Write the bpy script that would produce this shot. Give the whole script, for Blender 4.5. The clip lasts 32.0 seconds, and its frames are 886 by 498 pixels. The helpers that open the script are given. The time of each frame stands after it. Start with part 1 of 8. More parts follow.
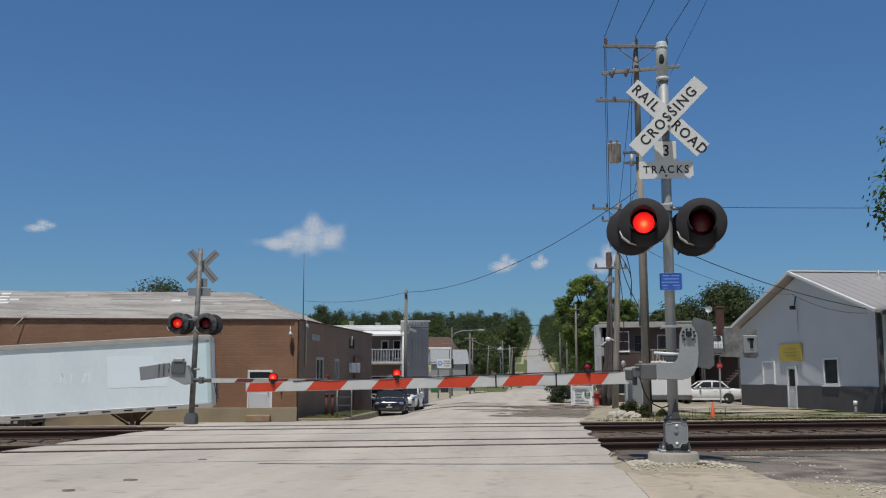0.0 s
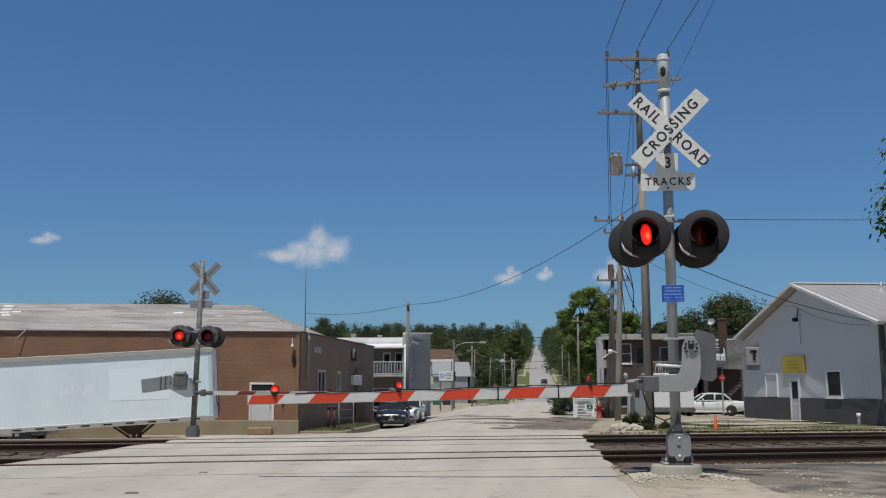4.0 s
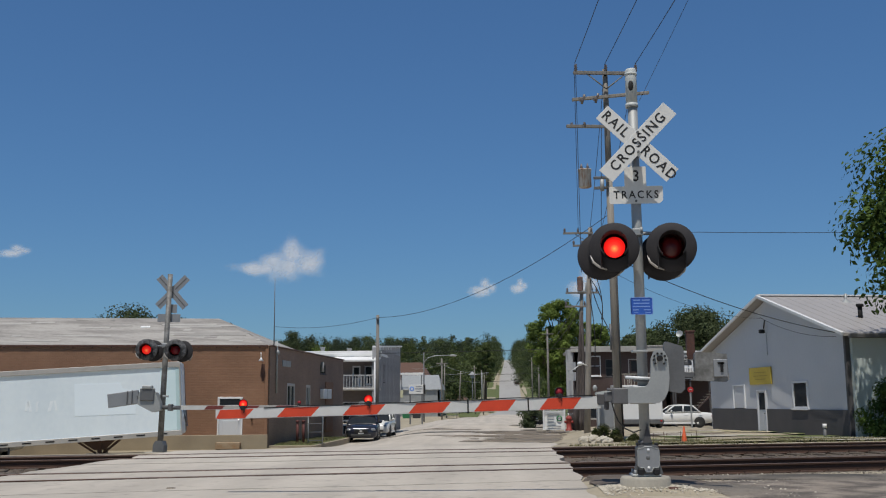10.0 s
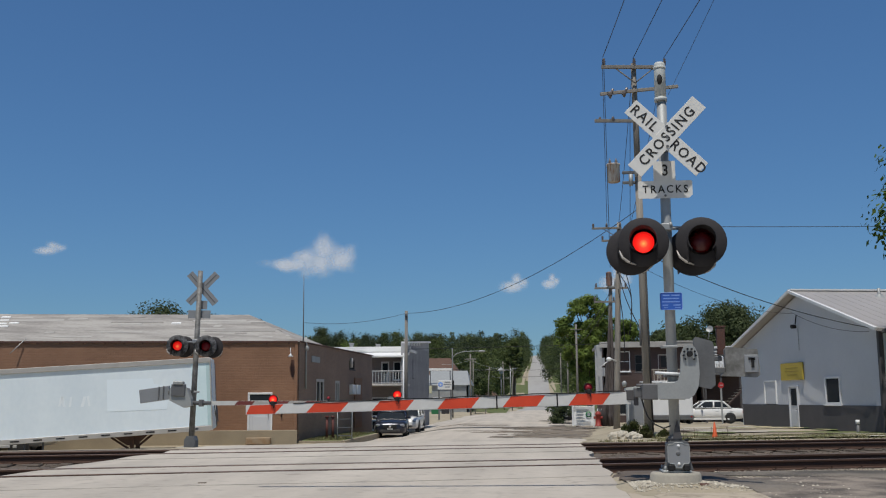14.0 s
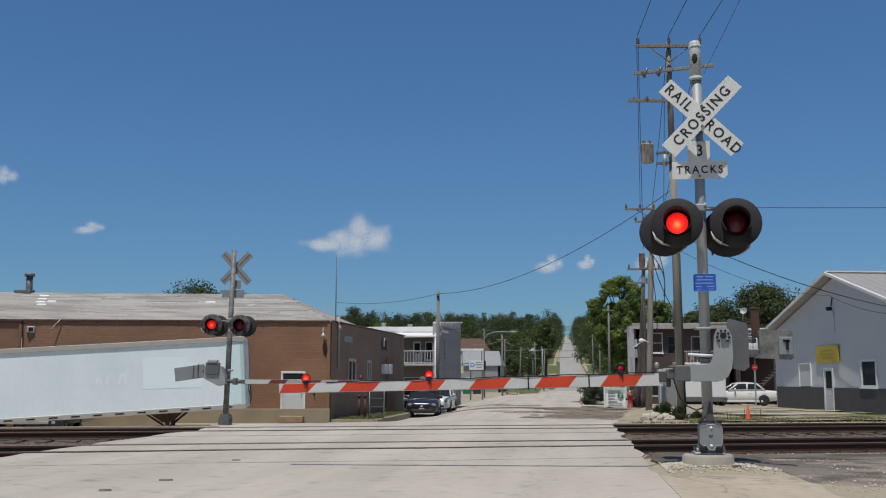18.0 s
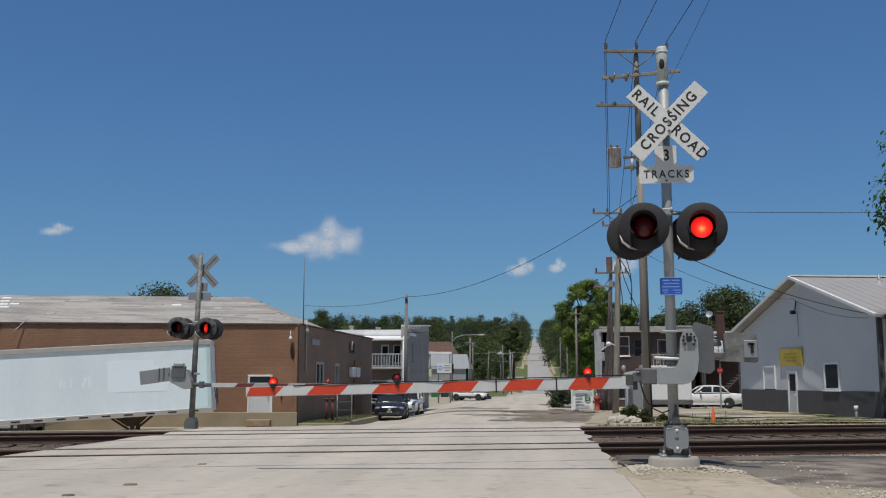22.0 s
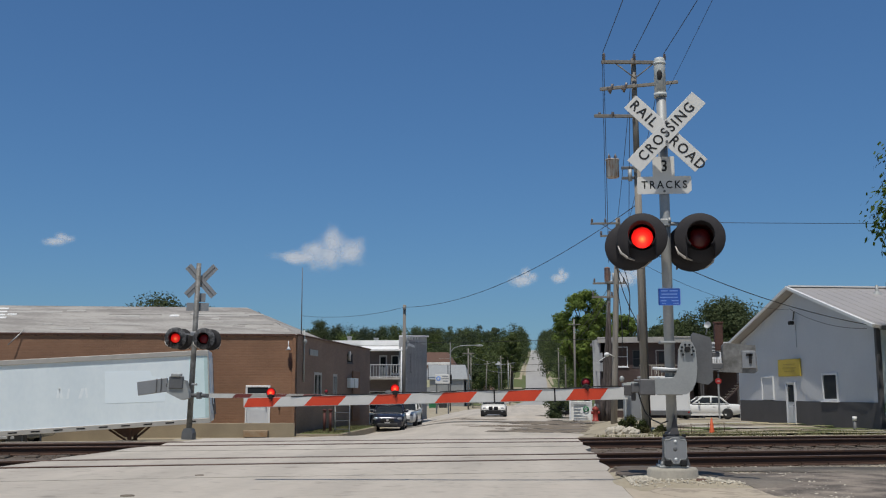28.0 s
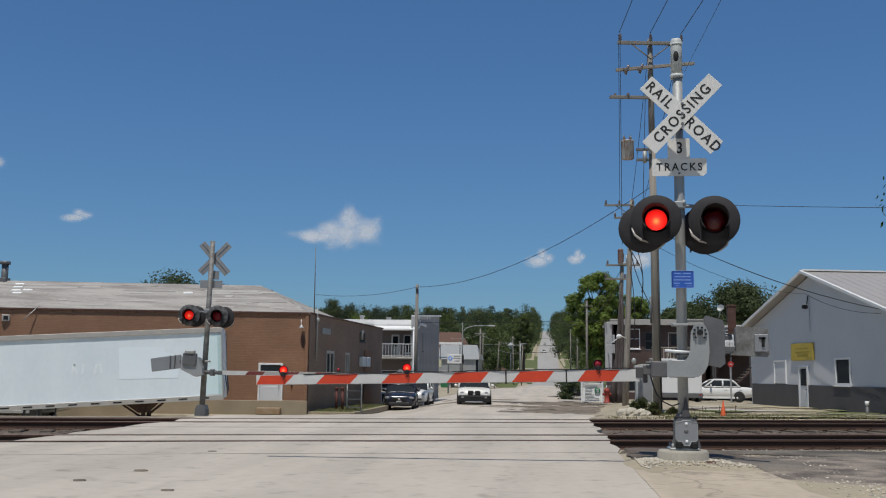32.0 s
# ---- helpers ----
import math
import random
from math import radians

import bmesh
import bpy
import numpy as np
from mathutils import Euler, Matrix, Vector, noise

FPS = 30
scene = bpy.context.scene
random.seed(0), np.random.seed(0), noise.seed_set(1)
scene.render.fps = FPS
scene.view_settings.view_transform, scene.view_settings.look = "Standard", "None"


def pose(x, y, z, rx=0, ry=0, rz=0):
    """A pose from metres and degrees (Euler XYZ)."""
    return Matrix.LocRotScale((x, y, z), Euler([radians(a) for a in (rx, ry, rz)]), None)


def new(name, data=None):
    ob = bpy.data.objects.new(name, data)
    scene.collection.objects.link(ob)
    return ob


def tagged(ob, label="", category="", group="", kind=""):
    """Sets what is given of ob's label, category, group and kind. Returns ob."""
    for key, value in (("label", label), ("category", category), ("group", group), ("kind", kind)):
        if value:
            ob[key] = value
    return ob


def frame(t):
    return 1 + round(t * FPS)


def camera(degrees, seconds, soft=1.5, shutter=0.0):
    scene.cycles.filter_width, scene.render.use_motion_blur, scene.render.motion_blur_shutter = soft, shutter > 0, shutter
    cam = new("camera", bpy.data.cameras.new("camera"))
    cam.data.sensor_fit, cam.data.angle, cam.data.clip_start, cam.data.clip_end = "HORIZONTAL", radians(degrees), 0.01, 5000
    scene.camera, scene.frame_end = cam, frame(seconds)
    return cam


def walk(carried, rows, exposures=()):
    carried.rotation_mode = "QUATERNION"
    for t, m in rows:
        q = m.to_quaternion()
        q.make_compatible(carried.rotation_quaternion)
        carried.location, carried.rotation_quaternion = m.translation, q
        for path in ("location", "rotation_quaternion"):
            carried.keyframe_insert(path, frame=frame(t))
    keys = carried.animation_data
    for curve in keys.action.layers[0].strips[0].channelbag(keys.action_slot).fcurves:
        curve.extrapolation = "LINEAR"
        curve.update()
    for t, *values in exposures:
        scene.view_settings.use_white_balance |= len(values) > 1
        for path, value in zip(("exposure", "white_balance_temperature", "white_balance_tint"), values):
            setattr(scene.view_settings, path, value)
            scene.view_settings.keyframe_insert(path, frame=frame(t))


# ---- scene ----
# ---------- camera ----------
cam = camera(48.26, 32.0, soft=1.15)
EYE = (0.0, 0.0, 1.1)
TURNS = [
    (0, 97.391, -0.000, 5.213),
    (0.5, 97.524, 0.118, 5.289),
    (1, 97.721, 0.187, 5.267),
    (1.5, 97.875, 0.257, 5.390),
    (2, 97.971, 0.260, 5.458),
    (2.5, 98.105, 0.180, 5.440),
    (3, 98.209, 0.124, 5.443),
    (3.5, 98.166, 0.080, 5.410),
    (5.5, 97.964, -0.072, 5.110),
    (6, 98.041, -0.065, 5.111),
    (6.5, 98.111, -0.142, 4.913),
    (7, 98.088, -0.028, 4.733),
    (7.5, 98.110, -0.002, 4.462),
    (8, 98.268, 0.166, 4.255),
    (8.5, 98.440, 0.276, 4.080),
    (9, 98.569, 0.235, 3.883),
    (9.5, 98.715, 0.255, 3.695),
    (10, 98.839, 0.357, 3.607),
    (10.5, 98.881, 0.344, 3.848),
    (11, 98.830, 0.267, 4.120),
    (11.5, 98.840, 0.191, 4.401),
    (12, 98.798, 0.144, 4.728),
    (12.5, 98.749, 0.134, 4.821),
    (13, 98.814, 0.184, 4.896),
    (13.5, 98.785, 0.334, 5.013),
    (14, 98.602, 0.333, 5.252),
    (14.5, 98.456, 0.355, 5.424),
    (16.5, 97.848, 0.398, 6.978),
    (17, 97.748, 0.313, 7.502),
    (17.5, 97.677, 0.096, 7.298),
    (18, 97.473, -0.077, 7.067),
    (18.5, 97.291, -0.216, 6.669),
    (19, 97.264, -0.284, 6.289),
    (19.5, 97.192, -0.155, 5.870),
    (20, 97.175, -0.125, 5.680),
    (20.5, 97.194, -0.175, 5.667),
    (21, 97.248, -0.235, 5.558),
    (21.5, 97.449, -0.098, 5.455),
    (22, 97.654, -0.021, 5.227),
    (22.5, 97.741, 0.015, 5.176),
    (23, 97.839, 0.013, 5.151),
    (23.5, 97.960, -0.069, 5.220),
    (24, 98.003, -0.038, 5.193),
    (24.5, 98.023, -0.024, 5.238),
    (25, 98.057, -0.111, 5.162),
    (25.5, 98.027, -0.149, 5.199),
    (27.5, 98.217, -0.033, 5.134),
    (28, 98.263, -0.026, 5.118),
    (28.5, 98.224, 0.051, 5.280),
    (29, 98.103, -0.021, 5.311),
    (29.5, 97.947, -0.163, 5.394),
    (30, 97.701, -0.160, 5.433),
    (30.5, 97.513, -0.159, 5.528),
    (31, 97.352, -0.218, 5.573),
    (31.5, 97.212, -0.794, 5.641),
    (32, 97.106, -0.709, 5.795),
]
walk(cam, [(t, pose(*EYE, rx, ry, rz)) for t, rx, ry, rz in TURNS], [(0, -0.15), (32, -0.15)])

# ---------- world and sun ----------
SUN_EL, SUN_AZ = radians(69), radians(190.5)      # azimuth clockwise from +Y: behind the viewer, a little to the left
world = bpy.data.worlds.new("sky")
scene.world = world
world.use_nodes = True
wn = world.node_tree.nodes
sky = wn.new("ShaderNodeTexSky")
sky.sky_type, sky.sun_disc = "NISHITA", False
sky.sun_elevation, sky.sun_rotation = SUN_EL, SUN_AZ
sky.air_density, sky.dust_density, sky.ozone_density = 1.2, 0.1, 6.0
wn["Background"].inputs["Strength"].default_value = 0.0845
even = wn.new("ShaderNodeGamma")                      # a hazy summer sky, even from horizon to zenith
even.inputs["Gamma"].default_value = 0.80
tint = wn.new("ShaderNodeMix")
tint.data_type, tint.blend_type = "RGBA", "MULTIPLY"
side, turn_, whiter = wn.new("ShaderNodeTexCoord"), wn.new("ShaderNodeVectorMath"), wn.new("ShaderNodeMapRange")
turn_.operation = "DOT_PRODUCT"                       # the unseen sky is whitened towards the sun, to make shade less blue
turn_.inputs[1].default_value = (math.sin(SUN_AZ) * math.cos(SUN_EL), math.cos(SUN_AZ) * math.cos(SUN_EL), math.sin(SUN_EL))
whiter.interpolation_type = "SMOOTHSTEP"
whiter.inputs["From Min"].default_value, whiter.inputs["From Max"].default_value = 0.04, 0.65
whiter.inputs["To Min"].default_value, whiter.inputs["To Max"].default_value = 1.0, 0.36
world.node_tree.links.new(side.outputs["Generated"], turn_.inputs[0])
world.node_tree.links.new(turn_.outputs["Value"], whiter.inputs["Value"])
world.node_tree.links.new(whiter.outputs[0], tint.inputs["Factor"])
tint.inputs[7].default_value = (0.635, 1.0, 1.40, 1)
world.node_tree.links.new(sky.outputs[0], even.inputs["Color"])
world.node_tree.links.new(even.outputs[0], tint.inputs[6])
world.node_tree.links.new(tint.outputs[2], wn["Background"].inputs["Color"])
sun = new("sun", bpy.data.lights.new("sun", "SUN"))
sun.data.energy, sun.data.angle, sun.data.color = 4.0, radians(0.55), (1.0, 0.95, 0.87)
SUN_DIR = Vector((math.sin(SUN_AZ) * math.cos(SUN_EL), math.cos(SUN_AZ) * math.cos(SUN_EL), math.sin(SUN_EL)))
sun.matrix_world = SUN_DIR.to_track_quat("Z", "Y").to_matrix().to_4x4()

rng = np.random.default_rng(7)


# ---------- materials ----------
def material(name, base, other=None, rough=0.7, metal=0.0, scale=6.0, fine=60.0, bump=0.15, amount=0.6, stretch=(1, 1, 1),
             island=0.0, spec=0.5, space="Object", bump_dist=0.01, reach=(0.5, 0.95)):
    """Two colours mixed by a broad and a fine noise, with a fine relief."""
    m = bpy.data.materials.new(name)
    m.use_nodes = True
    n, l = m.node_tree.nodes, m.node_tree.links
    b = n["Principled BSDF"]
    other = other or tuple(c * 0.75 for c in base)
    tc = n.new("ShaderNodeTexCoord")
    mp = n.new("ShaderNodeMapping")
    mp.inputs["Scale"].default_value = stretch
    l.new(tc.outputs[space], mp.inputs["Vector"])
    big, small = n.new("ShaderNodeTexNoise"), n.new("ShaderNodeTexNoise")
    for node, s, d in ((big, scale, 5), (small, fine, 3)):
        node.inputs["Scale"].default_value, node.inputs["Detail"].default_value = s, d
        l.new(mp.outputs[0], node.inputs["Vector"])
    add = n.new("ShaderNodeMath")
    add.operation = "MULTIPLY_ADD"
    add.inputs[1].default_value = 0.45
    l.new(small.outputs[0], add.inputs[0])
    l.new(big.outputs[0], add.inputs[2])
    rmp = n.new("ShaderNodeMapRange")
    rmp.inputs["From Min"].default_value, rmp.inputs["From Max"].default_value = reach
    rmp.inputs["To Max"].default_value = amount
    l.new(add.outputs[0], rmp.inputs["Value"])
    mix = n.new("ShaderNodeMix")
    mix.data_type = "RGBA"
    mix.inputs[6].default_value, mix.inputs[7].default_value = (*base, 1), (*other, 1)
    l.new(rmp.outputs[0], mix.inputs["Factor"])
    colour = mix.outputs[2]
    if island:
        geo = n.new("ShaderNodeNewGeometry")
        hsv = n.new("ShaderNodeHueSaturation")
        mr = n.new("ShaderNodeMapRange")
        mr.inputs["To Min"].default_value, mr.inputs["To Max"].default_value = 1 - island, 1 + island
        l.new(geo.outputs["Random Per Island"], mr.inputs["Value"])
        l.new(mr.outputs[0], hsv.inputs["Value"])
        l.new(colour, hsv.inputs["Color"])
        colour = hsv.outputs[0]
    l.new(colour, b.inputs["Base Color"])
    b.inputs["Roughness"].default_value, b.inputs["Metallic"].default_value = rough, metal
    b.inputs["Specular IOR Level"].default_value = spec
    if bump:
        bp = n.new("ShaderNodeBump")
        bp.inputs["Strength"].default_value, bp.inputs["Distance"].default_value = bump, bump_dist
        l.new(small.outputs[0], bp.inputs["Height"])
        l.new(bp.outputs[0], b.inputs["Normal"])
    return m


def brick_material(name, c1, c2, mortar, axis="XZ"):
    m = bpy.data.materials.new(name)
    m.use_nodes = True
    n, l = m.node_tree.nodes, m.node_tree.links
    b = n["Principled BSDF"]
    tc, sp, cb = n.new("ShaderNodeTexCoord"), n.new("ShaderNodeSeparateXYZ"), n.new("ShaderNodeCombineXYZ")
    l.new(tc.outputs["Object"], sp.inputs[0])
    l.new(sp.outputs["XYZ".index(axis[0])], cb.inputs[0])
    l.new(sp.outputs["XYZ".index(axis[1])], cb.inputs[1])
    br = n.new("ShaderNodeTexBrick")
    br.inputs["Color1"].default_value, br.inputs["Color2"].default_value, br.inputs["Mortar"].default_value = (*c1, 1), (*c2, 1), (*mortar, 1)
    br.inputs["Scale"].default_value = 1.0
    br.inputs["Brick Width"].default_value, br.inputs["Row Height"].default_value, br.inputs["Mortar Size"].default_value = 0.21, 0.075, 0.008
    l.new(cb.outputs[0], br.inputs["Vector"])
    no = n.new("ShaderNodeTexNoise")
    no.inputs["Scale"].default_value, no.inputs["Detail"].default_value = 0.5, 6
    l.new(tc.outputs["Object"], no.inputs["Vector"])
    hs = n.new("ShaderNodeHueSaturation")
    mr = n.new("ShaderNodeMapRange")
    mr.inputs["From Min"].default_value, mr.inputs["From Max"].default_value = 0.3, 0.7
    mr.inputs["To Min"].default_value, mr.inputs["To Max"].default_value = 0.86, 1.12
    l.new(no.outputs[0], mr.inputs["Value"])
    l.new(mr.outputs[0], hs.inputs["Value"])
    l.new(br.outputs["Color"], hs.inputs["Color"])
    l.new(hs.outputs[0], b.inputs["Base Color"])
    b.inputs["Roughness"].default_value = 0.85
    bp = n.new("ShaderNodeBump")
    bp.inputs["Strength"].default_value, bp.inputs["Distance"].default_value, bp.invert = 0.5, 0.008, True
    l.new(br.outputs["Fac"], bp.inputs["Height"])
    l.new(bp.outputs[0], b.inputs["Normal"])
    return m


def glow_material(name, colour, strength):
    m = bpy.data.materials.new(name)
    m.use_nodes = True
    b = m.node_tree.nodes["Principled BSDF"]
    b.inputs["Base Color"].default_value = (*colour, 1)
    b.inputs["Emission Color"].default_value, b.inputs["Emission Strength"].default_value = (*colour, 1), strength
    b.inputs["Roughness"].default_value = 0.2
    return m


def paving_material(name, base, other, dark=0.84, cell=0.24):
    """Old street concrete: broad stains, sandy speckle, tyre-polished streaks along the street, fine cracks."""
    m = material(name, base, other, 0.92, scale=0.22, fine=7, bump=0.5, amount=0.8, bump_dist=0.02)
    n, l = m.node_tree.nodes, m.node_tree.links
    b = n["Principled BSDF"]
    src = b.inputs["Base Color"].links[0].from_socket
    tc, mp = n.new("ShaderNodeTexCoord"), n.new("ShaderNodeMapping")
    l.new(tc.outputs["Object"], mp.inputs["Vector"])
    warp = n.new("ShaderNodeTexNoise")
    warp.inputs["Scale"].default_value, warp.inputs["Detail"].default_value = 1.3, 6
    l.new(mp.outputs[0], warp.inputs["Vector"])
    mixv = n.new("ShaderNodeMix")
    mixv.data_type, mixv.blend_type = "RGBA", "ADD"
    mixv.inputs["Factor"].default_value = 0.9
    l.new(mp.outputs[0], mixv.inputs[6])
    l.new(warp.outputs["Color"], mixv.inputs[7])
    vo = n.new("ShaderNodeTexVoronoi")
    vo.feature = "DISTANCE_TO_EDGE"
    vo.inputs["Scale"].default_value = cell
    l.new(mixv.outputs[2], vo.inputs["Vector"])
    crack = n.new("ShaderNodeMapRange")
    crack.inputs["From Min"].default_value, crack.inputs["From Max"].default_value = 0.002, 0.012
    crack.inputs["To Min"].default_value, crack.inputs["To Max"].default_value = dark, 1.0
    l.new(vo.outputs["Distance"], crack.inputs["Value"])
    streak, smap = n.new("ShaderNodeTexNoise"), n.new("ShaderNodeMapping")
    smap.inputs["Scale"].default_value = (1.1, 0.09, 1)
    l.new(tc.outputs["Object"], smap.inputs["Vector"])
    streak.inputs["Scale"].default_value, streak.inputs["Detail"].default_value = 1.0, 4
    l.new(smap.outputs[0], streak.inputs["Vector"])
    smr = n.new("ShaderNodeMapRange")
    smr.inputs["From Min"].default_value, smr.inputs["From Max"].default_value = 0.35, 0.7
    smr.inputs["To Min"].default_value, smr.inputs["To Max"].default_value = 0.86, 1.08
    l.new(streak.outputs[0], smr.inputs["Value"])
    spot = n.new("ShaderNodeTexNoise")
    spot.inputs["Scale"].default_value, spot.inputs["Detail"].default_value = 3.2, 8
    l.new(mp.outputs[0], spot.inputs["Vector"])
    spr = n.new("ShaderNodeMapRange")
    spr.inputs["From Min"].default_value, spr.inputs["From Max"].default_value = 0.28, 0.42
    spr.inputs["To Min"].default_value, spr.inputs["To Max"].default_value = 0.72, 1.0
    l.new(spot.outputs[0], spr.inputs["Value"])
    k1, k2 = n.new("ShaderNodeMath"), n.new("ShaderNodeMath")
    k1.operation = k2.operation = "MULTIPLY"
    l.new(crack.outputs[0], k1.inputs[0])
    l.new(smr.outputs[0], k1.inputs[1])
    l.new(k1.outputs[0], k2.inputs[0])
    l.new(spr.outputs[0], k2.inputs[1])
    hs = n.new("ShaderNodeHueSaturation")
    l.new(src, hs.inputs["Color"])
    l.new(k2.outputs[0], hs.inputs["Value"])
    l.new(hs.outputs[0], b.inputs["Base Color"])
    return m


M_PAVING = paving_material("worn_concrete_paving", (0.505, 0.455, 0.39), (0.385, 0.348, 0.298), 0.92)
M_GROUND = material("gravel_ground", (0.40, 0.345, 0.25), (0.24, 0.21, 0.15), 0.95, scale=0.5, fine=14, bump=0.6, amount=0.8)
M_PALEGRIT = material("pale_grit", (0.46, 0.43, 0.37), (0.33, 0.31, 0.26), 0.95, scale=1.2, fine=18, bump=0.6, amount=0.9)
M_HILLROAD = material("pale_grey_road", (0.36, 0.352, 0.335), (0.27, 0.262, 0.25), 0.95, scale=0.08, fine=0.6, bump=0, amount=0.8, stretch=(1, 0.1, 1))
M_APRON = paving_material("tan_concrete", (0.50, 0.425, 0.325), (0.34, 0.29, 0.225), 0.66, 0.55)
M_GRAVEL = material("grey_gravel", (0.255, 0.216, 0.176), (0.088, 0.074, 0.062), 0.95, scale=2.2, fine=45, bump=0.9, amount=1.0, island=0.3, reach=(0.6, 0.86))
M_DIRT = material("brown_street_dirt", (0.21, 0.175, 0.135), (0.12, 0.10, 0.08), 0.95, scale=1.5, fine=15, bump=0.4, amount=0.9)
M_RAILING = material("dull_white_railing", (0.42, 0.42, 0.42), (0.32, 0.32, 0.32), 0.7, bump=0.05)
M_CINDER = material("dark_cinder", (0.19, 0.165, 0.135), (0.07, 0.062, 0.052), 0.95, scale=1.2, fine=30, bump=0.8, amount=1.0, reach=(0.6, 0.86))
M_BALLAST = material("ballast", (0.145, 0.115, 0.09), (0.06, 0.048, 0.038), 0.95, scale=2, fine=22, bump=0.8, amount=0.9)
M_STONE = material("pale_stones", (0.5, 0.46, 0.38), (0.3, 0.27, 0.22), 0.9, scale=8, fine=60, island=0.3)
M_GRASS = material("mown_grass", (0.075, 0.11, 0.025), (0.13, 0.13, 0.05), 0.9, scale=0.8, fine=25, bump=0.6, amount=0.8)
M_DRYGRASS = material("thin_dry_grass", (0.15, 0.15, 0.065), (0.42, 0.36, 0.25), 0.95, scale=0.9, fine=9, bump=0.6, amount=1.0, stretch=(0.5, 1.6, 1), reach=(0.58, 0.82))
M_BLADE = material("grass_blades", (0.11, 0.115, 0.04), (0.22, 0.19, 0.10), 0.8, scale=1, fine=10, bump=0, island=0.35)
M_RAIL = material("rusty_rail", (0.085, 0.045, 0.03), (0.05, 0.03, 0.022), 0.75, 0.3, scale=3, fine=40, bump=0.3)
M_RAILTOP = material("rail_head", (0.17, 0.115, 0.09), (0.10, 0.065, 0.05), 0.5, 0.5, scale=3, fine=50, bump=0.1, stretch=(0.2, 1, 1))
M_TIE = material("creosoted_tie", (0.075, 0.06, 0.047), (0.14, 0.11, 0.085), 0.9, scale=3, fine=30, bump=0.6, stretch=(4, 1, 4))
M_GALV = material("galvanised_steel", (0.37, 0.385, 0.385), (0.27, 0.28, 0.28), 0.55, 0.3, scale=3, fine=40, bump=0.05, amount=0.7)
M_GALVD = material("weathered_dark_steel", (0.16, 0.165, 0.17), (0.10, 0.10, 0.105), 0.6, 0.4, scale=4, fine=40, bump=0.08)
M_ALU = material("sheet_aluminium", (0.30, 0.31, 0.325), (0.23, 0.24, 0.25), 0.5, 0.35, scale=2, fine=30, bump=0.04)
M_CAPGREY = material("pale_cast_cap", (0.50, 0.53, 0.52), (0.40, 0.42, 0.41), 0.6, 0.05, scale=4, fine=40, bump=0.08)
M_SIGNW = material("white_sign_face", (0.68, 0.68, 0.66), (0.56, 0.56, 0.54), 0.55, scale=3, fine=25, bump=0.03, amount=0.5)
M_BLACK = material("black_paint", (0.014, 0.014, 0.015), (0.022, 0.022, 0.023), 0.7, scale=5, fine=40, bump=0.05, spec=0.3)
M_LETTER = material("black_lettering", (0.012, 0.012, 0.013), (0.02, 0.02, 0.02), 0.6, bump=0)
M_REDST = material("red_reflective_stripe", (0.62, 0.058, 0.018), (0.50, 0.042, 0.014), 0.5, scale=5, fine=30, bump=0.03)
M_WHITEST = material("white_reflective_stripe", (0.60, 0.60, 0.585), (0.48, 0.475, 0.45), 0.55, scale=5, fine=30, bump=0.03)
M_WEIGHT = material("stained_counterweight_steel", (0.24, 0.24, 0.235), (0.12, 0.118, 0.11), 0.65, 0.2, scale=5, fine=24, bump=0.1, amount=1.0, reach=(0.55, 0.85))
M_ARM = material("gate_arm_aluminium", (0.62, 0.62, 0.60), (0.5, 0.5, 0.48), 0.5, 0.1, scale=5, fine=30, bump=0.03)
M_BLUE = material("blue_sign", (0.02, 0.09, 0.42), (0.03, 0.12, 0.5), 0.4, bump=0, scale=4)
M_BLUETXT = material("pale_blue_bar", (0.22, 0.36, 0.75), bump=0)


def lens_glow(name, strength=1.45):
    """A lit lens, brightest where the lamp sits behind the glass."""
    m = glow_material(name, (0.85, 0.012, 0.010), strength)
    n, l = m.node_tree.nodes, m.node_tree.links
    tc, vd, ramp = n.new("ShaderNodeTexCoord"), n.new("ShaderNodeVectorMath"), n.new("ShaderNodeValToRGB")
    flat = n.new("ShaderNodeVectorMath")
    flat.operation, flat.inputs[1].default_value = "MULTIPLY", (1, 0, 1)
    vd.operation, vd.inputs[1].default_value = "DISTANCE", (0.5, 0, 0.42)
    l.new(tc.outputs["Generated"], flat.inputs[0])
    l.new(flat.outputs[0], vd.inputs[0])
    l.new(vd.outputs["Value"], ramp.inputs[0])
    e = ramp.color_ramp.elements
    e[0].position, e[0].color = 0.0, (1.0, 0.30, 0.07, 1)
    e[1].position, e[1].color = 0.56, (0.38, 0.006, 0.005, 1)
    for at_, c in ((0.09, (1.0, 0.15, 0.04, 1)), (0.2, (1.0, 0.035, 0.018, 1)), (0.36, (0.85, 0.014, 0.010, 1))):
        e.new(at_).color = c
    l.new(ramp.outputs[0], n["Principled BSDF"].inputs["Emission Color"])
    l.new(ramp.outputs[0], n["Principled BSDF"].inputs["Base Color"])
    return m


M_LIT = lens_glow("lit_red_lens")
M_LITFAR = lens_glow("lit_red_lens_off_axis", 0.72)
M_LITSMALL = lens_glow("lit_red_lamp", 0.95)
M_DISC = material("faded_black_disc", (0.030, 0.028, 0.031), (0.045, 0.043, 0.046), 0.75, scale=3, fine=30, bump=0.05, spec=0.3)
# Weathered grey for the far discs, with their hoods' sunlit rim put into it.
M_DISCFAR = material("weathered_sunlit_disc", (0.16, 0.16, 0.165), (0.035, 0.035, 0.037), 0.7, 0.2, scale=9, fine=40, bump=0.1, amount=1.0, reach=(0.55, 0.85))
M_SMALLRED = material("unlit_red_lamp_plastic", (0.30, 0.008, 0.02), (0.22, 0.006, 0.014), 0.35, bump=0)
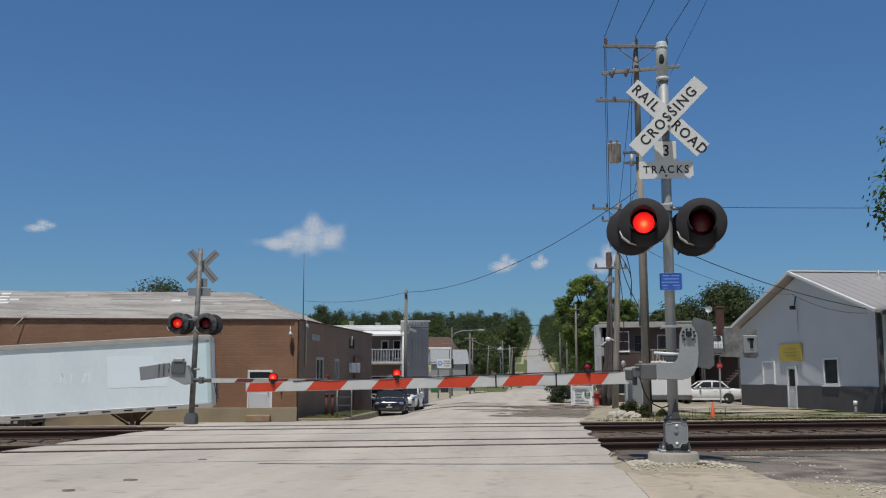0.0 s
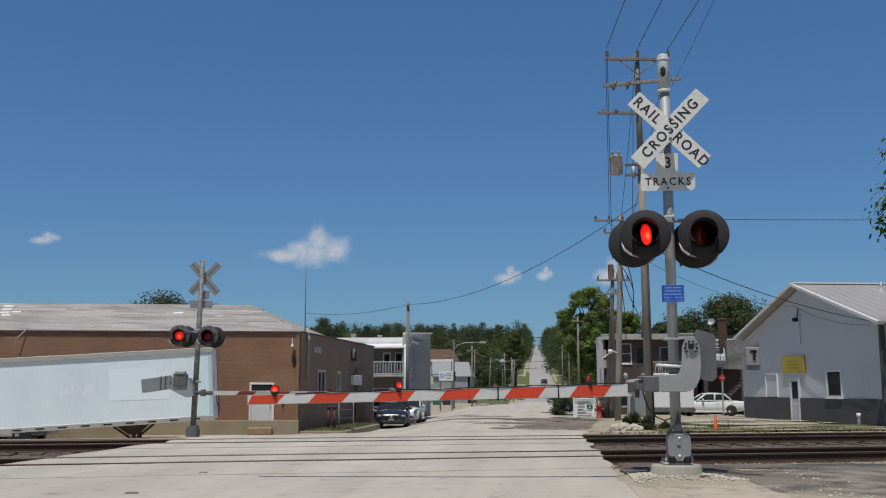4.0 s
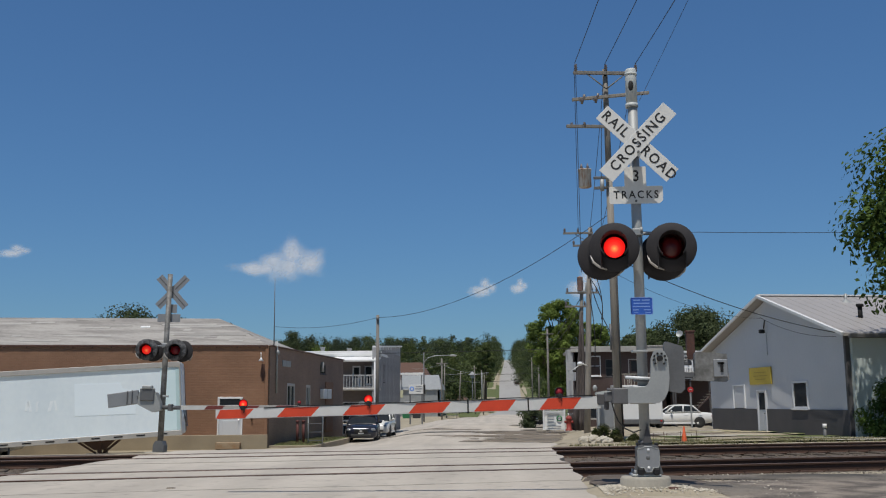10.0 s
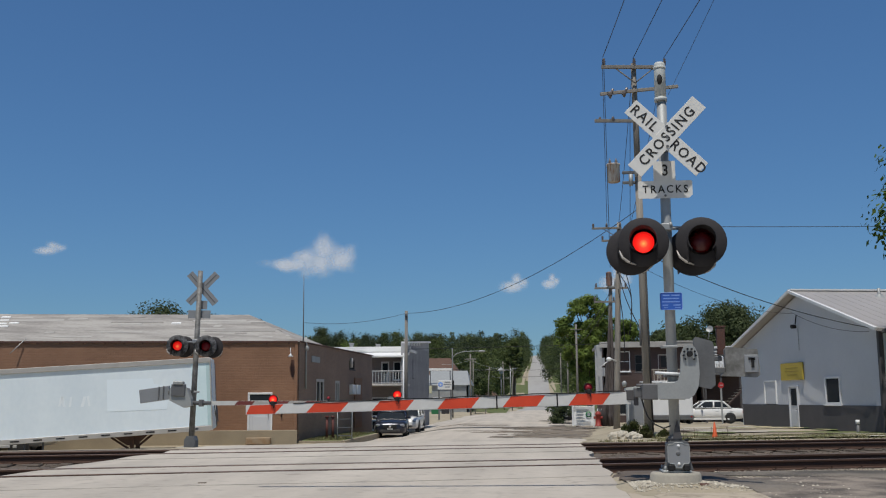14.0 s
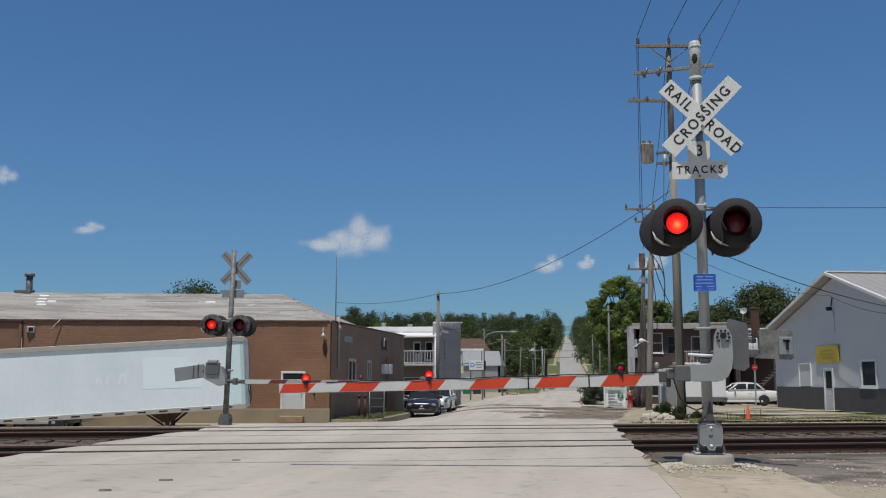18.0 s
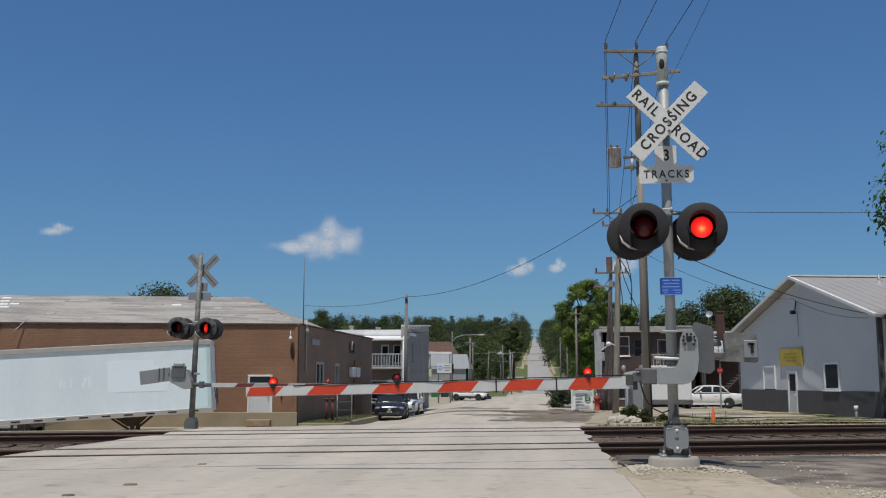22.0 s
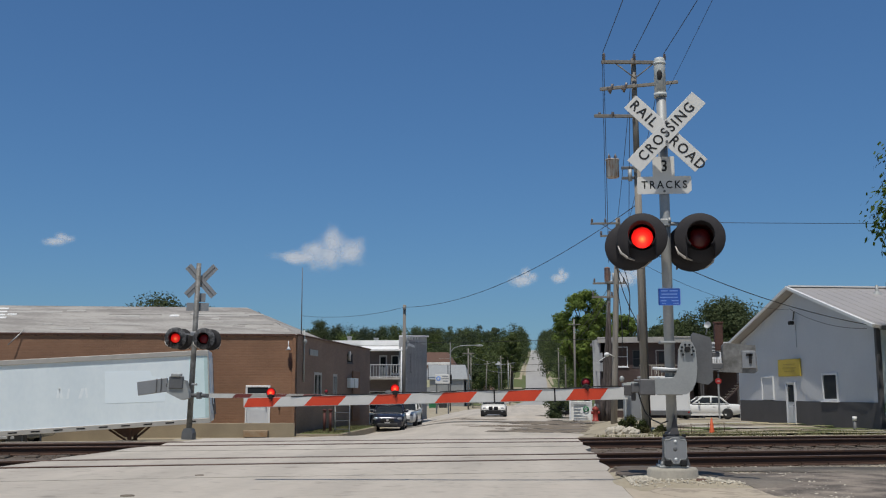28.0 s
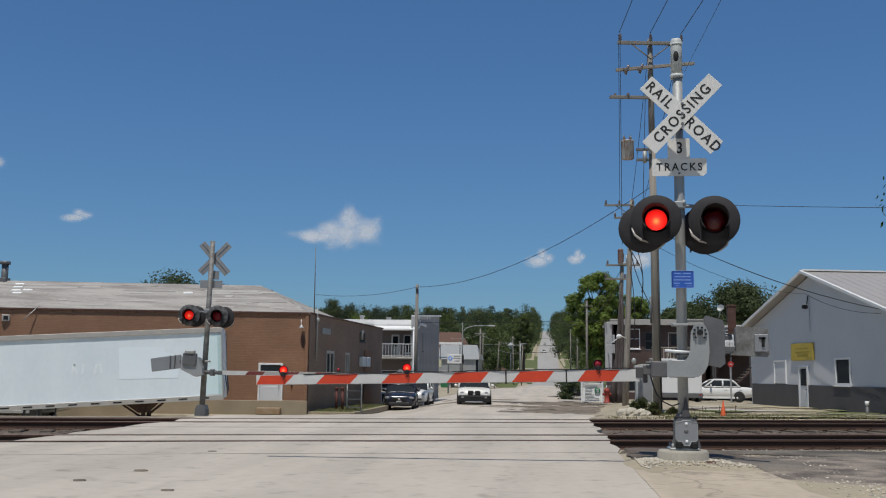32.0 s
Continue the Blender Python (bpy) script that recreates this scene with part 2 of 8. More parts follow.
M_SIDEWALL = material("pale_green_metal_siding", (0.56, 0.62, 0.60), (0.46, 0.53, 0.51), 0.5, 0.05, scale=0.5, fine=10, bump=0.03, amount=0.6)
# Darker stripe colours, used on the far gate arm.
M_REDFAR = material("dull_dark_red_stripe", (0.17, 0.035, 0.03), (0.12, 0.03, 0.028), 0.7, scale=5, fine=30, bump=0.03)
M_GREYFAR = material("dull_grey_stripe", (0.40, 0.385, 0.36), (0.30, 0.29, 0.27), 0.7, scale=5, fine=30, bump=0.03)
M_VINE = material("dead_vine_tangle", (0.115, 0.095, 0.088), (0.05, 0.042, 0.04), 0.95, scale=5, fine=24, bump=0.8, amount=1.0, stretch=(3, 3, 0.5), island=0.3)
M_DARKLENS = material("unlit_red_lens", (0.13, 0.006, 0.008), (0.07, 0.004, 0.005), 0.22, scale=20, fine=120, bump=0.2)
M_CONC = material("old_concrete", (0.40, 0.37, 0.31), (0.27, 0.25, 0.21), 0.9, scale=2, fine=30, bump=0.3, amount=0.8)
M_CONCD = material("stained_concrete", (0.335, 0.28, 0.195), (0.23, 0.19, 0.135), 0.9, scale=0.8, fine=25, bump=0.3, amount=0.8)
M_RUSTSTEP = material("rust_stained_concrete", (0.26, 0.16, 0.085), (0.33, 0.27, 0.19), 0.9, scale=3, fine=20, bump=0.3, amount=1.0)
M_BRICK = brick_material("orange_brown_brick", (0.262, 0.138, 0.080), (0.236, 0.121, 0.069), (0.246, 0.147, 0.092))
M_BRICKD = brick_material("dark_brown_brick", (0.265, 0.178, 0.130), (0.22, 0.147, 0.108), (0.235, 0.175, 0.138))
M_ROOFSH = material("weathered_grey_roofing", (0.37, 0.352, 0.325), (0.22, 0.205, 0.19), 0.9, scale=0.7, fine=9, bump=0.4, amount=1.0, stretch=(0.45, 2, 2), reach=(0.58, 0.86))
M_ROOFPATCH = material("pale_roof_patch", (0.40, 0.385, 0.36), (0.27, 0.255, 0.24), 0.9, scale=1.5, fine=12, bump=0.3)
M_ROOFDARK = material("tarred_roof_patch", (0.31, 0.295, 0.275), (0.23, 0.215, 0.20), 0.9, scale=1.5, fine=12, bump=0.3)
M_RUSTTRIM = material("rusty_drip_edge", (0.10, 0.045, 0.03), (0.05, 0.03, 0.025), 0.8, scale=3, fine=20)
M_WHITE = material("white_painted_metal", (0.76, 0.77, 0.77), (0.66, 0.67, 0.68), 0.5, scale=1, fine=20, bump=0.04, amount=0.5)
M_WHITEROOF = material("white_roof_coating", (0.80, 0.80, 0.79), (0.62, 0.62, 0.61), 0.7, scale=1, fine=12, bump=0.1)
M_TRAILER = material("trailer_white_skin", (0.78, 0.86, 0.90), (0.66, 0.75, 0.81), 0.45, scale=0.5, fine=6, bump=0.05, amount=0.8, stretch=(1, 1, 0.6))
M_NOSE = material("pale_cyan_panel", (0.68, 0.83, 0.86), (0.58, 0.74, 0.78), 0.5, scale=1, fine=9, bump=0.03)
M_NOSED = material("darker_cyan_panel", (0.50, 0.66, 0.68), (0.40, 0.55, 0.58), 0.55, scale=1.5, fine=9, bump=0.03)
M_TRAILERP = material("fresh_white_panel", (0.80, 0.895, 0.955), (0.77, 0.86, 0.92), 0.45, scale=1, fine=10, bump=0.02)
M_FADED = material("faded_trailer_paint", (0.84, 0.90, 0.93), (0.77, 0.84, 0.885), 0.45, scale=4, fine=20, bump=0.02, amount=1.0)
M_TRIM = material("dull_aluminium_trim", (0.48, 0.46, 0.43), (0.36, 0.34, 0.32), 0.5, 0.3, scale=3, fine=20)
M_BOARD = material("dark_grey_siding", (0.46, 0.46, 0.465), (0.27, 0.272, 0.28), 0.8, scale=1.6, fine=14, bump=0.1, amount=1.0, stretch=(2, 2, 0.12), reach=(0.58, 0.86))
M_SIDING = material("grey_blue_metal_siding", (0.60, 0.615, 0.635), (0.52, 0.535, 0.56), 0.5, 0.05, scale=0.5, fine=10, bump=0.03, amount=0.6)
M_CLAMP = material("dull_dark_steel", (0.125, 0.125, 0.13), (0.07, 0.07, 0.07), 0.55, scale=8, fine=40, bump=0.1)
M_BLOCK = material("painted_dark_block", (0.085, 0.082, 0.085), (0.06, 0.058, 0.06), 0.85, scale=1.2, fine=14, bump=0.25)
M_STEELROOF = material("ribbed_steel_roof", (0.375, 0.355, 0.345), (0.32, 0.305, 0.295), 0.5, 0.1, scale=0.5, fine=10, bump=0.04)
M_WOOD = material("weathered_pole_wood", (0.235, 0.22, 0.197), (0.115, 0.105, 0.093), 0.9, scale=3, fine=30, bump=0.5, stretch=(6, 6, 0.5))
M_WOODL = material("bleached_timber", (0.30, 0.275, 0.24), (0.16, 0.145, 0.125), 0.9, scale=3, fine=30, bump=0.4, stretch=(6, 6, 0.5))
M_BROWN = material("dark_brown_boards", (0.075, 0.05, 0.045), (0.05, 0.034, 0.031), 0.85, scale=2, fine=16, bump=0.15, stretch=(1, 1, 6))
M_PORCHWALL = material("grey_brown_porch_boards", (0.21, 0.18, 0.175), (0.15, 0.128, 0.125), 0.85, scale=2, fine=16, bump=0.15, stretch=(1, 1, 6))
M_REDBRICK = brick_material("sooty_red_brick", (0.10, 0.04, 0.028), (0.075, 0.032, 0.024), (0.09, 0.06, 0.05))
M_BROWNROOF = material("brown_shingle_roof", (0.13, 0.075, 0.055), (0.085, 0.05, 0.04), 0.95, scale=2, fine=14, bump=0.3)
M_GLASS = material("dark_window_glass", (0.02, 0.024, 0.028), (0.03, 0.035, 0.04), 0.12, scale=1, fine=5, bump=0, spec=0.15)
M_CURTAIN = material("pale_window_blind", (0.42, 0.41, 0.39), bump=0)
M_TYRE = material("tyre_rubber", (0.022, 0.022, 0.022), (0.035, 0.034, 0.032), 0.85, bump=0.1)
M_RIM = material("alloy_rim", (0.45, 0.45, 0.46), (0.3, 0.3, 0.31), 0.35, 0.7, bump=0)
M_CARNAVY = material("dark_navy_car_paint", (0.022, 0.025, 0.040), (0.028, 0.031, 0.047), 0.18, 0.3, bump=0, spec=0.7)
M_CARWHITE = material("white_car_paint", (0.72, 0.72, 0.70), (0.66, 0.66, 0.64), 0.2, bump=0, spec=0.6)
M_CARCREAM = material("cream_white_car_paint", (0.77, 0.755, 0.71), (0.72, 0.70, 0.66), 0.2, bump=0, spec=0.6)
M_CARGREY = material("silver_grey_car_paint", (0.48, 0.49, 0.50), (0.42, 0.43, 0.44), 0.3, 0.15, bump=0)
M_PLASTIC = material("black_plastic", (0.025, 0.025, 0.026), (0.04, 0.04, 0.04), 0.6, bump=0.05)
M_HEADLAMP = material("clear_headlamp", (0.30, 0.31, 0.33), (0.16, 0.17, 0.18), 0.1, 0.2, bump=0)
M_TAIL = material("red_tail_lamp", (0.35, 0.01, 0.01), bump=0, rough=0.2)
M_CHROME = material("chrome", (0.65, 0.65, 0.66), (0.5, 0.5, 0.5), 0.15, 1.0, bump=0)
M_ORANGE = material("orange_cone_plastic", (0.62, 0.10, 0.025), (0.5, 0.08, 0.02), 0.6, scale=5)
M_HYDRANT = material("faded_red_paint", (0.30, 0.035, 0.025), (0.20, 0.03, 0.025), 0.6, scale=8, fine=40)
M_DULLRED = material("dull_red_pipe_paint", (0.13, 0.04, 0.033), (0.09, 0.03, 0.027), 0.7, scale=8, fine=40)
M_GREENBIN = material("green_plastic", (0.02, 0.16, 0.06), (0.02, 0.12, 0.05), 0.5)
M_YELLOW = material("faded_yellow_sign", (0.50, 0.38, 0.05), (0.40, 0.30, 0.05), 0.6, scale=3)
M_PALEYELLOW = material("pale_yellow_board", (0.55, 0.54, 0.36), (0.45, 0.44, 0.3), 0.6, scale=3)
M_SIGNTXT = material("dull_sign_bar", (0.33, 0.25, 0.045), bump=0)
M_REDSIGN = material("red_sign", (0.45, 0.03, 0.03), (0.38, 0.03, 0.03), 0.5)
M_PORCELAIN = material("insulator_porcelain", (0.11, 0.085, 0.075), (0.2, 0.18, 0.17), 0.3, bump=0)
M_TANK = material("transformer_grey", (0.50, 0.51, 0.51), (0.27, 0.15, 0.085), 0.6, scale=2.6, fine=12, amount=1.0, stretch=(2.4, 2.4, 0.3), reach=(0.66, 0.84))
M_RUSTTANK = material("rusty_transformer", (0.22, 0.07, 0.04), (0.34, 0.28, 0.25), 0.8, scale=2, fine=12, amount=0.9)
M_WIRE = material("cable_sheath", (0.02, 0.02, 0.021), (0.03, 0.03, 0.03), 0.7, bump=0)
M_BARK = material("tree_bark", (0.11, 0.085, 0.065), (0.065, 0.05, 0.038), 0.95, scale=4, fine=30, bump=0.6, stretch=(4, 4, 0.6))


def leaf_material(name, base, other, island=0.45):
    m = material(name, base, other, 0.7, scale=0.35, fine=3.0, bump=0, amount=0.9, island=island, spec=0.15)
    n, l = m.node_tree.nodes, m.node_tree.links
    b, out = n["Principled BSDF"], n["Material Output"]
    tr, mx = n.new("ShaderNodeBsdfTranslucent"), n.new("ShaderNodeMixShader")
    src = b.inputs["Base Color"].links[0].from_socket
    l.new(src, tr.inputs["Color"])
    mx.inputs[0].default_value = 0.38
    l.new(b.outputs[0], mx.inputs[1])
    l.new(tr.outputs[0], mx.inputs[2])
    l.new(mx.outputs[0], out.inputs[0])
    return m


M_LEAF = leaf_material("leaf_green", (0.095, 0.145, 0.032), (0.05, 0.09, 0.022))
M_LEAFL = leaf_material("leaf_yellow_green", (0.20, 0.265, 0.06), (0.085, 0.13, 0.034), 0.4)
M_LEAFB = leaf_material("leaf_bright_green", (0.135, 0.165, 0.055), (0.085, 0.11, 0.042), 0.25)
M_LEAFD = leaf_material("leaf_dark_green", (0.090, 0.114, 0.050), (0.056, 0.077, 0.038), 0.22)
M_LEAFH = leaf_material("leaf_hillside", (0.070, 0.090, 0.052), (0.046, 0.063, 0.038), 0.22)
M_LEAFM = leaf_material("leaf_mid_green", (0.098, 0.126, 0.045), (0.066, 0.09, 0.036), 0.22)
M_BUSH = leaf_material("shrub_leaf", (0.05, 0.075, 0.022), (0.08, 0.06, 0.03))


# ---------- building blocks ----------
class Solid:
    """Collects simple solids into one mesh."""

    def __init__(self):
        self.v, self.f, self.mi, self.sm = [], [], [], []

    def add(self, verts, faces, m=None, mi=0, smooth=False):
        k = len(self.v)
        self.v += [tuple(m @ Vector(p)) for p in verts] if m is not None else [tuple(p) for p in verts]
        self.f += [tuple(i + k for i in face) for face in faces]
        self.mi += [mi] * len(faces)
        self.sm += [smooth] * len(faces)
        return self

    def box(self, c, s, bevel=0.0, m=None, mi=0):
        hx, hy, hz = (a / 2 for a in s)
        if not bevel:
            vs = [(c[0] + sx * hx, c[1] + sy * hy, c[2] + sz * hz) for sx in (-1, 1) for sy in (-1, 1) for sz in (-1, 1)]
            fs = [(0, 1, 3, 2), (4, 6, 7, 5), (0, 4, 5, 1), (2, 3, 7, 6), (0, 2, 6, 4), (1, 5, 7, 3)]
            return self.add(vs, fs, m, mi)
        b = min(bevel, hx * 0.9, hy * 0.9, hz * 0.9)
        vs, idx = [], {}
        for sx in (-1, 1):
            for sy in (-1, 1):
                for sz in (-1, 1):
                    for a in range(3):
                        p = [sx * (hx - b), sy * (hy - b), sz * (hz - b)]
                        p[a] = (sx * hx, sy * hy, sz * hz)[a]
                        idx[sx, sy, sz, a] = len(vs)
                        vs.append((c[0] + p[0], c[1] + p[1], c[2] + p[2]))
        fs = []
        for a in range(3):
            o1, o2 = (a + 1) % 3, (a + 2) % 3
            for s0 in (-1, 1):
                ring = []
                for s1, s2 in ((-1, -1), (1, -1), (1, 1), (-1, 1)):
                    k = [0, 0, 0]
                    k[a], k[o1], k[o2] = s0, s1, s2
                    ring.append(idx[k[0], k[1], k[2], a])
                fs.append(tuple(ring if s0 > 0 else ring[::-1]))
            for s1 in (-1, 1):
                for s2 in (-1, 1):
                    e = []
                    for s0, ax in ((-1, o1), (1, o1), (1, o2), (-1, o2)):
                        k = [0, 0, 0]
                        k[a], k[o1], k[o2] = s0, s1, s2
                        e.append(idx[k[0], k[1], k[2], ax])
                    fs.append(tuple(e if s1 * s2 > 0 else e[::-1]))
        for sx in (-1, 1):
            for sy in (-1, 1):
                for sz in (-1, 1):
                    t = [idx[sx, sy, sz, a] for a in range(3)]
                    fs.append(tuple(t if sx * sy * sz > 0 else t[::-1]))
        return self.add(vs, fs, m, mi)

    def tube(self, points, r, n=8, caps=True, mi=0, smooth=True):
        """A round bar along points; r: one radius or one for each point."""
        pts = [Vector(p) for p in points]
        rs = r if isinstance(r, (list, tuple)) else [r] * len(pts)
        vs, fs = [], []
        up = None
        for i, p in enumerate(pts):
            d = (pts[min(i + 1, len(pts) - 1)] - pts[max(i - 1, 0)]).normalized()
            if up is None:
                up = d.orthogonal().normalized()
            up = (up - d * up.dot(d)).normalized()
            side = d.cross(up)
            for k in range(n):
                a = 2 * math.pi * k / n
                vs.append(p + (up * math.cos(a) + side * math.sin(a)) * rs[i])
        for i in range(len(pts) - 1):
            for k in range(n):
                a, b = i * n + k, i * n + (k + 1) % n
                fs.append((a, b, b + n, a + n))
        self.add(vs, fs, None, mi, smooth)
        if caps:
            k = len(self.v) - len(vs)
            self.f += [tuple(k + i for i in range(n))[::-1], tuple(k + (len(pts) - 1) * n + i for i in range(n))]
            self.mi += [mi, mi]
            self.sm += [False, False]
        return self

    def prism(self, outline, thick, m=None, mi=0):
        """An outline in x, z pulled along y, from -thick/2 to thick/2."""
        n = len(outline)
        vs = [(x, -thick / 2, z) for x, z in outline] + [(x, thick / 2, z) for x, z in outline]
        fs = [tuple(range(n)), tuple(range(2 * n - 1, n - 1, -1))] + [((i + 1) % n, i, i + n, (i + 1) % n + n) for i in range(n)]
        return self.add(vs, fs, m, mi)

    def turned(self, profile, n=16, m=None, mi=0, smooth=True, arc=2 * math.pi, start=0.0):
        """A profile of (radius, z) turned about z."""
        full = arc > 6.28
        k = n if full else n + 1
        vs = [(r * math.cos(start + arc * i / n), r * math.sin(start + arc * i / n), z) for r, z in profile for i in range(k)]
        fs = []
        for j in range(len(profile) - 1):
            for i in range(n):
                a, b = j * k + i, j * k + (i + 1) % k
                fs.append((a, b, b + k, a + k))
        return self.add(vs, fs, m, mi, smooth)

    def ball(self, c, r, n=10, rings=6, squash=(1, 1, 1), jitter=0.0, mi=0, smooth=True):
        vs = [(0, 0, -1)]
        for j in range(1, rings):
            a = -math.pi / 2 + math.pi * j / rings
            vs += [(math.cos(a) * math.cos(2 * math.pi * i / n), math.cos(a) * math.sin(2 * math.pi * i / n), math.sin(a)) for i in range(n)]
        vs.append((0, 0, 1))
        out = []
        for p in vs:
            k = r * (1 + jitter * (random.random() - 0.5))
            out.append((c[0] + p[0] * k * squash[0], c[1] + p[1] * k * squash[1], c[2] + p[2] * k * squash[2]))
        fs = [(0, 1 + (i + 1) % n, 1 + i) for i in range(n)]
        for j in range(rings - 2):
            for i in range(n):
                a, b = 1 + j * n + i, 1 + j * n + (i + 1) % n
                fs.append((a, b, b + n, a + n))
        top, base = len(vs) - 1, 1 + (rings - 2) * n
        fs += [(top, base + i, base + (i + 1) % n) for i in range(n)]
        return self.add(out, fs, None, mi, smooth)

    def weld(self):
        """Joins corners that meet and drops the faces inside."""
        seen, back = {}, []
        for p in self.v:
            back.append(seen.setdefault(tuple(round(c, 4) for c in p), len(seen)))
        faces = [tuple(back[i] for i in face) for face in self.f]
        count = {}
        for face in faces:
            count[frozenset(face)] = count.get(frozenset(face), 0) + 1
        keep = [k for k, face in enumerate(faces) if count[frozenset(face)] == 1]
        self.v = list(seen)
        self.f, self.mi, self.sm = [faces[k] for k in keep], [self.mi[k] for k in keep], [self.sm[k] for k in keep]
        return self

    def mesh(self, name, *mats):
        me = bpy.data.meshes.new(name)
        me.from_pydata(self.v, [], self.f)
        for m in mats:
            me.materials.append(m)
        me.polygons.foreach_set("material_index", self.mi)
        me.polygons.foreach_set("use_smooth", self.sm)
        me.update()
        bm = bmesh.new()
        bm.from_mesh(me)
        if len(bm.faces) < 20000:
            bmesh.ops.recalc_face_normals(bm, faces=bm.faces)
        bm.to_mesh(me)
        bm.free()
        return me


def part(name, solid, mat, parent=None, label="", at=None):
    """Links a Solid (or a finished mesh) as one mesh object under a thing or a part."""
    mats = mat if isinstance(mat, (list, tuple)) else [mat]
    me = solid.mesh(name, *mats) if isinstance(solid, Solid) else solid
    ob = new(name, me)
    if parent is not None:
        ob.parent = parent
    if at is not None:
        ob.matrix_basis = at
    if label:
        ob["label"] = label
    return ob


def thing(name, m, label, category, group="", kind=""):
    ob = new(name)
    ob.empty_display_size = 0.2
    ob.matrix_basis = m
    return tagged(ob, label, category, group, kind)


def lettering(name, text, height, mat, parent, m, squeeze=1.0, spacing=1.0, thick=0.0015):
    cu = bpy.data.curves.new(name, "FONT")
    cu.body, cu.size, cu.extrude, cu.align_x, cu.align_y = text, height / 0.72, thick, "CENTER", "CENTER"
    cu.space_character, cu.resolution_u = spacing, 3
    cu.offset = height * 0.022
    tmp = bpy.data.objects.new(name, cu)
    me = bpy.data.meshes.new_from_object(tmp)
    me.name = name
    me.materials.clear()
    me.materials.append(mat)
    me.transform(Matrix.Diagonal((squeeze, 1, 1, 1)))
    bpy.data.objects.remove(tmp)
    ob = new(name, me)
    ob.parent = parent
    ob.matrix_basis = m @ pose(0, 0, 0, 90)
    return ob


# ---------- the lie of the land ----------
SKEW = 0.311                                       # the tracks cross the street at a slant
TRACK_TURN = math.degrees(math.atan(SKEW))
RAILS = (16.85, 18.38, 22.95, 24.48)               # where each rail crosses x = 0


def drawn_out(y):
    """Stretches the hill beyond the village: the slope starts past 150 m and the crest lies a kilometre off."""
    return y if y < 150 else 150 + (y - 150) * 3 if y < 250 else y * 1.8


def hill(vs, zs):
    """A profile told in short distances, drawn out to the true ones along the line of sight."""
    return tuple(drawn_out(v) for v in vs), tuple(1.1 + (z - 1.1) * drawn_out(v) / v if v > 150 else z for v, z in zip(vs, zs))


ROAD_V, ROAD_Z = hill((0, 25.4, 36, 46, 60, 90, 105, 120, 135, 200, 235, 262, 300, 400, 500, 600, 640, 2500), (-0.01, -0.01, -0.50, -0.72, -0.66, -0.74, -0.96, -1.14, -1.0, 1.83, 4.18, 6.16, 8.2, 13.5, 19.5, 26.1, 27.0, 27.0))
LEFT_V, LEFT_Z = hill((0, 25.8, 31.8, 46, 120, 135, 200, 235, 262, 300, 400, 500, 600, 640, 2500), (0.0, -0.05, -0.28, -0.95, -1.16, -0.9, 2.0, 4.4, 6.4, 8.4, 13.8, 19.8, 26.4, 27.2, 27.2))
RIGHT_V, RIGHT_Z = hill((0, 25.8, 30, 36, 55, 66, 90, 120, 135, 200, 235, 262, 300, 400, 500, 600, 640, 2500), (0.0, -0.05, -0.2, -0.38, -0.36, -0.68, -0.8, -1.14, -0.9, 2.0, 4.4, 6.4, 8.4, 13.8, 19.8, 26.4, 27.2, 27.2))


def step(a, b, x):
    k = min(1.0, max(0.0, (x - a) / (b - a)))
    return k * k * (3 - 2 * k)


def road_edges(y):
    """Left and right edge of the paving."""
    left = float(np.interp(y, (0, 30, 46, 128, 155, 300, 450, 540, 900, 1170), (-8.0, -8.0, -9.4, -8.8, -1.5, -2.0, -2.9, -3.2, -1.8, -0.9)))
    right = float(np.interp(y, (0, 26, 40, 60, 140, 200, 300, 540, 900, 1170), (1.08, 1.15, 2.0, 3.2, 3.4, 3.5, 4.5, 7.0, 7.2, 7.2)))
    return left, right


def road_z(x, y):
    fall = 0.40 * step(4.6, 8.5, -x) * step(40, 54, y) * (1 - step(80, 120, y))    # the street falls to its left gutter
    return float(np.interp(y - SKEW * x * (1 - step(40, 70, y)), ROAD_V, ROAD_Z)) - fall


def crown(y):
    """How far the paving lies above the ground, more on the far hill."""
    return 0.02 + 0.6 * step(160, 420, y)


def land(x, y):
    """Height of the ground."""
    v = y - SKEW * x * (1 - step(40, 70, y))
    l, r = road_edges(y)
    zl, zr, zc = np.interp(v, LEFT_V, LEFT_Z), np.interp(v, RIGHT_V, RIGHT_Z), np.interp(v, ROAD_V, ROAD_Z)
    z = zc
    if x < l:
        z = zc + (zl - zc) * step(0, 2.0, l - x)
    elif x > r:
        z = zc + (zr - zc) * step(0, 2.0, x - r)
    u = y - SKEW * x
    if 14.8 < u < 26.2:                              # the track bed lies below the rail heads
        z -= 0.17 * step(14.8, 16.0, u) * (1 - step(25.3, 26.2, u))
    elif l - 1 <= x <= r:
        z = min(z, road_z(x, y)) - 0.06
    if x < -18.5:                                    # the yard behind the trailer falls away
        z -= min(0.75, 0.13 * (-18.5 - x)) * step(31, 36, y) * (1 - step(48, 56, y))
    z += 0.08 * math.exp(-((x - 1.76) ** 2 + (y - 12.8) ** 2) / 0.7)
    return float(z)


def sheet(name, xs, ys, height, mat, lift=0.0, keep=None):
    nx = len(xs)
    vs = [(x, y, height(x, y) + lift) for y in ys for x in xs]
    fs = []
    for j in range(len(ys) - 1):
        for i in range(nx - 1):
            if keep is None or keep((xs[i] + xs[i + 1]) / 2, (ys[j] + ys[j + 1]) / 2):
                a = j * nx + i
                fs.append((a, a + 1, a + 1 + nx, a + nx))
    s = Solid()
    s.add(vs, fs, None, 0, True)
    return part(name, s, mat)


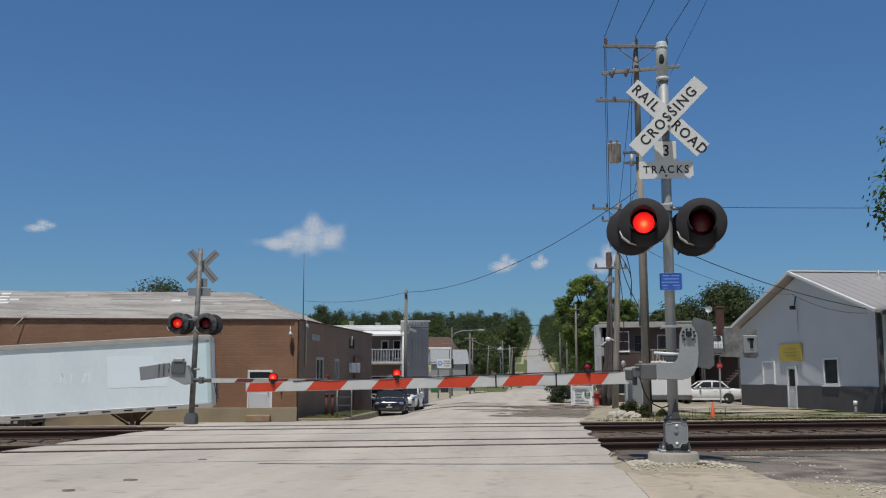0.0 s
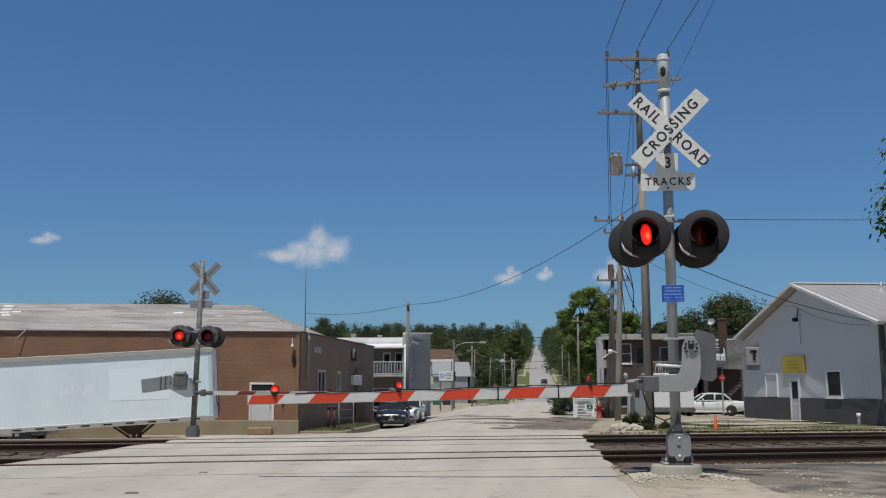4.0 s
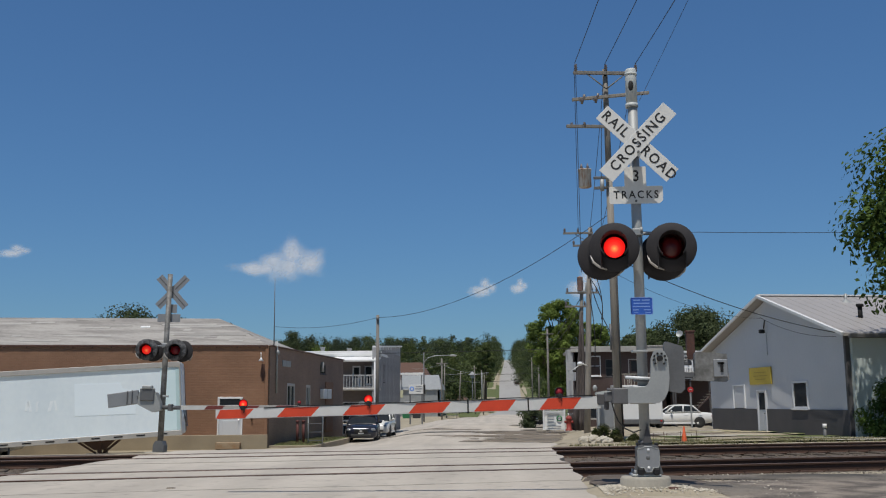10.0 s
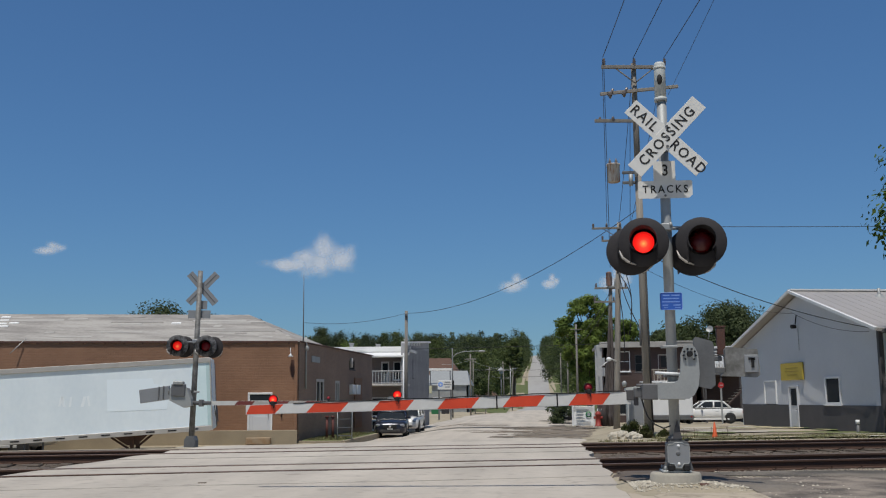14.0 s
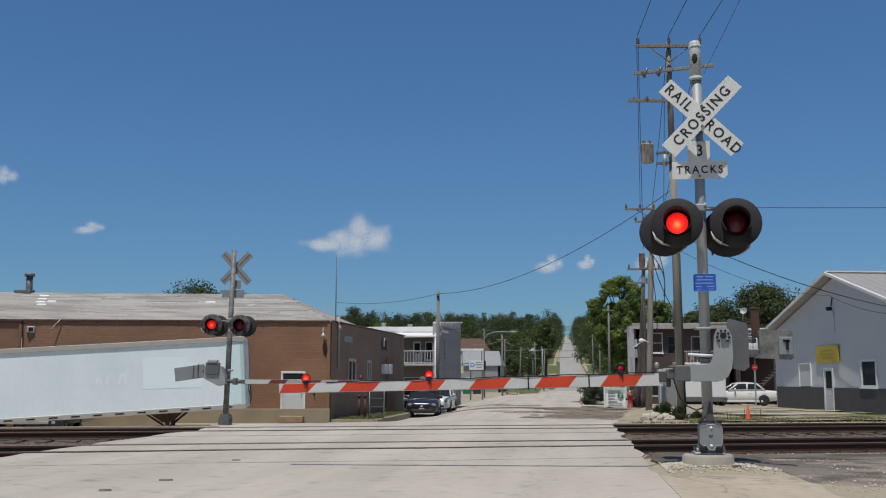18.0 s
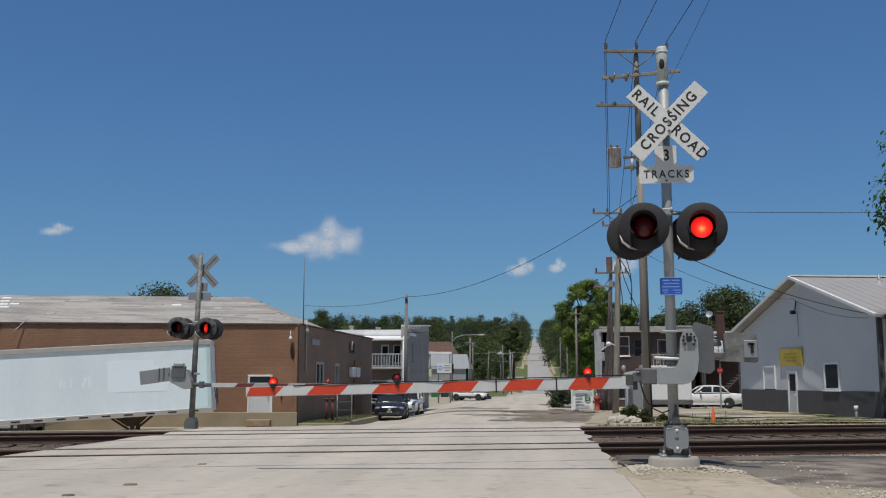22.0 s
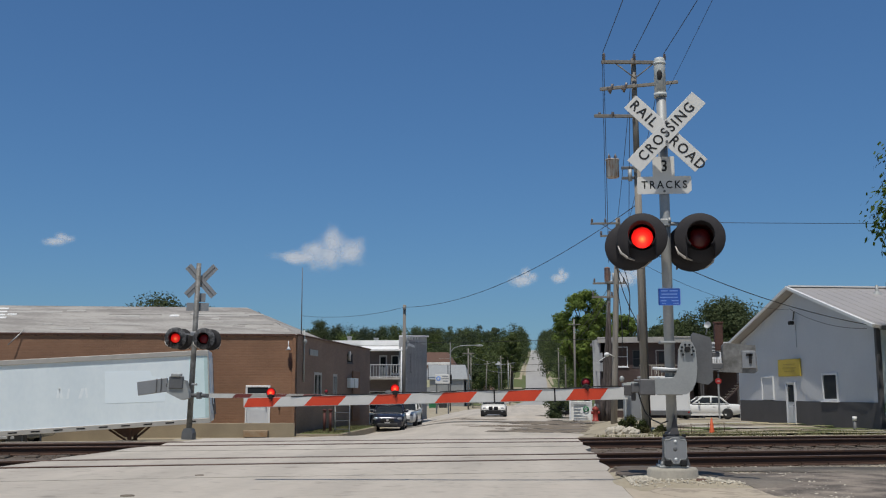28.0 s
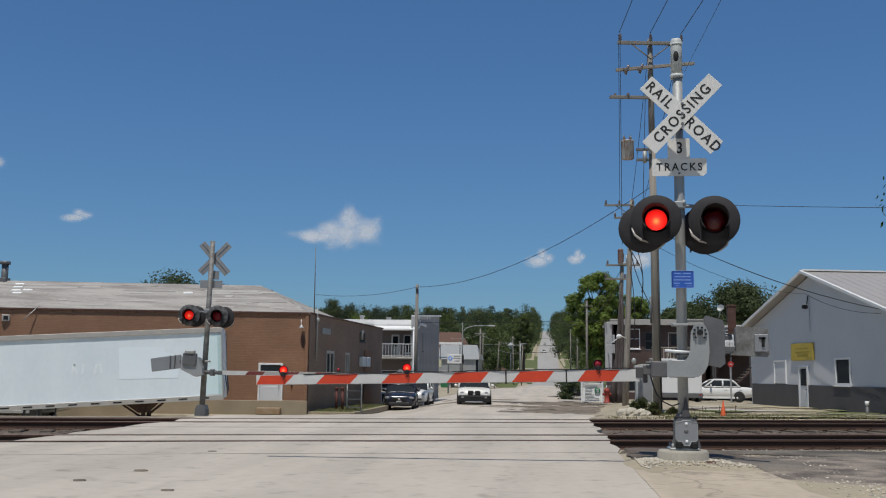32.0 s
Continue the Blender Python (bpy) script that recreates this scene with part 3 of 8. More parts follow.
def spread(*runs):
    out = []
    for a, b, d in runs:
        out += list(np.arange(a, b, d))
    return [float(x) for x in out] + [float(runs[-1][1])]


gx = spread((-2500, -200, 230), (-200, -40, 16), (-40, -16, 2), (-16, 8, 0.4), (8, 30, 1.5), (30, 200, 17), (200, 2500, 230))
gy = spread((-300, 0, 60), (0, 9, 1.5), (9, 34, 0.4), (34, 62, 1.5), (62, 140, 4), (140, 1260, 28), (1260, 4500, 360))
ground = tagged(sheet("ground", gx, gy, land, M_GROUND), "pale gravelly earth beside the tracks and street", "ground", kind="structure")


# ---------- street and crossing ----------
def slab(name, rows, mat, drop, parent=None, label=""):
    """A paved slab: rows of points along it, with skirts that go down."""
    n, s = len(rows[0]), Solid()
    vs = [p for r in rows for p in r]
    fs = [(j * n + i, j * n + i + 1, (j + 1) * n + i + 1, (j + 1) * n + i) for j in range(len(rows) - 1) for i in range(n - 1)]
    s.add(vs, fs, None, 0, True)
    rim = list(rows[0]) + [r[-1] for r in rows[1:]] + list(rows[-1][-2::-1]) + [r[0] for r in rows[-2:0:-1]]
    k = len(rim)
    s.add(list(rim) + [(x, y, z - drop) for x, y, z in rim], [(i, (i + 1) % k, (i + 1) % k + k, i + k) for i in range(k)])
    return part(name, s, mat, parent, label)


road = thing("road", pose(0, 0, 0), "wide worn pale concrete street crossing the railway", "road", kind="structure")
cuts = [(-40.0, 14.22), (14.28, RAILS[0] - 0.20), (RAILS[0] + 0.16, RAILS[1] - 0.16), (RAILS[1] + 0.20, 20.85), (21.0, RAILS[2] - 0.26), (RAILS[2] + 0.18, RAILS[3] - 0.18), (RAILS[3] + 0.24, 26.4)]
for u0, u1 in cuts:
    rows = []
    m = max(2, int((u1 - u0) / 0.5) + 1)
    for j in range(m):
        u = u0 + (u1 - u0) * j / (m - 1)
        row = []
        for i in range(37):
            k = i / 36
            xl, xr = -8.0 + 0.25 * noise.noise((u * 0.8, 1, 0)), 1.1 + 0.16 * noise.noise((u * 0.9, 5, 0))
            if u < 14.3:
                xl -= min(2.0, 0.10 * max(0, 15.5 - u))
                xr = 1.05
            x = xl + (xr - xl) * k
            wob = 0.035 * noise.noise((x * 0.9, u0 * 3.1, 2)) if j in (0, m - 1) and -39 < u < 26.3 else 0
            wob += 0.02 * noise.noise((x * 3.0, u0 * 1.3, 4)) if j in (0, m - 1) and 4.1 < u < 26.3 else 0
            row.append((x, u + wob + SKEW * x, -0.006 + 0.008 * noise.noise((x * 0.35, u * 0.35, 0))))
        rows.append(row)
    slab("paving_panel", rows, M_PAVING, 0.15, road)
rows = []
for y in spread((26.4, 60, 1.2), (60, 150, 5), (150, 1200, 14)):
    row = []
    for i in range(15):
        l, r = road_edges(y)
        x = l + (r - l) * i / 14
        yy = y + SKEW * x * (1 - step(26.4, 48, y))
        row.append((x, yy, road_z(x, yy) + crown(yy) - 0.05 * abs(i - 7) / 7))
    rows.append(row)
slab("roadway", rows[:48], M_PAVING, 0.6, road)
slab("hill_roadway", rows[47:], M_HILLROAD, 0.6, road, "pale grey road climbing the hill")


def patch(name, cx, cy, rx, ry, mat, lift, label, seed, keep_out=None, height=None):
    """A thin uneven patch lying on the ground, with a ragged edge."""
    height = height or land
    s, n, rings = Solid(), 40, 6
    vs, fs = [(cx, cy, height(cx, cy) + lift)], []
    for k in range(1, rings + 1):
        for i in range(n):
            a = 2 * math.pi * i / n
            w = (1 + 0.45 * noise.noise((math.cos(a) * 1.6 + seed, math.sin(a) * 1.6, seed)) + 0.25 * noise.noise((math.cos(a) * 5, math.sin(a) * 5 + seed, 1))) * k / rings
            x, y = cx + rx * w * math.cos(a), cy + ry * w * math.sin(a)
            vs.append((x, y, height(x, y) + lift - (0.02 if k == rings else 0)))
    fs += [(0, 1 + i, 1 + (i + 1) % n) for i in range(n)]
    for k in range(rings - 1):
        for i in range(n):
            a, b = 1 + k * n + i, 1 + k * n + (i + 1) % n
            fs.append((a, a + n, b + n, b))
    s.add(vs, fs, None, 0, True)
    return tagged(part(name, s, mat), label, "ground", kind="structure")


patch("ground_patch", 8.6, 12.2, 6.6, 3.6, M_GRAVEL, 0.015, "grey gravel beside the tracks", 7.0)
patch("ground_patch", 7.8, 15.2, 5.6, 0.7, M_CINDER, 0.03, "dark cinder strip beside the near rail", 1.0)
for i, (x, y, rx, ry) in enumerate(((1.2, 49.0, 1.3, 0.5), (1.6, 53.6, 1.2, 0.6), (1.8, 57.5, 1.0, 0.6), (2.0, 64.5, 1.2, 1.0), (-3.0, 66.0, 1.6, 0.5), (-5.5, 70.0, 1.8, 0.5), (1.5, 80, 1.4, 0.9))):
    patch("dirt_patch", x, y, rx, ry, M_DIRT if i % 3 else M_CINDER, 0.045, "dark streaks of dirt on the street", 2.0 + i, height=road_z)
rows = []
for j in range(120):
    y = -38.0 + 50.35 * j / 119
    row = []
    for i in range(13):
        k = i / 12
        x = 1.052 + (2.63 + 0.10 * noise.noise((y * 1.3, 2, 0)) + 0.05 * noise.noise((y * 5, 2, 0)) - 1.052) * k
        yy = y + (0.30 * noise.noise((x * 2.1, 7, 0)) + 0.12 * noise.noise((x * 7, 7, 0)) if j == 119 else 0)
        row.append((x, yy, -0.004 + 0.012 * noise.noise((x * 0.8, y * 0.8, 3)) * min(1, i / 4) + (0.016 if i > 2 else 0.002) - (0.03 if i == 12 or j == 119 else 0)))
    rows.append(row)
tagged(slab("pavement", rows, M_APRON, 0.12), "old tan concrete pavement ending at the signal", "pavement", kind="structure")
# Darker patch over the gravel, right of the signal footing.
patch("ground_patch", 2.85, 13.2, 0.5, 1.0, M_CINDER, 0.026, "dark patch in the gravel right of the footing", 9.0)
r_ = random.Random(77)
for i in range(170):
    y = r_.uniform(46.5, 62)
    patch("dirt_patch", r_.gauss(1.5, 1.6) - 0.03 * (y - 47), y, r_.uniform(0.2, 1.2), r_.uniform(0.05, 0.24), M_DIRT if i % 6 else M_CINDER, 0.030 + 0.0001 * i, "dark streaks of dirt on the street", 20.0 + i, height=road_z)
patch("ground_patch", 3.2, 47.0, 2.2, 6, M_GROUND, 0.03, "loose gravel at the street corner", 4.0)

# Darker brown laid over the pale ground behind the footing.
patch("ground_patch", 1.85, 14.35, 0.95, 1.3, M_BALLAST, 0.03, "dark brown ground behind the signal footing", 12.0)

# rails and ties, in the slant of the tracks
RAIL_OUT = [(-0.07, -0.17), (0.07, -0.17), (0.07, -0.158), (0.014, -0.135), (0.011, -0.045), (0.036, -0.034), (0.036, -0.006), (0.028, 0.0), (-0.028, 0.0), (-0.036, -0.006), (-0.036, -0.034), (-0.011, -0.045), (-0.014, -0.135), (-0.07, -0.158)]
rail_solid = Solid()
n = len(RAIL_OUT)
ends = [-70, 70]
rail_solid.add([(x, y, z) for x in ends for y, z in RAIL_OUT], [(i, (i + 1) % n, (i + 1) % n + n, i + n) for i in range(n)] + [tuple(range(n)), tuple(range(2 * n - 1, n - 1, -1))])
for k, face in enumerate(rail_solid.f):
    rail_solid.mi[k] = 1 if k in (6, 7, 8) else 0
rail_mesh = rail_solid.mesh("rail", M_RAIL, M_RAILTOP)
plate_solid = Solid().box((0, 0, -0.008), (0.19, 0.34, 0.016), 0.004)
plate_solid.box((0.05, 0.11, 0.012), (0.03, 0.03, 0.03)).box((-0.05, -0.11, 0.012), (0.03, 0.03, 0.03))
plate_mesh = plate_solid.mesh("tie_plate", M_RAIL)
tie_mesh = Solid().box((0, 0, -0.09), (0.23, 2.6, 0.18), 0.02).mesh("tie", M_TIE)
CT = math.cos(radians(TRACK_TURN))
tracks = []
for a, b in ((RAILS[0], RAILS[1]), (RAILS[2], RAILS[3])):
    tr = thing("railway_track", pose(0, (a + b) / 2, 0, 0, 0, TRACK_TURN), "rust-brown steel rails on dark wooden ties", "railway track", "parallel tracks")
    for sgn in (-1, 1):
        part("rail", rail_mesh, M_RAIL, tr, at=pose(0, sgn * (b - a) / 2 * CT, 0))
    tracks.append(tr)
bed = sheet("ballast_bed", spread((-60, -8.2, 0.8)), spread((14, 27, 0.5)), lambda x, y: land(x, y + SKEW * x), M_BALLAST, 0.012)
bed.data.transform(Matrix(((1, 0, 0, 0), (SKEW, 1, 0, 0), (0, 0, 1, 0), (0, 0, 0, 1))))
tagged(bed, "dark cinder ballast under the tracks", "ballast", kind="structure")
bed = sheet("ballast_bed", spread((1.2, 60, 0.8)), spread((15.6, 26, 0.5)), lambda x, y: land(x, y + SKEW * x), M_BALLAST, 0.012)
bed.data.transform(Matrix(((1, 0, 0, 0), (SKEW, 1, 0, 0), (0, 0, 1, 0), (0, 0, 0, 1))))
tagged(bed, "dark cinder ballast under the tracks", "ballast", kind="structure")


def pebbles(name, n, where, size, mat, label, seed):
    r = random.Random(seed)
    s = Solid()
    for _ in range(n):
        x, y = where(r)
        k = size * (0.5 + r.random() ** 2)
        z = land(x, y) + k * 0.3
        sq = (0.8 + 0.5 * r.random(), 0.8 + 0.5 * r.random(), 0.5 + 0.3 * r.random())
        a = r.random() * 6.3
        base = [(1, 0, 0), (0, 1, 0), (-1, 0, 0), (0, -1, 0), (0, 0, 1), (0, 0, -1)]
        vs = []
        for p in base:
            j = 0.75 + 0.5 * r.random()
            px, py = p[0] * k * sq[0] * j, p[1] * k * sq[1] * j
            vs.append((x + px * math.cos(a) - py * math.sin(a), y + px * math.sin(a) + py * math.cos(a), z + p[2] * k * sq[2] * j))
        s.add(vs, [(0, 1, 4), (1, 2, 4), (2, 3, 4), (3, 0, 4), (1, 0, 5), (2, 1, 5), (3, 2, 5), (0, 3, 5)])
    return tagged(part(name, s, mat), label, "stones", kind="stuff")


def by_mast(r):
    x = 1.15 + 1.7 * r.random() ** 1.2
    return x, 12.45 + 0.4 * r.gauss(0, 0.6) + 0.20 * (x - 1.2) + r.random() * 0.4


pebbles("gravel", 2600, by_mast, 0.0145, M_STONE, "pale crushed stones scattered round the signal base", 3)
pebbles("gravel", 420, lambda r: (lambda y: (3.3 + 0.14 * r.gauss(0, 1) + 0.05 * (y - 10), y))(r.uniform(9, 14.6)), 0.016, M_STONE, "pale small stones scattered in a line on the gravel", 15)
pebbles("gravel", 2200, lambda r: (r.uniform(2.7, 8), r.uniform(9.5, 16)), 0.011, M_STONE, "loose pale stones on the gravel", 16)
pebbles("gravel", 7000, lambda r: ((lambda x: (x, r.uniform(11.2, 15.6) + SKEW * x))(r.uniform(2.7, 11))), 0.012, M_GRAVEL, "grey crushed stone along the near rail", 5)
pebbles("gravel", 2500, lambda r: ((lambda x: (x, r.uniform(15.8, 25.5) + SKEW * x))(r.uniform(1.3, 16))), 0.045, M_BALLAST, "dark ballast stones between the rails", 6)
pebbles("gravel", 1500, lambda r: ((lambda x: (x, r.uniform(15.8, 25.5) + SKEW * x))(r.uniform(-20, -8.4))), 0.045, M_BALLAST, "dark ballast stones between the rails", 8)


# ---------- crossing signals ----------
NEAR_FLIPS, FAR_FLIPS = [], []
k = 0
while True:                                          # alternating flash, about 47 a minute
    a = 0.767 + 1.2728 * (k - 1)
    if a > 32.5:
        break
    NEAR_FLIPS.append((a, "left"))
    NEAR_FLIPS.append((a + 0.72, "right"))
    FAR_FLIPS.append((a + 0.16, "left"))
    FAR_FLIPS.append((a + 0.72 + 0.14, "right"))
    k += 1
BLINKERS = []                                        # lenses that turn: object, place, the side that they flash with, schedule


def lens_mesh(r, lit, dull):
    """A lens that glows on the face towards -y and is dull on the other."""
    s = Solid()
    up = pose(0, 0, 0, 90)
    s.turned([(0.0001, 0.030), (r * 0.3, 0.028), (r * 0.6, 0.0225), (r * 0.8, 0.016), (r, 0.004)], 24, up, 0)
    s.turned([(r, 0.004), (r, -0.004), (r * 0.7, -0.020), (0.0001, -0.030)], 24, up, 1)
    return s.mesh("lens", lit, dull)


LENS, LENS_FAR, LENS_S = lens_mesh(0.136, M_LIT, M_DARKLENS), lens_mesh(0.136, M_LITFAR, M_SMALLRED), lens_mesh(0.052, M_LITSMALL, M_SMALLRED)


def signal_light(parent, x, y, z, turn, side=None, schedule=None, hood_mat=None, glass=None, disc_mat=None):
    """One flashing unit; it looks along -y before it is turned."""
    s = Solid()
    s.turned([(0.162, 0.03), (0.175, 0.0), (0.175, -0.26), (0.12, -0.34), (0.0001, -0.35)], 24, pose(0, 0, 0, 90))
    s.tube([(0, 0.28, 0.0), (0, 0.28, 0.22)], 0.035)
    unit = part("signal_light", s, M_BLACK, parent, "black flashing light with hooded red lens", pose(x, y, z, 0, 0, turn))
    d = Solid()
    d.turned([(0.166, 0.012), (0.312, 0.012), (0.318, 0.004), (0.312, -0.006), (0.166, -0.006)], 40, pose(0, 0, 0, 90))
    part("background_disc", d, disc_mat or M_DISC, unit)
    h = Solid()
    tilt = pose(0, -0.012, 0, 90)
    for r0, r1 in ((0.168, 0.176),):
        h.turned([(r0, 0.0), (r0, 0.31)], 26, tilt, 0, True, math.radians(270), math.radians(-45))
        h.turned([(r1, 0.0), (r1, 0.31)], 26, tilt, 0, True, math.radians(270), math.radians(-45))
        h.turned([(r0, 0.31), (r1, 0.31)], 26, tilt, 0, True, math.radians(270), math.radians(-45))
    h.box((-0.170, -0.12, -0.18), (0.012, 0.23, 0.17)).box((0.170, -0.12, -0.18), (0.012, 0.23, 0.17))
    part("hood", h, hood_mat or M_DISC, unit)
    lens = part("lens", glass or LENS, M_LIT, unit, "round red lens", pose(0, 0.0, 0, 0, 0, 180))
    if side:
        BLINKERS.append((lens, (0, 0, 0), side, schedule))
    # Pale curved bar imitates the highlight along the rear disc's rim.
    c = Solid()
    c.tube([(-0.305, -0.02, -0.10), (-0.27, -0.03, -0.19), (-0.19, -0.035, -0.255), (-0.10, -0.03, -0.29)], [0.006, 0.016, 0.016, 0.008], 6)
    part("rim_highlight", c, M_TRIM, unit)
    return unit


def gate_arm(parent, a, length, heading, droop, depth, lamps, schedule, height=0.15):
    """A striped gate arm from the point a, level but for its droop."""
    arm_s = Solid()
    h1 = height * 0.78
    arm_s.add([(0, -depth / 2, -height / 2), (0, depth / 2, -height / 2), (0, depth / 2, height / 2), (0, -depth / 2, height / 2),
               (length, -depth / 2, -h1 / 2), (length, depth / 2, -h1 / 2), (length, depth / 2, h1 / 2), (length, -depth / 2, h1 / 2)],
              [(0, 1, 2, 3), (4, 7, 6, 5), (0, 4, 5, 1), (1, 5, 6, 2), (2, 6, 7, 3), (3, 7, 4, 0)])
    arm = part("gate_arm", arm_s, M_ARM, parent, "lowered gate arm with red and white slanted stripes", pose(*a) @ pose(0, 0, 0, 0, 0, heading) @ pose(0, 0, 0, 0, droop, 0))
    return arm, h1


def stripes(arm, length, h0, h1, depth, first, period, lean, faces=(-1, 1), share=0.5, mats=None):
    x, red = first, True
    on, off = mats or (M_REDST, M_WHITEST)
    while x < length - 0.02:
        x1 = min(x + period * (share if red else 1 - share), length - 0.004)
        for sgn in faces:
            hh = lambda q: (h0 + (h1 - h0) * q / length) / 2 - 0.006
            out = [(x + lean / 2, hh(x)), (x1 + lean / 2, hh(x1)), (x1 - lean / 2, -hh(x1)), (x - lean / 2, -hh(x))]
            out = [(min(max(px, 0.004), length - 0.004), pz) for px, pz in out]
            part("stripe", Solid().prism(out, 0.003, pose(0, sgn * (depth / 2 + 0.0035), 0)), on if red else off, arm)
        x, red = x1, not red


def gate_lamp(arm, x, top, side=None, schedule=None, facing=180.0):
    b = Solid().box((x, 0, top + 0.018), (0.085, 0.075, 0.03), 0.008)
    b.tube([(x, 0, top - 0.02), (x, 0, top + 0.06)], 0.02)
    b.tube([(x - 0.03, 0.05, top), (x - 0.01, 0.05, top - 0.05)], 0.007, 6)
    b.box((x, 0.04, top + 0.01), (0.05, 0.03, 0.06), 0.01)
    b.turned([(0.053, 0.012), (0.058, 0.012), (0.058, -0.03), (0.053, -0.03)], 18, pose(x, 0, top + 0.062, 90))
    part("lamp_housing", b, M_BLACK, arm)
    place = (x, 0.0, top + 0.062)
    lens = part("lamp_lens", LENS_S, M_LIT, arm, "small round red lamp", pose(*place, 0, 0, facing))
    if side:
        BLINKERS.append((lens, place, side, schedule, facing))
    return lens


def blade(parent, m, text, both=None, back=False):
    b = part("crossbuck_blade", Solid().box((0, 0, 0), (1.22, 0.006, 0.228), 0.0025), M_SIGNW if not back else M_ALU, parent,
             "white diagonal blade with black lettering" if not back else "bare metal back of a diagonal blade", m)
    if text:
        for t, x in text:
            lettering("lettering", t, 0.132, M_LETTER, b, pose(x, -0.0045, 0), 0.92, 1.26)
    if back:
        part("stiffener", Solid().box((0, -0.006, 0), (1.16, 0.006, 0.03)), M_GALVD, b)
    return b


# near signal
near = thing("crossing_signal", pose(1.725, 12.8, 0.03), "grey railroad crossing signal with crossbuck, red lights and lowered gate", "crossing signal", "crossing signals")
s = Solid().tube([(0.012, 0, 0.17), (0.010, 0, 3.0), (0.008, 0, 5.0)], [0.066, 0.065, 0.064], 20)
part("mast", s, M_GALV, near, "galvanised steel mast")
s = Solid().tube([(0, 0, 4.93), (0, 0, 5.42), (0, 0, 5.45)], [0.075, 0.075, 0.06], 20).tube([(0, 0, 4.92), (0, 0, 4.97)], 0.083, 20).tube([(0, 0, 5.36), (0, 0, 5.39)], 0.08, 20)
cap = part("mast_cap", s, M_CAPGREY, near, "pale grey pipe cap with oval opening")
s = Solid().turned([(0.0001, 0.0), (0.033, 0.0), (0.036, -0.006)], 16, pose(-0.012, -0.0745, 5.2, 90) @ Matrix.Diagonal((1, 2.1, 1, 1)))
part("opening", s, M_BLACK, cap)
part("foundation", Solid().turned([(0.0001, 0.15), (0.29, 0.15), (0.315, 0.12), (0.33, -0.25)], 10), M_CONC, near, "octagonal concrete footing")
s = Solid().box((0, 0, 0.165), (0.36, 0.36, 0.03), 0.008)
for sx in (-1, 1):
    for sy in (-1, 1):
        s.tube([(sx * 0.14, sy * 0.14, 0.17), (sx * 0.14, sy * 0.14, 0.23)], 0.015, 6)
part("base_plate", s, M_GALV, near)
s = Solid().prism([(-0.10, 0.185), (-0.136, 0.24), (-0.136, 0.50), (-0.11, 0.535), (0.11, 0.535), (0.136, 0.50), (0.136, 0.24), (0.10, 0.185)], 0.18, pose(0.02, -0.08, 0))
jb = part("junction_box", s, M_GALVD, near, "grey metal junction box round the mast foot")
cover = [(0.9 * x, z) for x, z in ((-0.125, 0.262), (-0.147, 0.29), (-0.147, 0.47), (-0.13, 0.498), (-0.075, 0.498), (-0.05, 0.518), (0.05, 0.518), (0.075, 0.498), (0.13, 0.498), (0.147, 0.47), (0.147, 0.29), (0.125, 0.262), (0.065, 0.262), (0.038, 0.212), (-0.038, 0.212), (-0.065, 0.262))]
part("box_cover", Solid().prism(cover, 0.03, pose(0.02, -0.187, 0)), M_ALU, jb, "shaped grey cover plate")
part("cover_rim", Solid().tube([(x + 0.02, -0.203, z) for x, z in cover + cover[:1]], 0.006, 5), M_GALV, jb)
part("cover_badge", Solid().turned([(0.0001, 0.004), (0.024, 0.004), (0.028, 0)], 14, pose(0.015, -0.202, 0.385, 90)), M_GALVD, jb)
for z in (0.262, 0.478):
    part("bolt", Solid().turned([(0.0001, 0.014), (0.014, 0.011), (0.019, 0.0)], 10, pose(0.02, -0.203, z, 90)), M_WHITE, jb, "pale bolt head")
for sx in (-1, 1):
    part("foot_lug", Solid().box((0.02 + 0.094 * sx, -0.17, 0.215), (0.078, 0.09, 0.075), 0.012), M_BLACK, jb)
    part("top_lug", Solid().box((0.02 + 0.115 * sx, -0.12, 0.545), (0.04, 0.10, 0.035), 0.008), M_BLACK, jb)
    part("foot_gusset", Solid().prism([(0.02 + 0.12 * sx, 0.18), (0.02 + 0.185 * sx, 0.18), (0.02 + 0.150 * sx, 0.30)], 0.04, pose(0, -0.12, 0)), M_GALVD, near)
part("collar", Solid().tube([(0.012, 0, 0.53), (0.012, 0, 0.585)], 0.088, 16), M_GALVD, near)
part("mast_gusset", Solid().prism([(-0.03, 0.56), (0.085, 0.56), (0.035, 0.80)], 0.03, pose(0, -0.075, 0)), M_BLOCK, near, "dark triangular gusset on the mast foot")
part("shim", Solid().box((0.30, -0.30, -0.005), (0.13, 0.10, 0.09), 0.02), M_RUSTTRIM, near, "small rusty lump beside the footing")
# crossbuck and plates
blade(near, pose(0.003, -0.300, 4.350), [("RAIL", -0.375), ("ROAD", 0.372)]).matrix_basis = pose(0.003, -0.335, 4.341, 0, 44.7, 0)
blade(near, pose(0.015, -0.347, 4.357, 0, -46.2, 0), [("CROSSING", 0.0)])
s = Solid().box((0.01, -0.20, 4.35), (0.10, 0.25, 0.28), 0.01).tube([(-0.1, -0.04, 4.6), (0.1, -0.04, 4.6)], 0.012, 6)
part("sign_bracket", s, M_GALVD, near)
for dz in (0.13, -0.13, 0):
    part("sign_bolt", Solid().tube([(0.015, -0.335, 4.357 + dz), (0.015, -0.36, 4.357 + dz)], 0.018, 8), M_GALVD, near)
np_ = part("number_plate", Solid().box((0, 0, 0), (0.28, 0.005, 0.30), 0.002), M_SIGNW, near, "small white plate with a black numeral", pose(0.0, -0.074, 3.95))
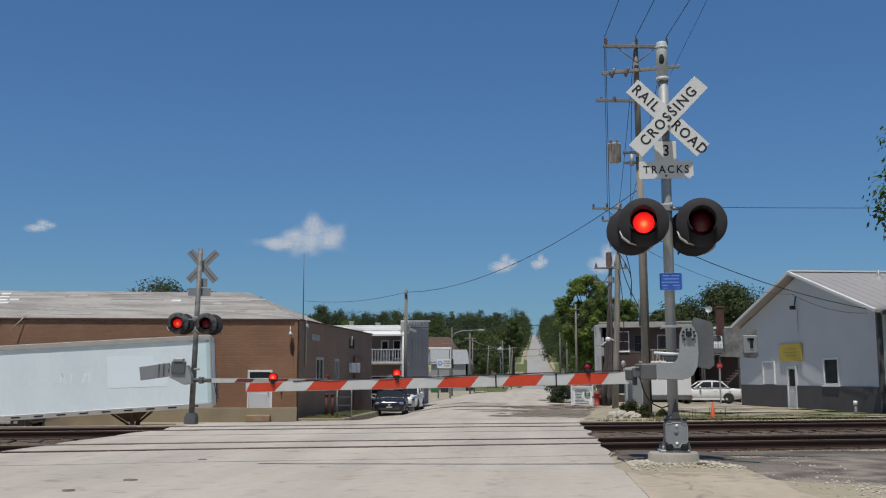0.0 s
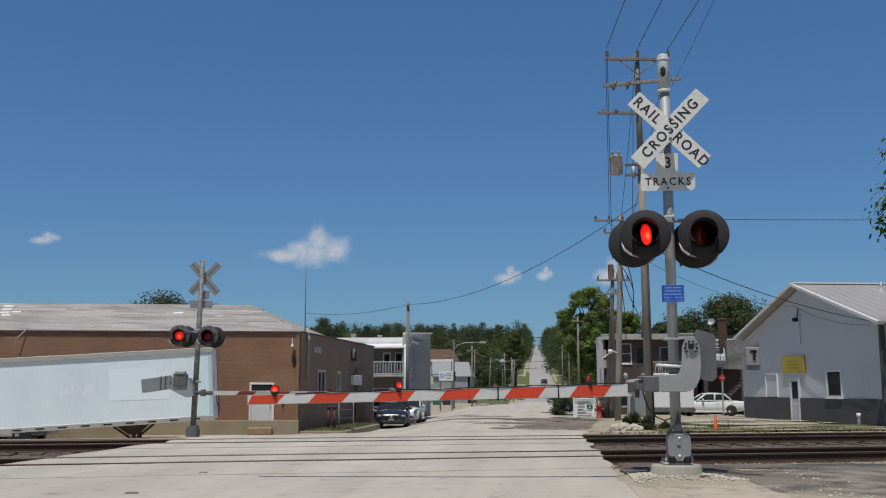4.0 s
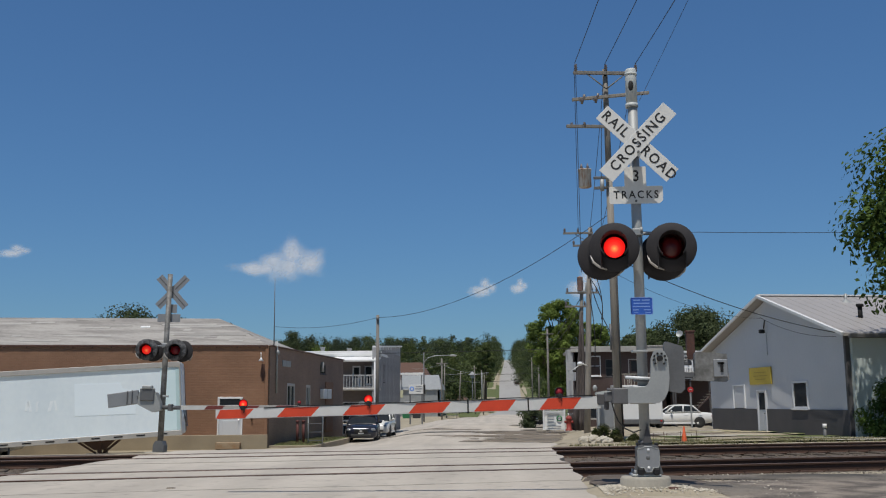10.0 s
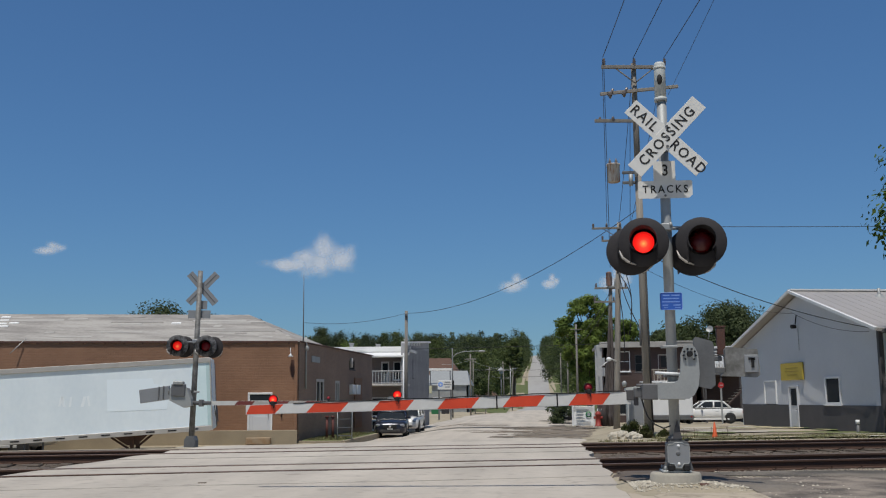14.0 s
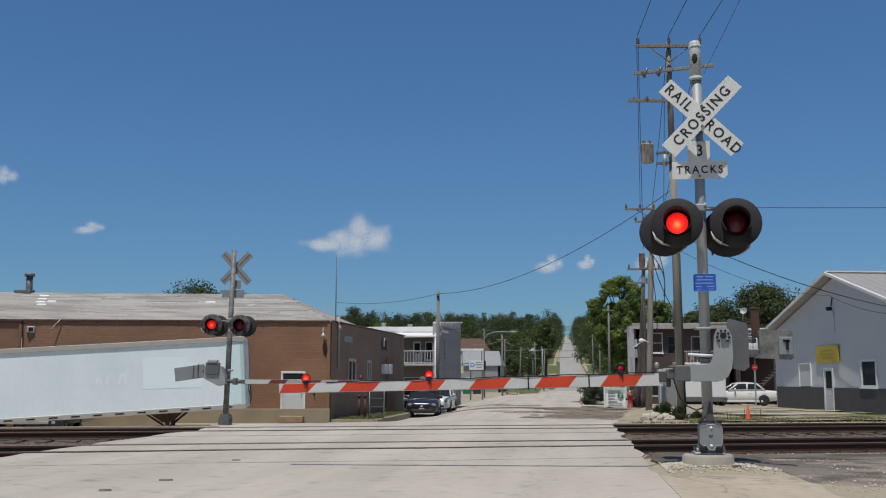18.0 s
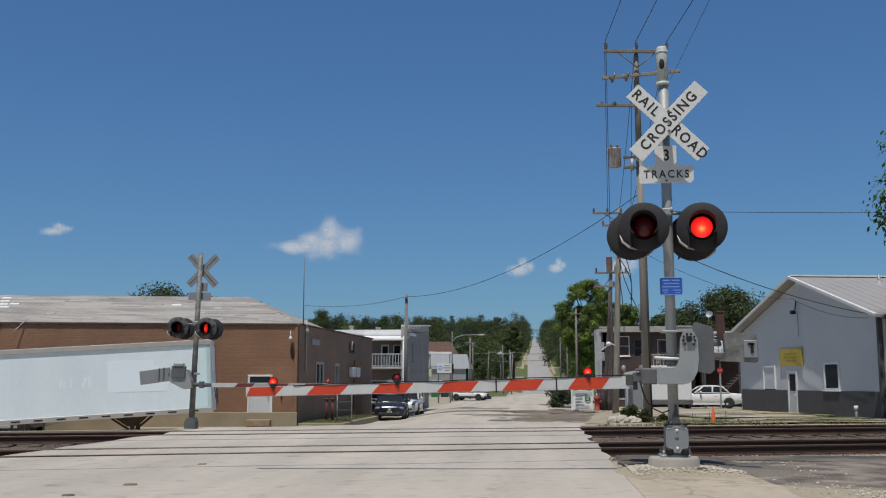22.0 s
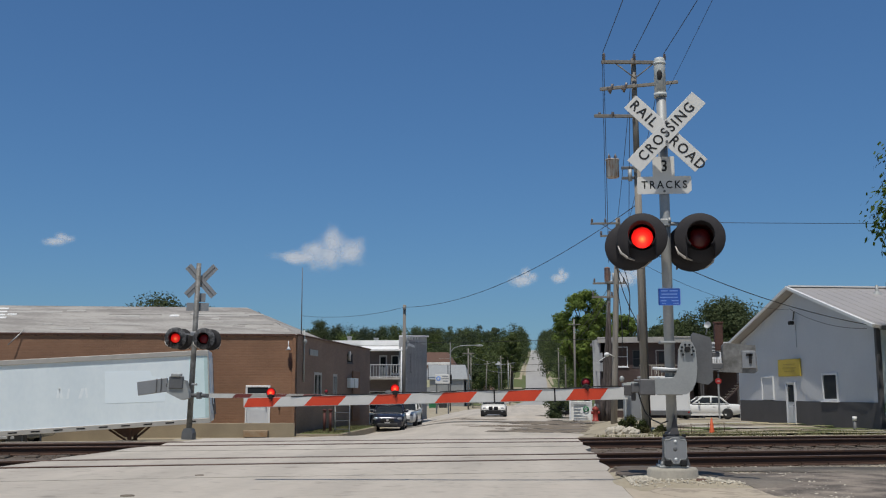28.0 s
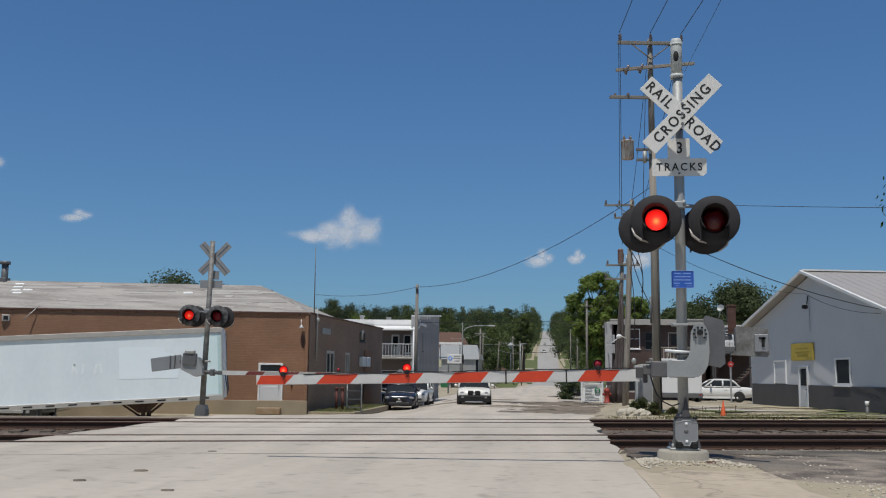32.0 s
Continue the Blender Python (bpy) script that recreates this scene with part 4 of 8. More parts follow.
lettering("lettering", "3", 0.15, M_LETTER, np_, pose(0.01, -0.004, 0.02), 0.85)
tp = part("tracks_plate", Solid().prism([(-0.345, -0.10), (-0.33, -0.115), (0.30, -0.115), (0.345, -0.075), (0.345, 0.10), (0.33, 0.115), (-0.33, 0.115), (-0.345, 0.10)], 0.005), M_SIGNW, near, "white plate lettered in black", pose(0.003, -0.080, 3.722))
lettering("lettering", "TRACKS", 0.102, M_LETTER, tp, pose(0, -0.0045, 0.0), 0.90, 1.34)
part("sign_bolt", Solid().tube([(0, -0.09, 3.64), (0, -0.105, 3.64)], 0.016, 8), M_GALVD, near)
# lights
s = Solid().tube([(-0.40, 0.02, 3.23), (0.52, 0.02, 3.23)], 0.024, 10).box((0, -0.02, 3.23), (0.15, 0.18, 0.10), 0.015).tube([(0.05, -0.1, 3.22), (0.05, -0.1, 3.29)], 0.02)
part("light_crossarm", s, M_GALV, near)
signal_light(near, -0.312, -0.20, 3.02, -7, "left", "near")
signal_light(near, 0.407, -0.20, 3.01, -7, "right", "near")
signal_light(near, -0.44, 0.16, 2.96, 178)
signal_light(near, 0.352, 0.16, 2.94, 178)
# blue notice
bs = part("notice_plate", Solid().prism([(-0.14, -0.095), (-0.125, -0.11), (0.125, -0.11), (0.14, -0.095), (0.14, 0.095), (0.125, 0.11), (-0.125, 0.11), (-0.14, 0.095)], 0.004), M_BLUE, near, "blue notice plate with unreadable pale lines", pose(0.02, -0.085, 2.275))
part("plate_rim", Solid().tube([(-0.125, -0.004, -0.108), (0.125, -0.004, -0.108), (0.138, -0.004, -0.095), (0.138, -0.004, 0.095), (0.125, -0.004, 0.108), (-0.125, -0.004, 0.108), (-0.138, -0.004, 0.095), (-0.138, -0.004, -0.095), (-0.125, -0.004, -0.108)], 0.0035, 4), M_BLUETXT, bs)
for z, words in ((0.075, ((-0.06, 0.085), (0.055, 0.10))), (0.034, ((0.0, 0.20),)), (-0.008, ((-0.005, 0.22),)), (-0.05, ((-0.075, 0.07), (0.07, 0.09))), (-0.083, ((-0.07, 0.05), (0.08, 0.07)))):
    for x, w in words:
        part("text_bar", Solid().box((x, -0.0035, z), (w, 0.002, 0.013 if z > -0.06 else 0.008)), M_BLUETXT, bs)
# gate mechanism
s = Solid().box((-0.005, -0.02, 1.15), (0.30, 0.34, 0.22), 0.015)
mech = part("gate_mechanism", s, M_GALV, near, "grey steel gate mechanism housing")
J = [(-0.23, 1.05), (-0.23, 1.245), (0.0, 1.25), (0.045, 1.28), (0.075, 1.36), (0.09, 1.60), (0.13, 1.69), (0.19, 1.715), (0.26, 1.69), (0.30, 1.60), (0.31, 1.36), (0.29, 1.20), (0.24, 1.10), (0.17, 1.05)]
part("support_arm", Solid().prism(J, 0.05, pose(0, -0.22, 0)), M_GALV, mech)
for i in range(8):
    a = math.pi * (i / 7) * 1.5 - 0.8
    part("bolt", Solid().tube([(0.195 + 0.075 * math.cos(a), -0.245, 1.59 + 0.075 * math.sin(a)), (0.195 + 0.075 * math.cos(a), -0.275, 1.59 + 0.075 * math.sin(a))], 0.013, 6), M_BLACK, mech)
part("hub", Solid().tube([(0.195, -0.24, 1.60), (0.195, -0.29, 1.60)], 0.036, 12), M_BLACK, mech)
part("arm_clamp", Solid().box((-0.30, -0.12, 1.14), (0.20, 0.26, 0.20), 0.015).box((-0.44, -0.10, 1.13), (0.10, 0.10, 0.12), 0.01).tube([(-0.46, -0.16, 1.22), (-0.30, -0.16, 1.22)], 0.018, 8), M_CLAMP, near, "dark steel arm clamp")
part("arm_socket", Solid().box((-0.52, -0.05, 1.10), (0.12, 0.09, 0.13), 0.01).box((-0.46, -0.05, 1.06), (0.05, 0.12, 0.18), 0.01), M_BLOCK, near)
part("bracket", Solid().box((0, 0, 1.335), (0.19, 0.19, 0.03), 0.006), M_GALVD, near)
part("tie_bar", Solid().tube([(-0.22, -0.12, 1.375), (0.13, -0.12, 1.352)], 0.019, 10), M_WHITE, near, "pale steel tie bar")
part("bracket", Solid().box((-0.02, -0.02, 1.70), (0.19, 0.18, 0.03), 0.006), M_GALV, near)
cwt = part("counterweight_arm", Solid().prism([(0.27, 1.40), (0.27, 1.79), (0.30, 1.82), (0.50, 1.76), (0.52, 1.70), (0.52, 1.22), (0.46, 1.17), (0.30, 1.20)], 0.04, pose(0, -0.10, 0)), M_GALVD, near, "flat grey counterweight arm")
part("counterweight", Solid().prism([(0.60, 1.33), (0.66, 1.38), (0.66, 1.66), (0.69, 1.69), (1.06, 1.66), (1.08, 1.34), (1.04, 1.31)], 0.10, pose(0, -0.02, 0)), M_WEIGHT, near, "flat stained grey counterweight plates")
part("weight_bar", Solid().box((0.6, 0.0, 1.40), (0.36, 0.05, 0.08), 0.01).box((0.585, 0.02, 1.55), (0.10, 0.05, 0.06), 0.01), M_GALVD, near)
part("weight_plate", Solid().box((0.97, -0.09, 1.48), (0.17, 0.03, 0.22), 0.006), M_ALU, near)
part("weight_handle", Solid().box((0.985, -0.11, 1.49), (0.035, 0.015, 0.12)).box((0.975, -0.11, 1.54), (0.08, 0.015, 0.03)), M_BLACK, near)
part("cable", Solid().tube([(-0.40, -0.14, 1.05), (-0.37, -0.15, 0.93), (-0.33, -0.15, 0.83), (-0.25, -0.14, 0.74), (-0.14, -0.12, 0.69), (-0.05, -0.1, 0.72)], 0.009, 6), M_WIRE, near)
arm, h1 = gate_arm(near, (-0.532, -0.05, 1.065), 4.842, 180 + 4.5, 1.45, 0.05, 3, "near", 0.155)
stripes(arm, 4.842, 0.155, h1, 0.05, 0.30, 0.824, -0.11, share=0.52)
part("stripe", Solid().prism([(0.004, 0.075), (0.24, 0.075), (0.35, -0.075), (0.004, -0.075)], 0.003, pose(0, 0.0285, 0)), M_WHITEST, arm)
gate_lamp(arm, 0.52, 0.085, "right", "near")
gate_lamp(arm, 2.93, 0.068, "left", "near")
gate_lamp(arm, 4.50, 0.060)
for x in (0.92, 1.68):
    part("arm_band", Solid().box((x, 0, 0), (0.018, 0.066, 0.175)), M_BLACK, arm)
part("lamp_cable", Solid().tube([(0.1 + 0.23 * i, 0.032 + 0.006 * math.sin(i * 2.1), 0.089 + 0.006 * math.sin(i * 1.7) - 0.0012 * i) for i in range(19)], 0.007, 5), M_BLACK, arm)

# far signal, seen from behind
far = thing("crossing_signal", pose(-10.06, 28.7, -0.28) @ pose(0, 0, 0, 0, 1.4, 0), "grey railroad crossing signal seen from behind, gate lowered", "crossing signal", "crossing signals")
part("mast", Solid().tube([(0, 0, 0.1), (0, 0, 5.22)], [0.085, 0.072], 16), M_WEIGHT, far, "weathered grey steel mast")
part("mast_foot", Solid().prism([(-0.16, 0), (-0.16, 0.22), (-0.10, 0.34), (0.10, 0.34), (0.16, 0.22), (0.16, 0)], 0.32), M_GALVD, far, "dark junction box at the mast foot")
part("foundation", Solid().box((0, 0, -0.1), (0.7, 0.7, 0.24), 0.03), M_CONC, far)
blade(far, pose(0.06, 0.10, 4.70, 0, 47, 4), None, back=True)
blade(far, pose(0.06, 0.108, 4.70, 0, -47, 4), None, back=True)
part("tracks_plate", Solid().box((0.0, 0.10, 3.92), (0.69, 0.006, 0.24), 0.002), M_ALU, far, "bare metal back of a sign plate")
part("number_plate", Solid().box((0.08, 0.10, 4.2), (0.30, 0.006, 0.26), 0.002), M_ALU, far)
part("light_crossarm", Solid().tube([(-0.5, 0, 3.08), (0.5, 0, 3.08)], 0.03, 10).box((0, -0.02, 3.10), (0.2, 0.22, 0.14), 0.02), M_ALU, far)
signal_light(far, -0.50, -0.22, 2.96, 13, "left", "far", M_DISC, LENS_FAR, M_DISCFAR)
signal_light(far, 0.36, -0.22, 2.96, 13, "right", "far", M_DISC, LENS_FAR, M_DISCFAR)
signal_light(far, -0.45, 0.22, 2.95, 178)
signal_light(far, 0.43, 0.22, 2.95, 178)
part("gate_mechanism", Solid().prism([(-0.62, 1.36), (-0.62, 1.72), (-0.40, 1.78), (-0.12, 1.72), (0.02, 1.42), (0.05, 1.22), (-0.18, 1.16)], 0.30, pose(0, -0.16, 0)), M_GALV, far, "grey steel gate mechanism housing")
part("mechanism_box", Solid().box((-0.36, -0.30, 1.66), (0.42, 0.12, 0.36), 0.02), M_GALVD, far)
part("counterweight", Solid().box((0, 0, 0), (0.92, 0.09, 0.40), 0.012, pose(-1.13, -0.12, 1.52, 0, 9.0, 0).copy() @ pose(0, 0, 0, 0, -18, 0)), M_ALU, far, "flat grey counterweight tilted upwards")
for x in (-1.0, -0.86):
    part("weight_strap", Solid().box((x, -0.19, 1.535 + 0.16 * (x + 1.13)), (0.025, 0.02, 0.40), 0.004), M_GALVD, far)
part("mechanism_cap", Solid().box((-0.36, -0.31, 1.87), (0.30, 0.16, 0.10), 0.02).box((0.12, -0.12, 1.62), (0.16, 0.08, 0.06), 0.01), M_GALV, far)
part("weight_joint", Solid().box((-0.66, -0.12, 1.58), (0.12, 0.12, 0.10), 0.01), M_GALVD, far)
part("arm_socket", Solid().tube([(0.0, -0.1, 1.30), (0.55, -0.05, 1.30)], 0.06, 10).box((0.28, -0.1, 1.30), (0.12, 0.2, 0.2), 0.02).box((0.50, -0.06, 1.30), (0.14, 0.10, 0.12), 0.01), M_GALVD, far)
arm2, h2 = gate_arm(far, (0.56, -0.05, 1.30), 5.2, 12.0, -1.25, 0.05, 2, "far", 0.13)
stripes(arm2, 5.2, 0.13, h2, 0.05, 0.72, 1.0, 0.10, mats=(M_REDFAR, M_GREYFAR))
gate_lamp(arm2, 3.42, 0.075, "right", "far", 0.0)


# ---------- buildings ----------
def wall(name, length, height, thick, holes, mat, parent, m, label="", z0=0.0):
    """A wall along local x, standing on z0, front towards -y, with openings (x0, x1, z0, z1) cut through."""
    xs = sorted({0.0, length, *[h[0] for h in holes], *[h[1] for h in holes]})
    zs = sorted({z0, height, *[h[2] for h in holes], *[h[3] for h in holes]})
    nx, nz = len(xs) - 1, len(zs) - 1

    def full(i, j):
        if not (0 <= i < nx and 0 <= j < nz):
            return False
        cx, cz = (xs[i] + xs[i + 1]) / 2, (zs[j] + zs[j + 1]) / 2
        return not any(h[0] < cx < h[1] and h[2] < cz < h[3] for h in holes)

    at = lambda i, j, back: (back * (nz + 1) + j) * (nx + 1) + i
    vs = [(x, y, z) for y in (0.0, thick) for z in zs for x in xs]
    fs = []
    for i in range(nx):
        for j in range(nz):
            if full(i, j):
                fs += [(at(i, j, 0), at(i + 1, j, 0), at(i + 1, j + 1, 0), at(i, j + 1, 0)), (at(i, j, 1), at(i, j + 1, 1), at(i + 1, j + 1, 1), at(i + 1, j, 1))]
                for di, dj, (a, b), (c, d) in ((-1, 0, (i, j), (i, j + 1)), (1, 0, (i + 1, j), (i + 1, j + 1)), (0, -1, (i, j), (i + 1, j)), (0, 1, (i, j + 1), (i + 1, j + 1))):
                    if not full(i + di, j + dj):
                        fs.append((at(a, b, 0), at(c, d, 0), at(c, d, 1), at(a, b, 1)))
    s = Solid().add(vs, fs)
    return part(name, s, mat, parent, label, m)


def window(parent, m, w, h, frame_mat, name="window", cross=True, pane_mat=None, fw=0.06, label=""):
    """A framed window, front towards -y, its lower left corner at the origin."""
    s = Solid()
    for c, d in (((w / 2, 0, fw / 2), (w, 0.08, fw)), ((w / 2, 0, h - fw / 2), (w, 0.08, fw)), ((fw / 2, 0, h / 2), (fw, 0.08, h - 2 * fw)), ((w - fw / 2, 0, h / 2), (fw, 0.08, h - 2 * fw))):
        s.box(c, d, 0.008)
    if cross:
        s.box((w / 2, 0.005, h / 2), (w - 2 * fw, 0.06, 0.045), 0.006)
    f = part(name, s, frame_mat, parent, label, m)
    part("pane", Solid().box((w / 2, 0.02, h / 2), (w - fw, 0.01, h - fw)), pane_mat or M_GLASS, f)
    part("sill", Solid().box((w / 2, -0.03, -0.03), (w + 0.12, 0.14, 0.05), 0.008), frame_mat, f)
    return f


def door(parent, m, w, h, mat, frame_mat, glazed=0.0, label="", knob=True):
    s = Solid().box((w / 2, 0.02, h / 2), (w - 0.1, 0.045, h - 0.05), 0.005)
    s.box((w / 2, -0.008, h * 0.28), (w * 0.6, 0.02, h * 0.35), 0.006)
    d = part("door", s, mat, parent, label, m)
    fr = Solid().box((0.03, 0, h / 2), (0.07, 0.12, h), 0.006).box((w - 0.03, 0, h / 2), (0.07, 0.12, h), 0.006).box((w / 2, 0, h - 0.03), (w, 0.12, 0.07), 0.006)
    part("door_frame", fr, frame_mat, d)
    if glazed:
        part("pane", Solid().box((w / 2, -0.006, h * (1 - glazed / 2) - 0.08), (w * 0.62, 0.02, h * glazed - 0.1)), M_GLASS, d)
    if knob:
        part("handle", Solid().ball((w * 0.84, -0.05, h * 0.48), 0.035, 8, 5), M_CHROME, d)
    return d


# brick building with the grey roof
BT = 10.0
brick = thing("brick_building", pose(-11.1, 46.0, -1.0), "low orange-brown brick building with grey pitched roof and dark side wall", "building")
FM = pose(0, 0, 0, 0, 0, BT) @ pose(-32, 0, 0)
wall("front_wall", 14.3, 4.83, 0.35, [(12.04, 13.18, 0.45, 2.42)], M_BRICK, brick, FM @ pose(17.7, 0, 0), "sunlit orange-brown brick front")
wall("side_wall", 16.4, 4.80, 0.35, [(3.1, 4.6, 1.55, 3.12), (6.95, 7.9, 1.7, 3.1), (10.2, 11.6, 3.8, 4.35)], M_BRICKD, brick, pose(0, 0.36, 0, 0, 0, 87.2), "dark brown side wall in shade")
part("plinth", Solid().box((24.9, -0.05, -0.25), (14.3, 0.12, 1.9), 0.02), M_CONCD, brick, "stained pale concrete plinth", FM)
door(brick, FM @ pose(29.74, 0.02, 0.45), 1.14, 1.97, M_SIDING, M_WHITE, 0, "pale grey steel door")
tw = part("transom_window", Solid().box((30.31, -0.06, 2.20), (0.96, 0.03, 0.28), 0.005), M_GLASS, brick, "dark transom pane over the door", FM)
part("transom_frame", Solid().box((30.31, -0.075, 2.385), (1.14, 0.06, 0.09), 0.01).box((30.31, -0.075, 2.02), (1.10, 0.05, 0.06), 0.01).box((29.80, -0.075, 2.2), (0.07, 0.05, 0.36), 0.01).box((30.82, -0.075, 2.2), (0.07, 0.05, 0.36), 0.01), M_WHITE, tw)
part("door_step", Solid().box((30.3, -0.35, 0.22), (1.1, 0.7, 0.3), 0.02), M_RUSTSTEP, brick, "rust-stained concrete step", FM)
E_, B_, D_ = (0, 0, 4.83), (-3.55, 4.0, 6.45), (0.2, 5.0, 4.83)
tb = math.tan(radians(BT))
R = Solid()
R.add([(0.05, -0.05, 4.80), (-3.55, 4.0, 6.45), (-32, 4.0 - 28.4 * tb, 6.50), (-32, -0.05 - 32 * tb, 4.80)], [(0, 1, 2, 3)])
R.add([(0.05, -0.05, 4.80), (0.35, 5.5, 4.80), (-3.55, 4.0, 6.45)], [(0, 1, 2)])
R.add([(0.35, 5.5, 4.80), (-3.55, 4.0, 6.45), (-32, 4.0 - 28.4 * tb, 6.50), (-32, 7, 4.8)], [(0, 3, 2, 1)])
R.add([(0.4, 5.5, 4.80), (0.85, 16.5, 4.80), (-32, 16.5, 4.80), (-32, 7, 4.80)], [(0, 1, 2, 3)])
part("roof", R, M_ROOFSH, brick, "weathered grey patched roofing")
drip = Solid().box((24.8, -0.03, 4.79), (14.4, 0.10, 0.09), 0.01)
for i in range(15):
    drip.box((31.6 - i * 0.95 + 0.1 * math.sin(i * 5.1), -0.055, 4.72), (0.05 + 0.04 * (i % 3 == 0), 0.05, 0.06))
part("drip_edge", drip, M_RUSTTRIM, brick, "rusty dark drip edge", FM)
part("side_coping", Solid().box((8.2, 0.12, 4.83), (16.5, 0.4, 0.07), 0.01), M_RUSTTRIM, brick, "", pose(0, 0.36, 0, 0, 0, 87.2))
SM = pose(0, 0.36, 0, 0, 0, 87.2)
part("conduit", Solid().tube([(0.98, -0.06, 2.6), (0.98, -0.06, 4.2), (0.95, -0.06, 5.1)], 0.045, 8).ball((0.97, -0.08, 4.55), 0.13, 8, 6), M_GALV, brick, "pale conduit with a round fitting", SM)
part("antenna_mast", Solid().tube([(0.98, 0.10, 4.2), (0.96, 0.10, 6.2), (0.93, 0.10, 8.15)], [0.032, 0.024, 0.013], 6), M_GALVD, brick, "tall thin grey antenna mast", SM)
part("wall_sign", Solid().box((2.85, -0.03, 4.08), (1.5, 0.05, 0.30), 0.01), M_GALV, brick, "faded grey sign panel", SM)
for x0, w, z0, h in ((3.1, 1.5, 1.55, 1.57), (6.95, 0.95, 1.7, 1.4)):
    wn_ = window(brick, SM @ pose(x0, 0.03, z0), w, h, M_TRIM, cross=False, fw=0.14)
    part("mullion", Solid().box((w / 2, -0.01, h / 2), (0.12, 0.07, h - 0.2)), M_TRIM, wn_)
window(brick, SM @ pose(10.2, 0.06, 3.8), 1.4, 0.55, M_BLOCK, cross=False)
part("vent_pipe", Solid().tube([(10.40, -0.08, 3.9), (10.40, -0.08, 4.45)], 0.09, 8), M_TRIM, brick, "pale stub beside the upper window", SM)
for x in (10.6, 11.75):
    part("meter_box", Solid().box((x, -0.12, 2.65), (0.85, 0.22, 0.56), 0.02), M_WHITE, brick, "pale grey utility box", SM)
part("pilaster", Solid().box((12.3, -0.06, 1.9), (1.9, 0.06, 2.9), 0.01), M_BRICK, brick, "lighter brick panel", SM)
part("wall_lamp", Solid().turned([(0.03, 0.16), (0.05, 0.10), (0.13, 0.0), (0.11, 0.0)], 12, FM @ pose(31.69, -0.24, 4.08)).tube([tuple(FM @ Vector((31.66, 0, 4.5))), tuple(FM @ Vector((31.68, -0.24, 4.42))), tuple(FM @ Vector((31.69, -0.24, 4.2)))], 0.018, 6), M_WHITE, brick, "small white gooseneck wall lamp")
part("rust_streak", Solid().prism([(31.70, 3.95), (31.84, 3.95), (31.90, 3.6), (31.82, 3.15), (31.74, 3.15), (31.68, 3.6)], 0.01, FM @ pose(0, -0.006, 0)), M_RUSTTRIM, brick, "rusty stain below the lamp")
part("corner_trim", Solid().box((31.94, -0.015, 2.4), (0.16, 0.06, 4.7), 0.01), M_BRICK, brick, "", FM)
part("wall_pipe", Solid().tube([tuple(FM @ Vector((31.3, -0.05, 1.7))), tuple(FM @ Vector((31.3, -0.05, 1.3)))], 0.03, 6), M_RUSTTRIM, brick)
part("guy_wire", Solid().tube([(-12.75, -2.6, 4.25), (-12.25, -2.2, 4.95)], 0.022, 6), M_TRIM, brick, "short pale stay rod on the wall")
FX, FY = -16.3, 1.75
flue = Solid().tube([(FX, FY, 6.0), (FX, FY, 7.3)], 0.17, 10).tube([(FX, FY, 7.3), (FX, FY, 7.45)], 0.26, 10).box((FX - 0.25, FY, 6.4), (0.9, 0.5, 0.4), 0.03)
part("flue_pipe", flue, M_GALVD, brick, "sooty metal flue on the roof ridge")


def on_roof(x, k, lift):
    """A point on the front slope: x along the eave, k from eave to ridge."""
    x = min(x, 0.1 - 3.5 * k)
    ya, yb = -0.05 + x * tb, 4.0 + (x + 3.55) * tb
    return (x, ya + (yb - ya) * k, 4.80 + 1.66 * k + lift)


r_ = random.Random(31)
for i in range(64):
    x, k = r_.uniform(-29, -0.5), r_.uniform(0.04, 0.9)
    w_, d_ = r_.choice((0.5, 0.9, 1.6, 2.6)) * r_.uniform(0.7, 1.3), r_.uniform(0.03, 0.09)
    lift = 0.006 + 0.0004 * i
    q = [on_roof(x - w_ / 2, k, lift), on_roof(x + w_ / 2, k + r_.uniform(-0.01, 0.01), lift), on_roof(x + w_ * 0.45, k + d_, lift), on_roof(x - w_ * 0.5, k + d_ * r_.uniform(0.7, 1.1), lift)]
    low = [(px, py, pz - 0.03) for px, py, pz in q]
    part("roof_patch", Solid().add(q + low, [(0, 1, 2, 3), (0, 4, 5, 1), (1, 5, 6, 2), (2, 6, 7, 3), (3, 7, 4, 0)]), (M_ROOFPATCH, M_ROOFSH, M_ROOFDARK, M_ROOFPATCH)[i % 4], brick)
for x, k in ((-15.2, 0.84), (-15.0, 0.72), (-14.8, 0.6), (-14.5, 0.5), (-14.3, 0.62), (-6.6, 0.62)):
    q = [on_roof(x - 0.2, k, 0.05), on_roof(x + 0.25, k, 0.05), on_roof(x + 0.2, k + 0.04, 0.05), on_roof(x - 0.22, k + 0.04, 0.05)]
    part("roof_patch", Solid().add(q + [(px, py, pz - 0.05) for px, py, pz in q], [(0, 1, 2, 3), (0, 4, 5, 1), (1, 5, 6, 2), (2, 6, 7, 3), (3, 7, 4, 0)]), M_WHITEROOF, brick, "small bright patch")
# a lower annex, further along the tracks
annex = thing("annex_building", pose(-25.25, 43.45, -1.0), "brown-red brick annex with low dark roof", "building")
AM = pose(0, 0, 0, 0, 0, 28) @ pose(-12, 0, 0)
wall("front_wall", 12, 4.68, 0.3, [], M_BRICK, annex, AM, z0=-1.2)
part("corner_pipe", Solid().tube([(12.0, -0.1, -0.5), (12.0, -0.1, 4.6)], 0.07, 8), M_RUSTTRIM, annex, "rusty downpipe", AM)
part("roof", Solid().box((6, 0.35, 4.76), (12.1, 0.9, 0.14), 0.02), M_RUSTTRIM, annex, "dark low roof edge", AM)
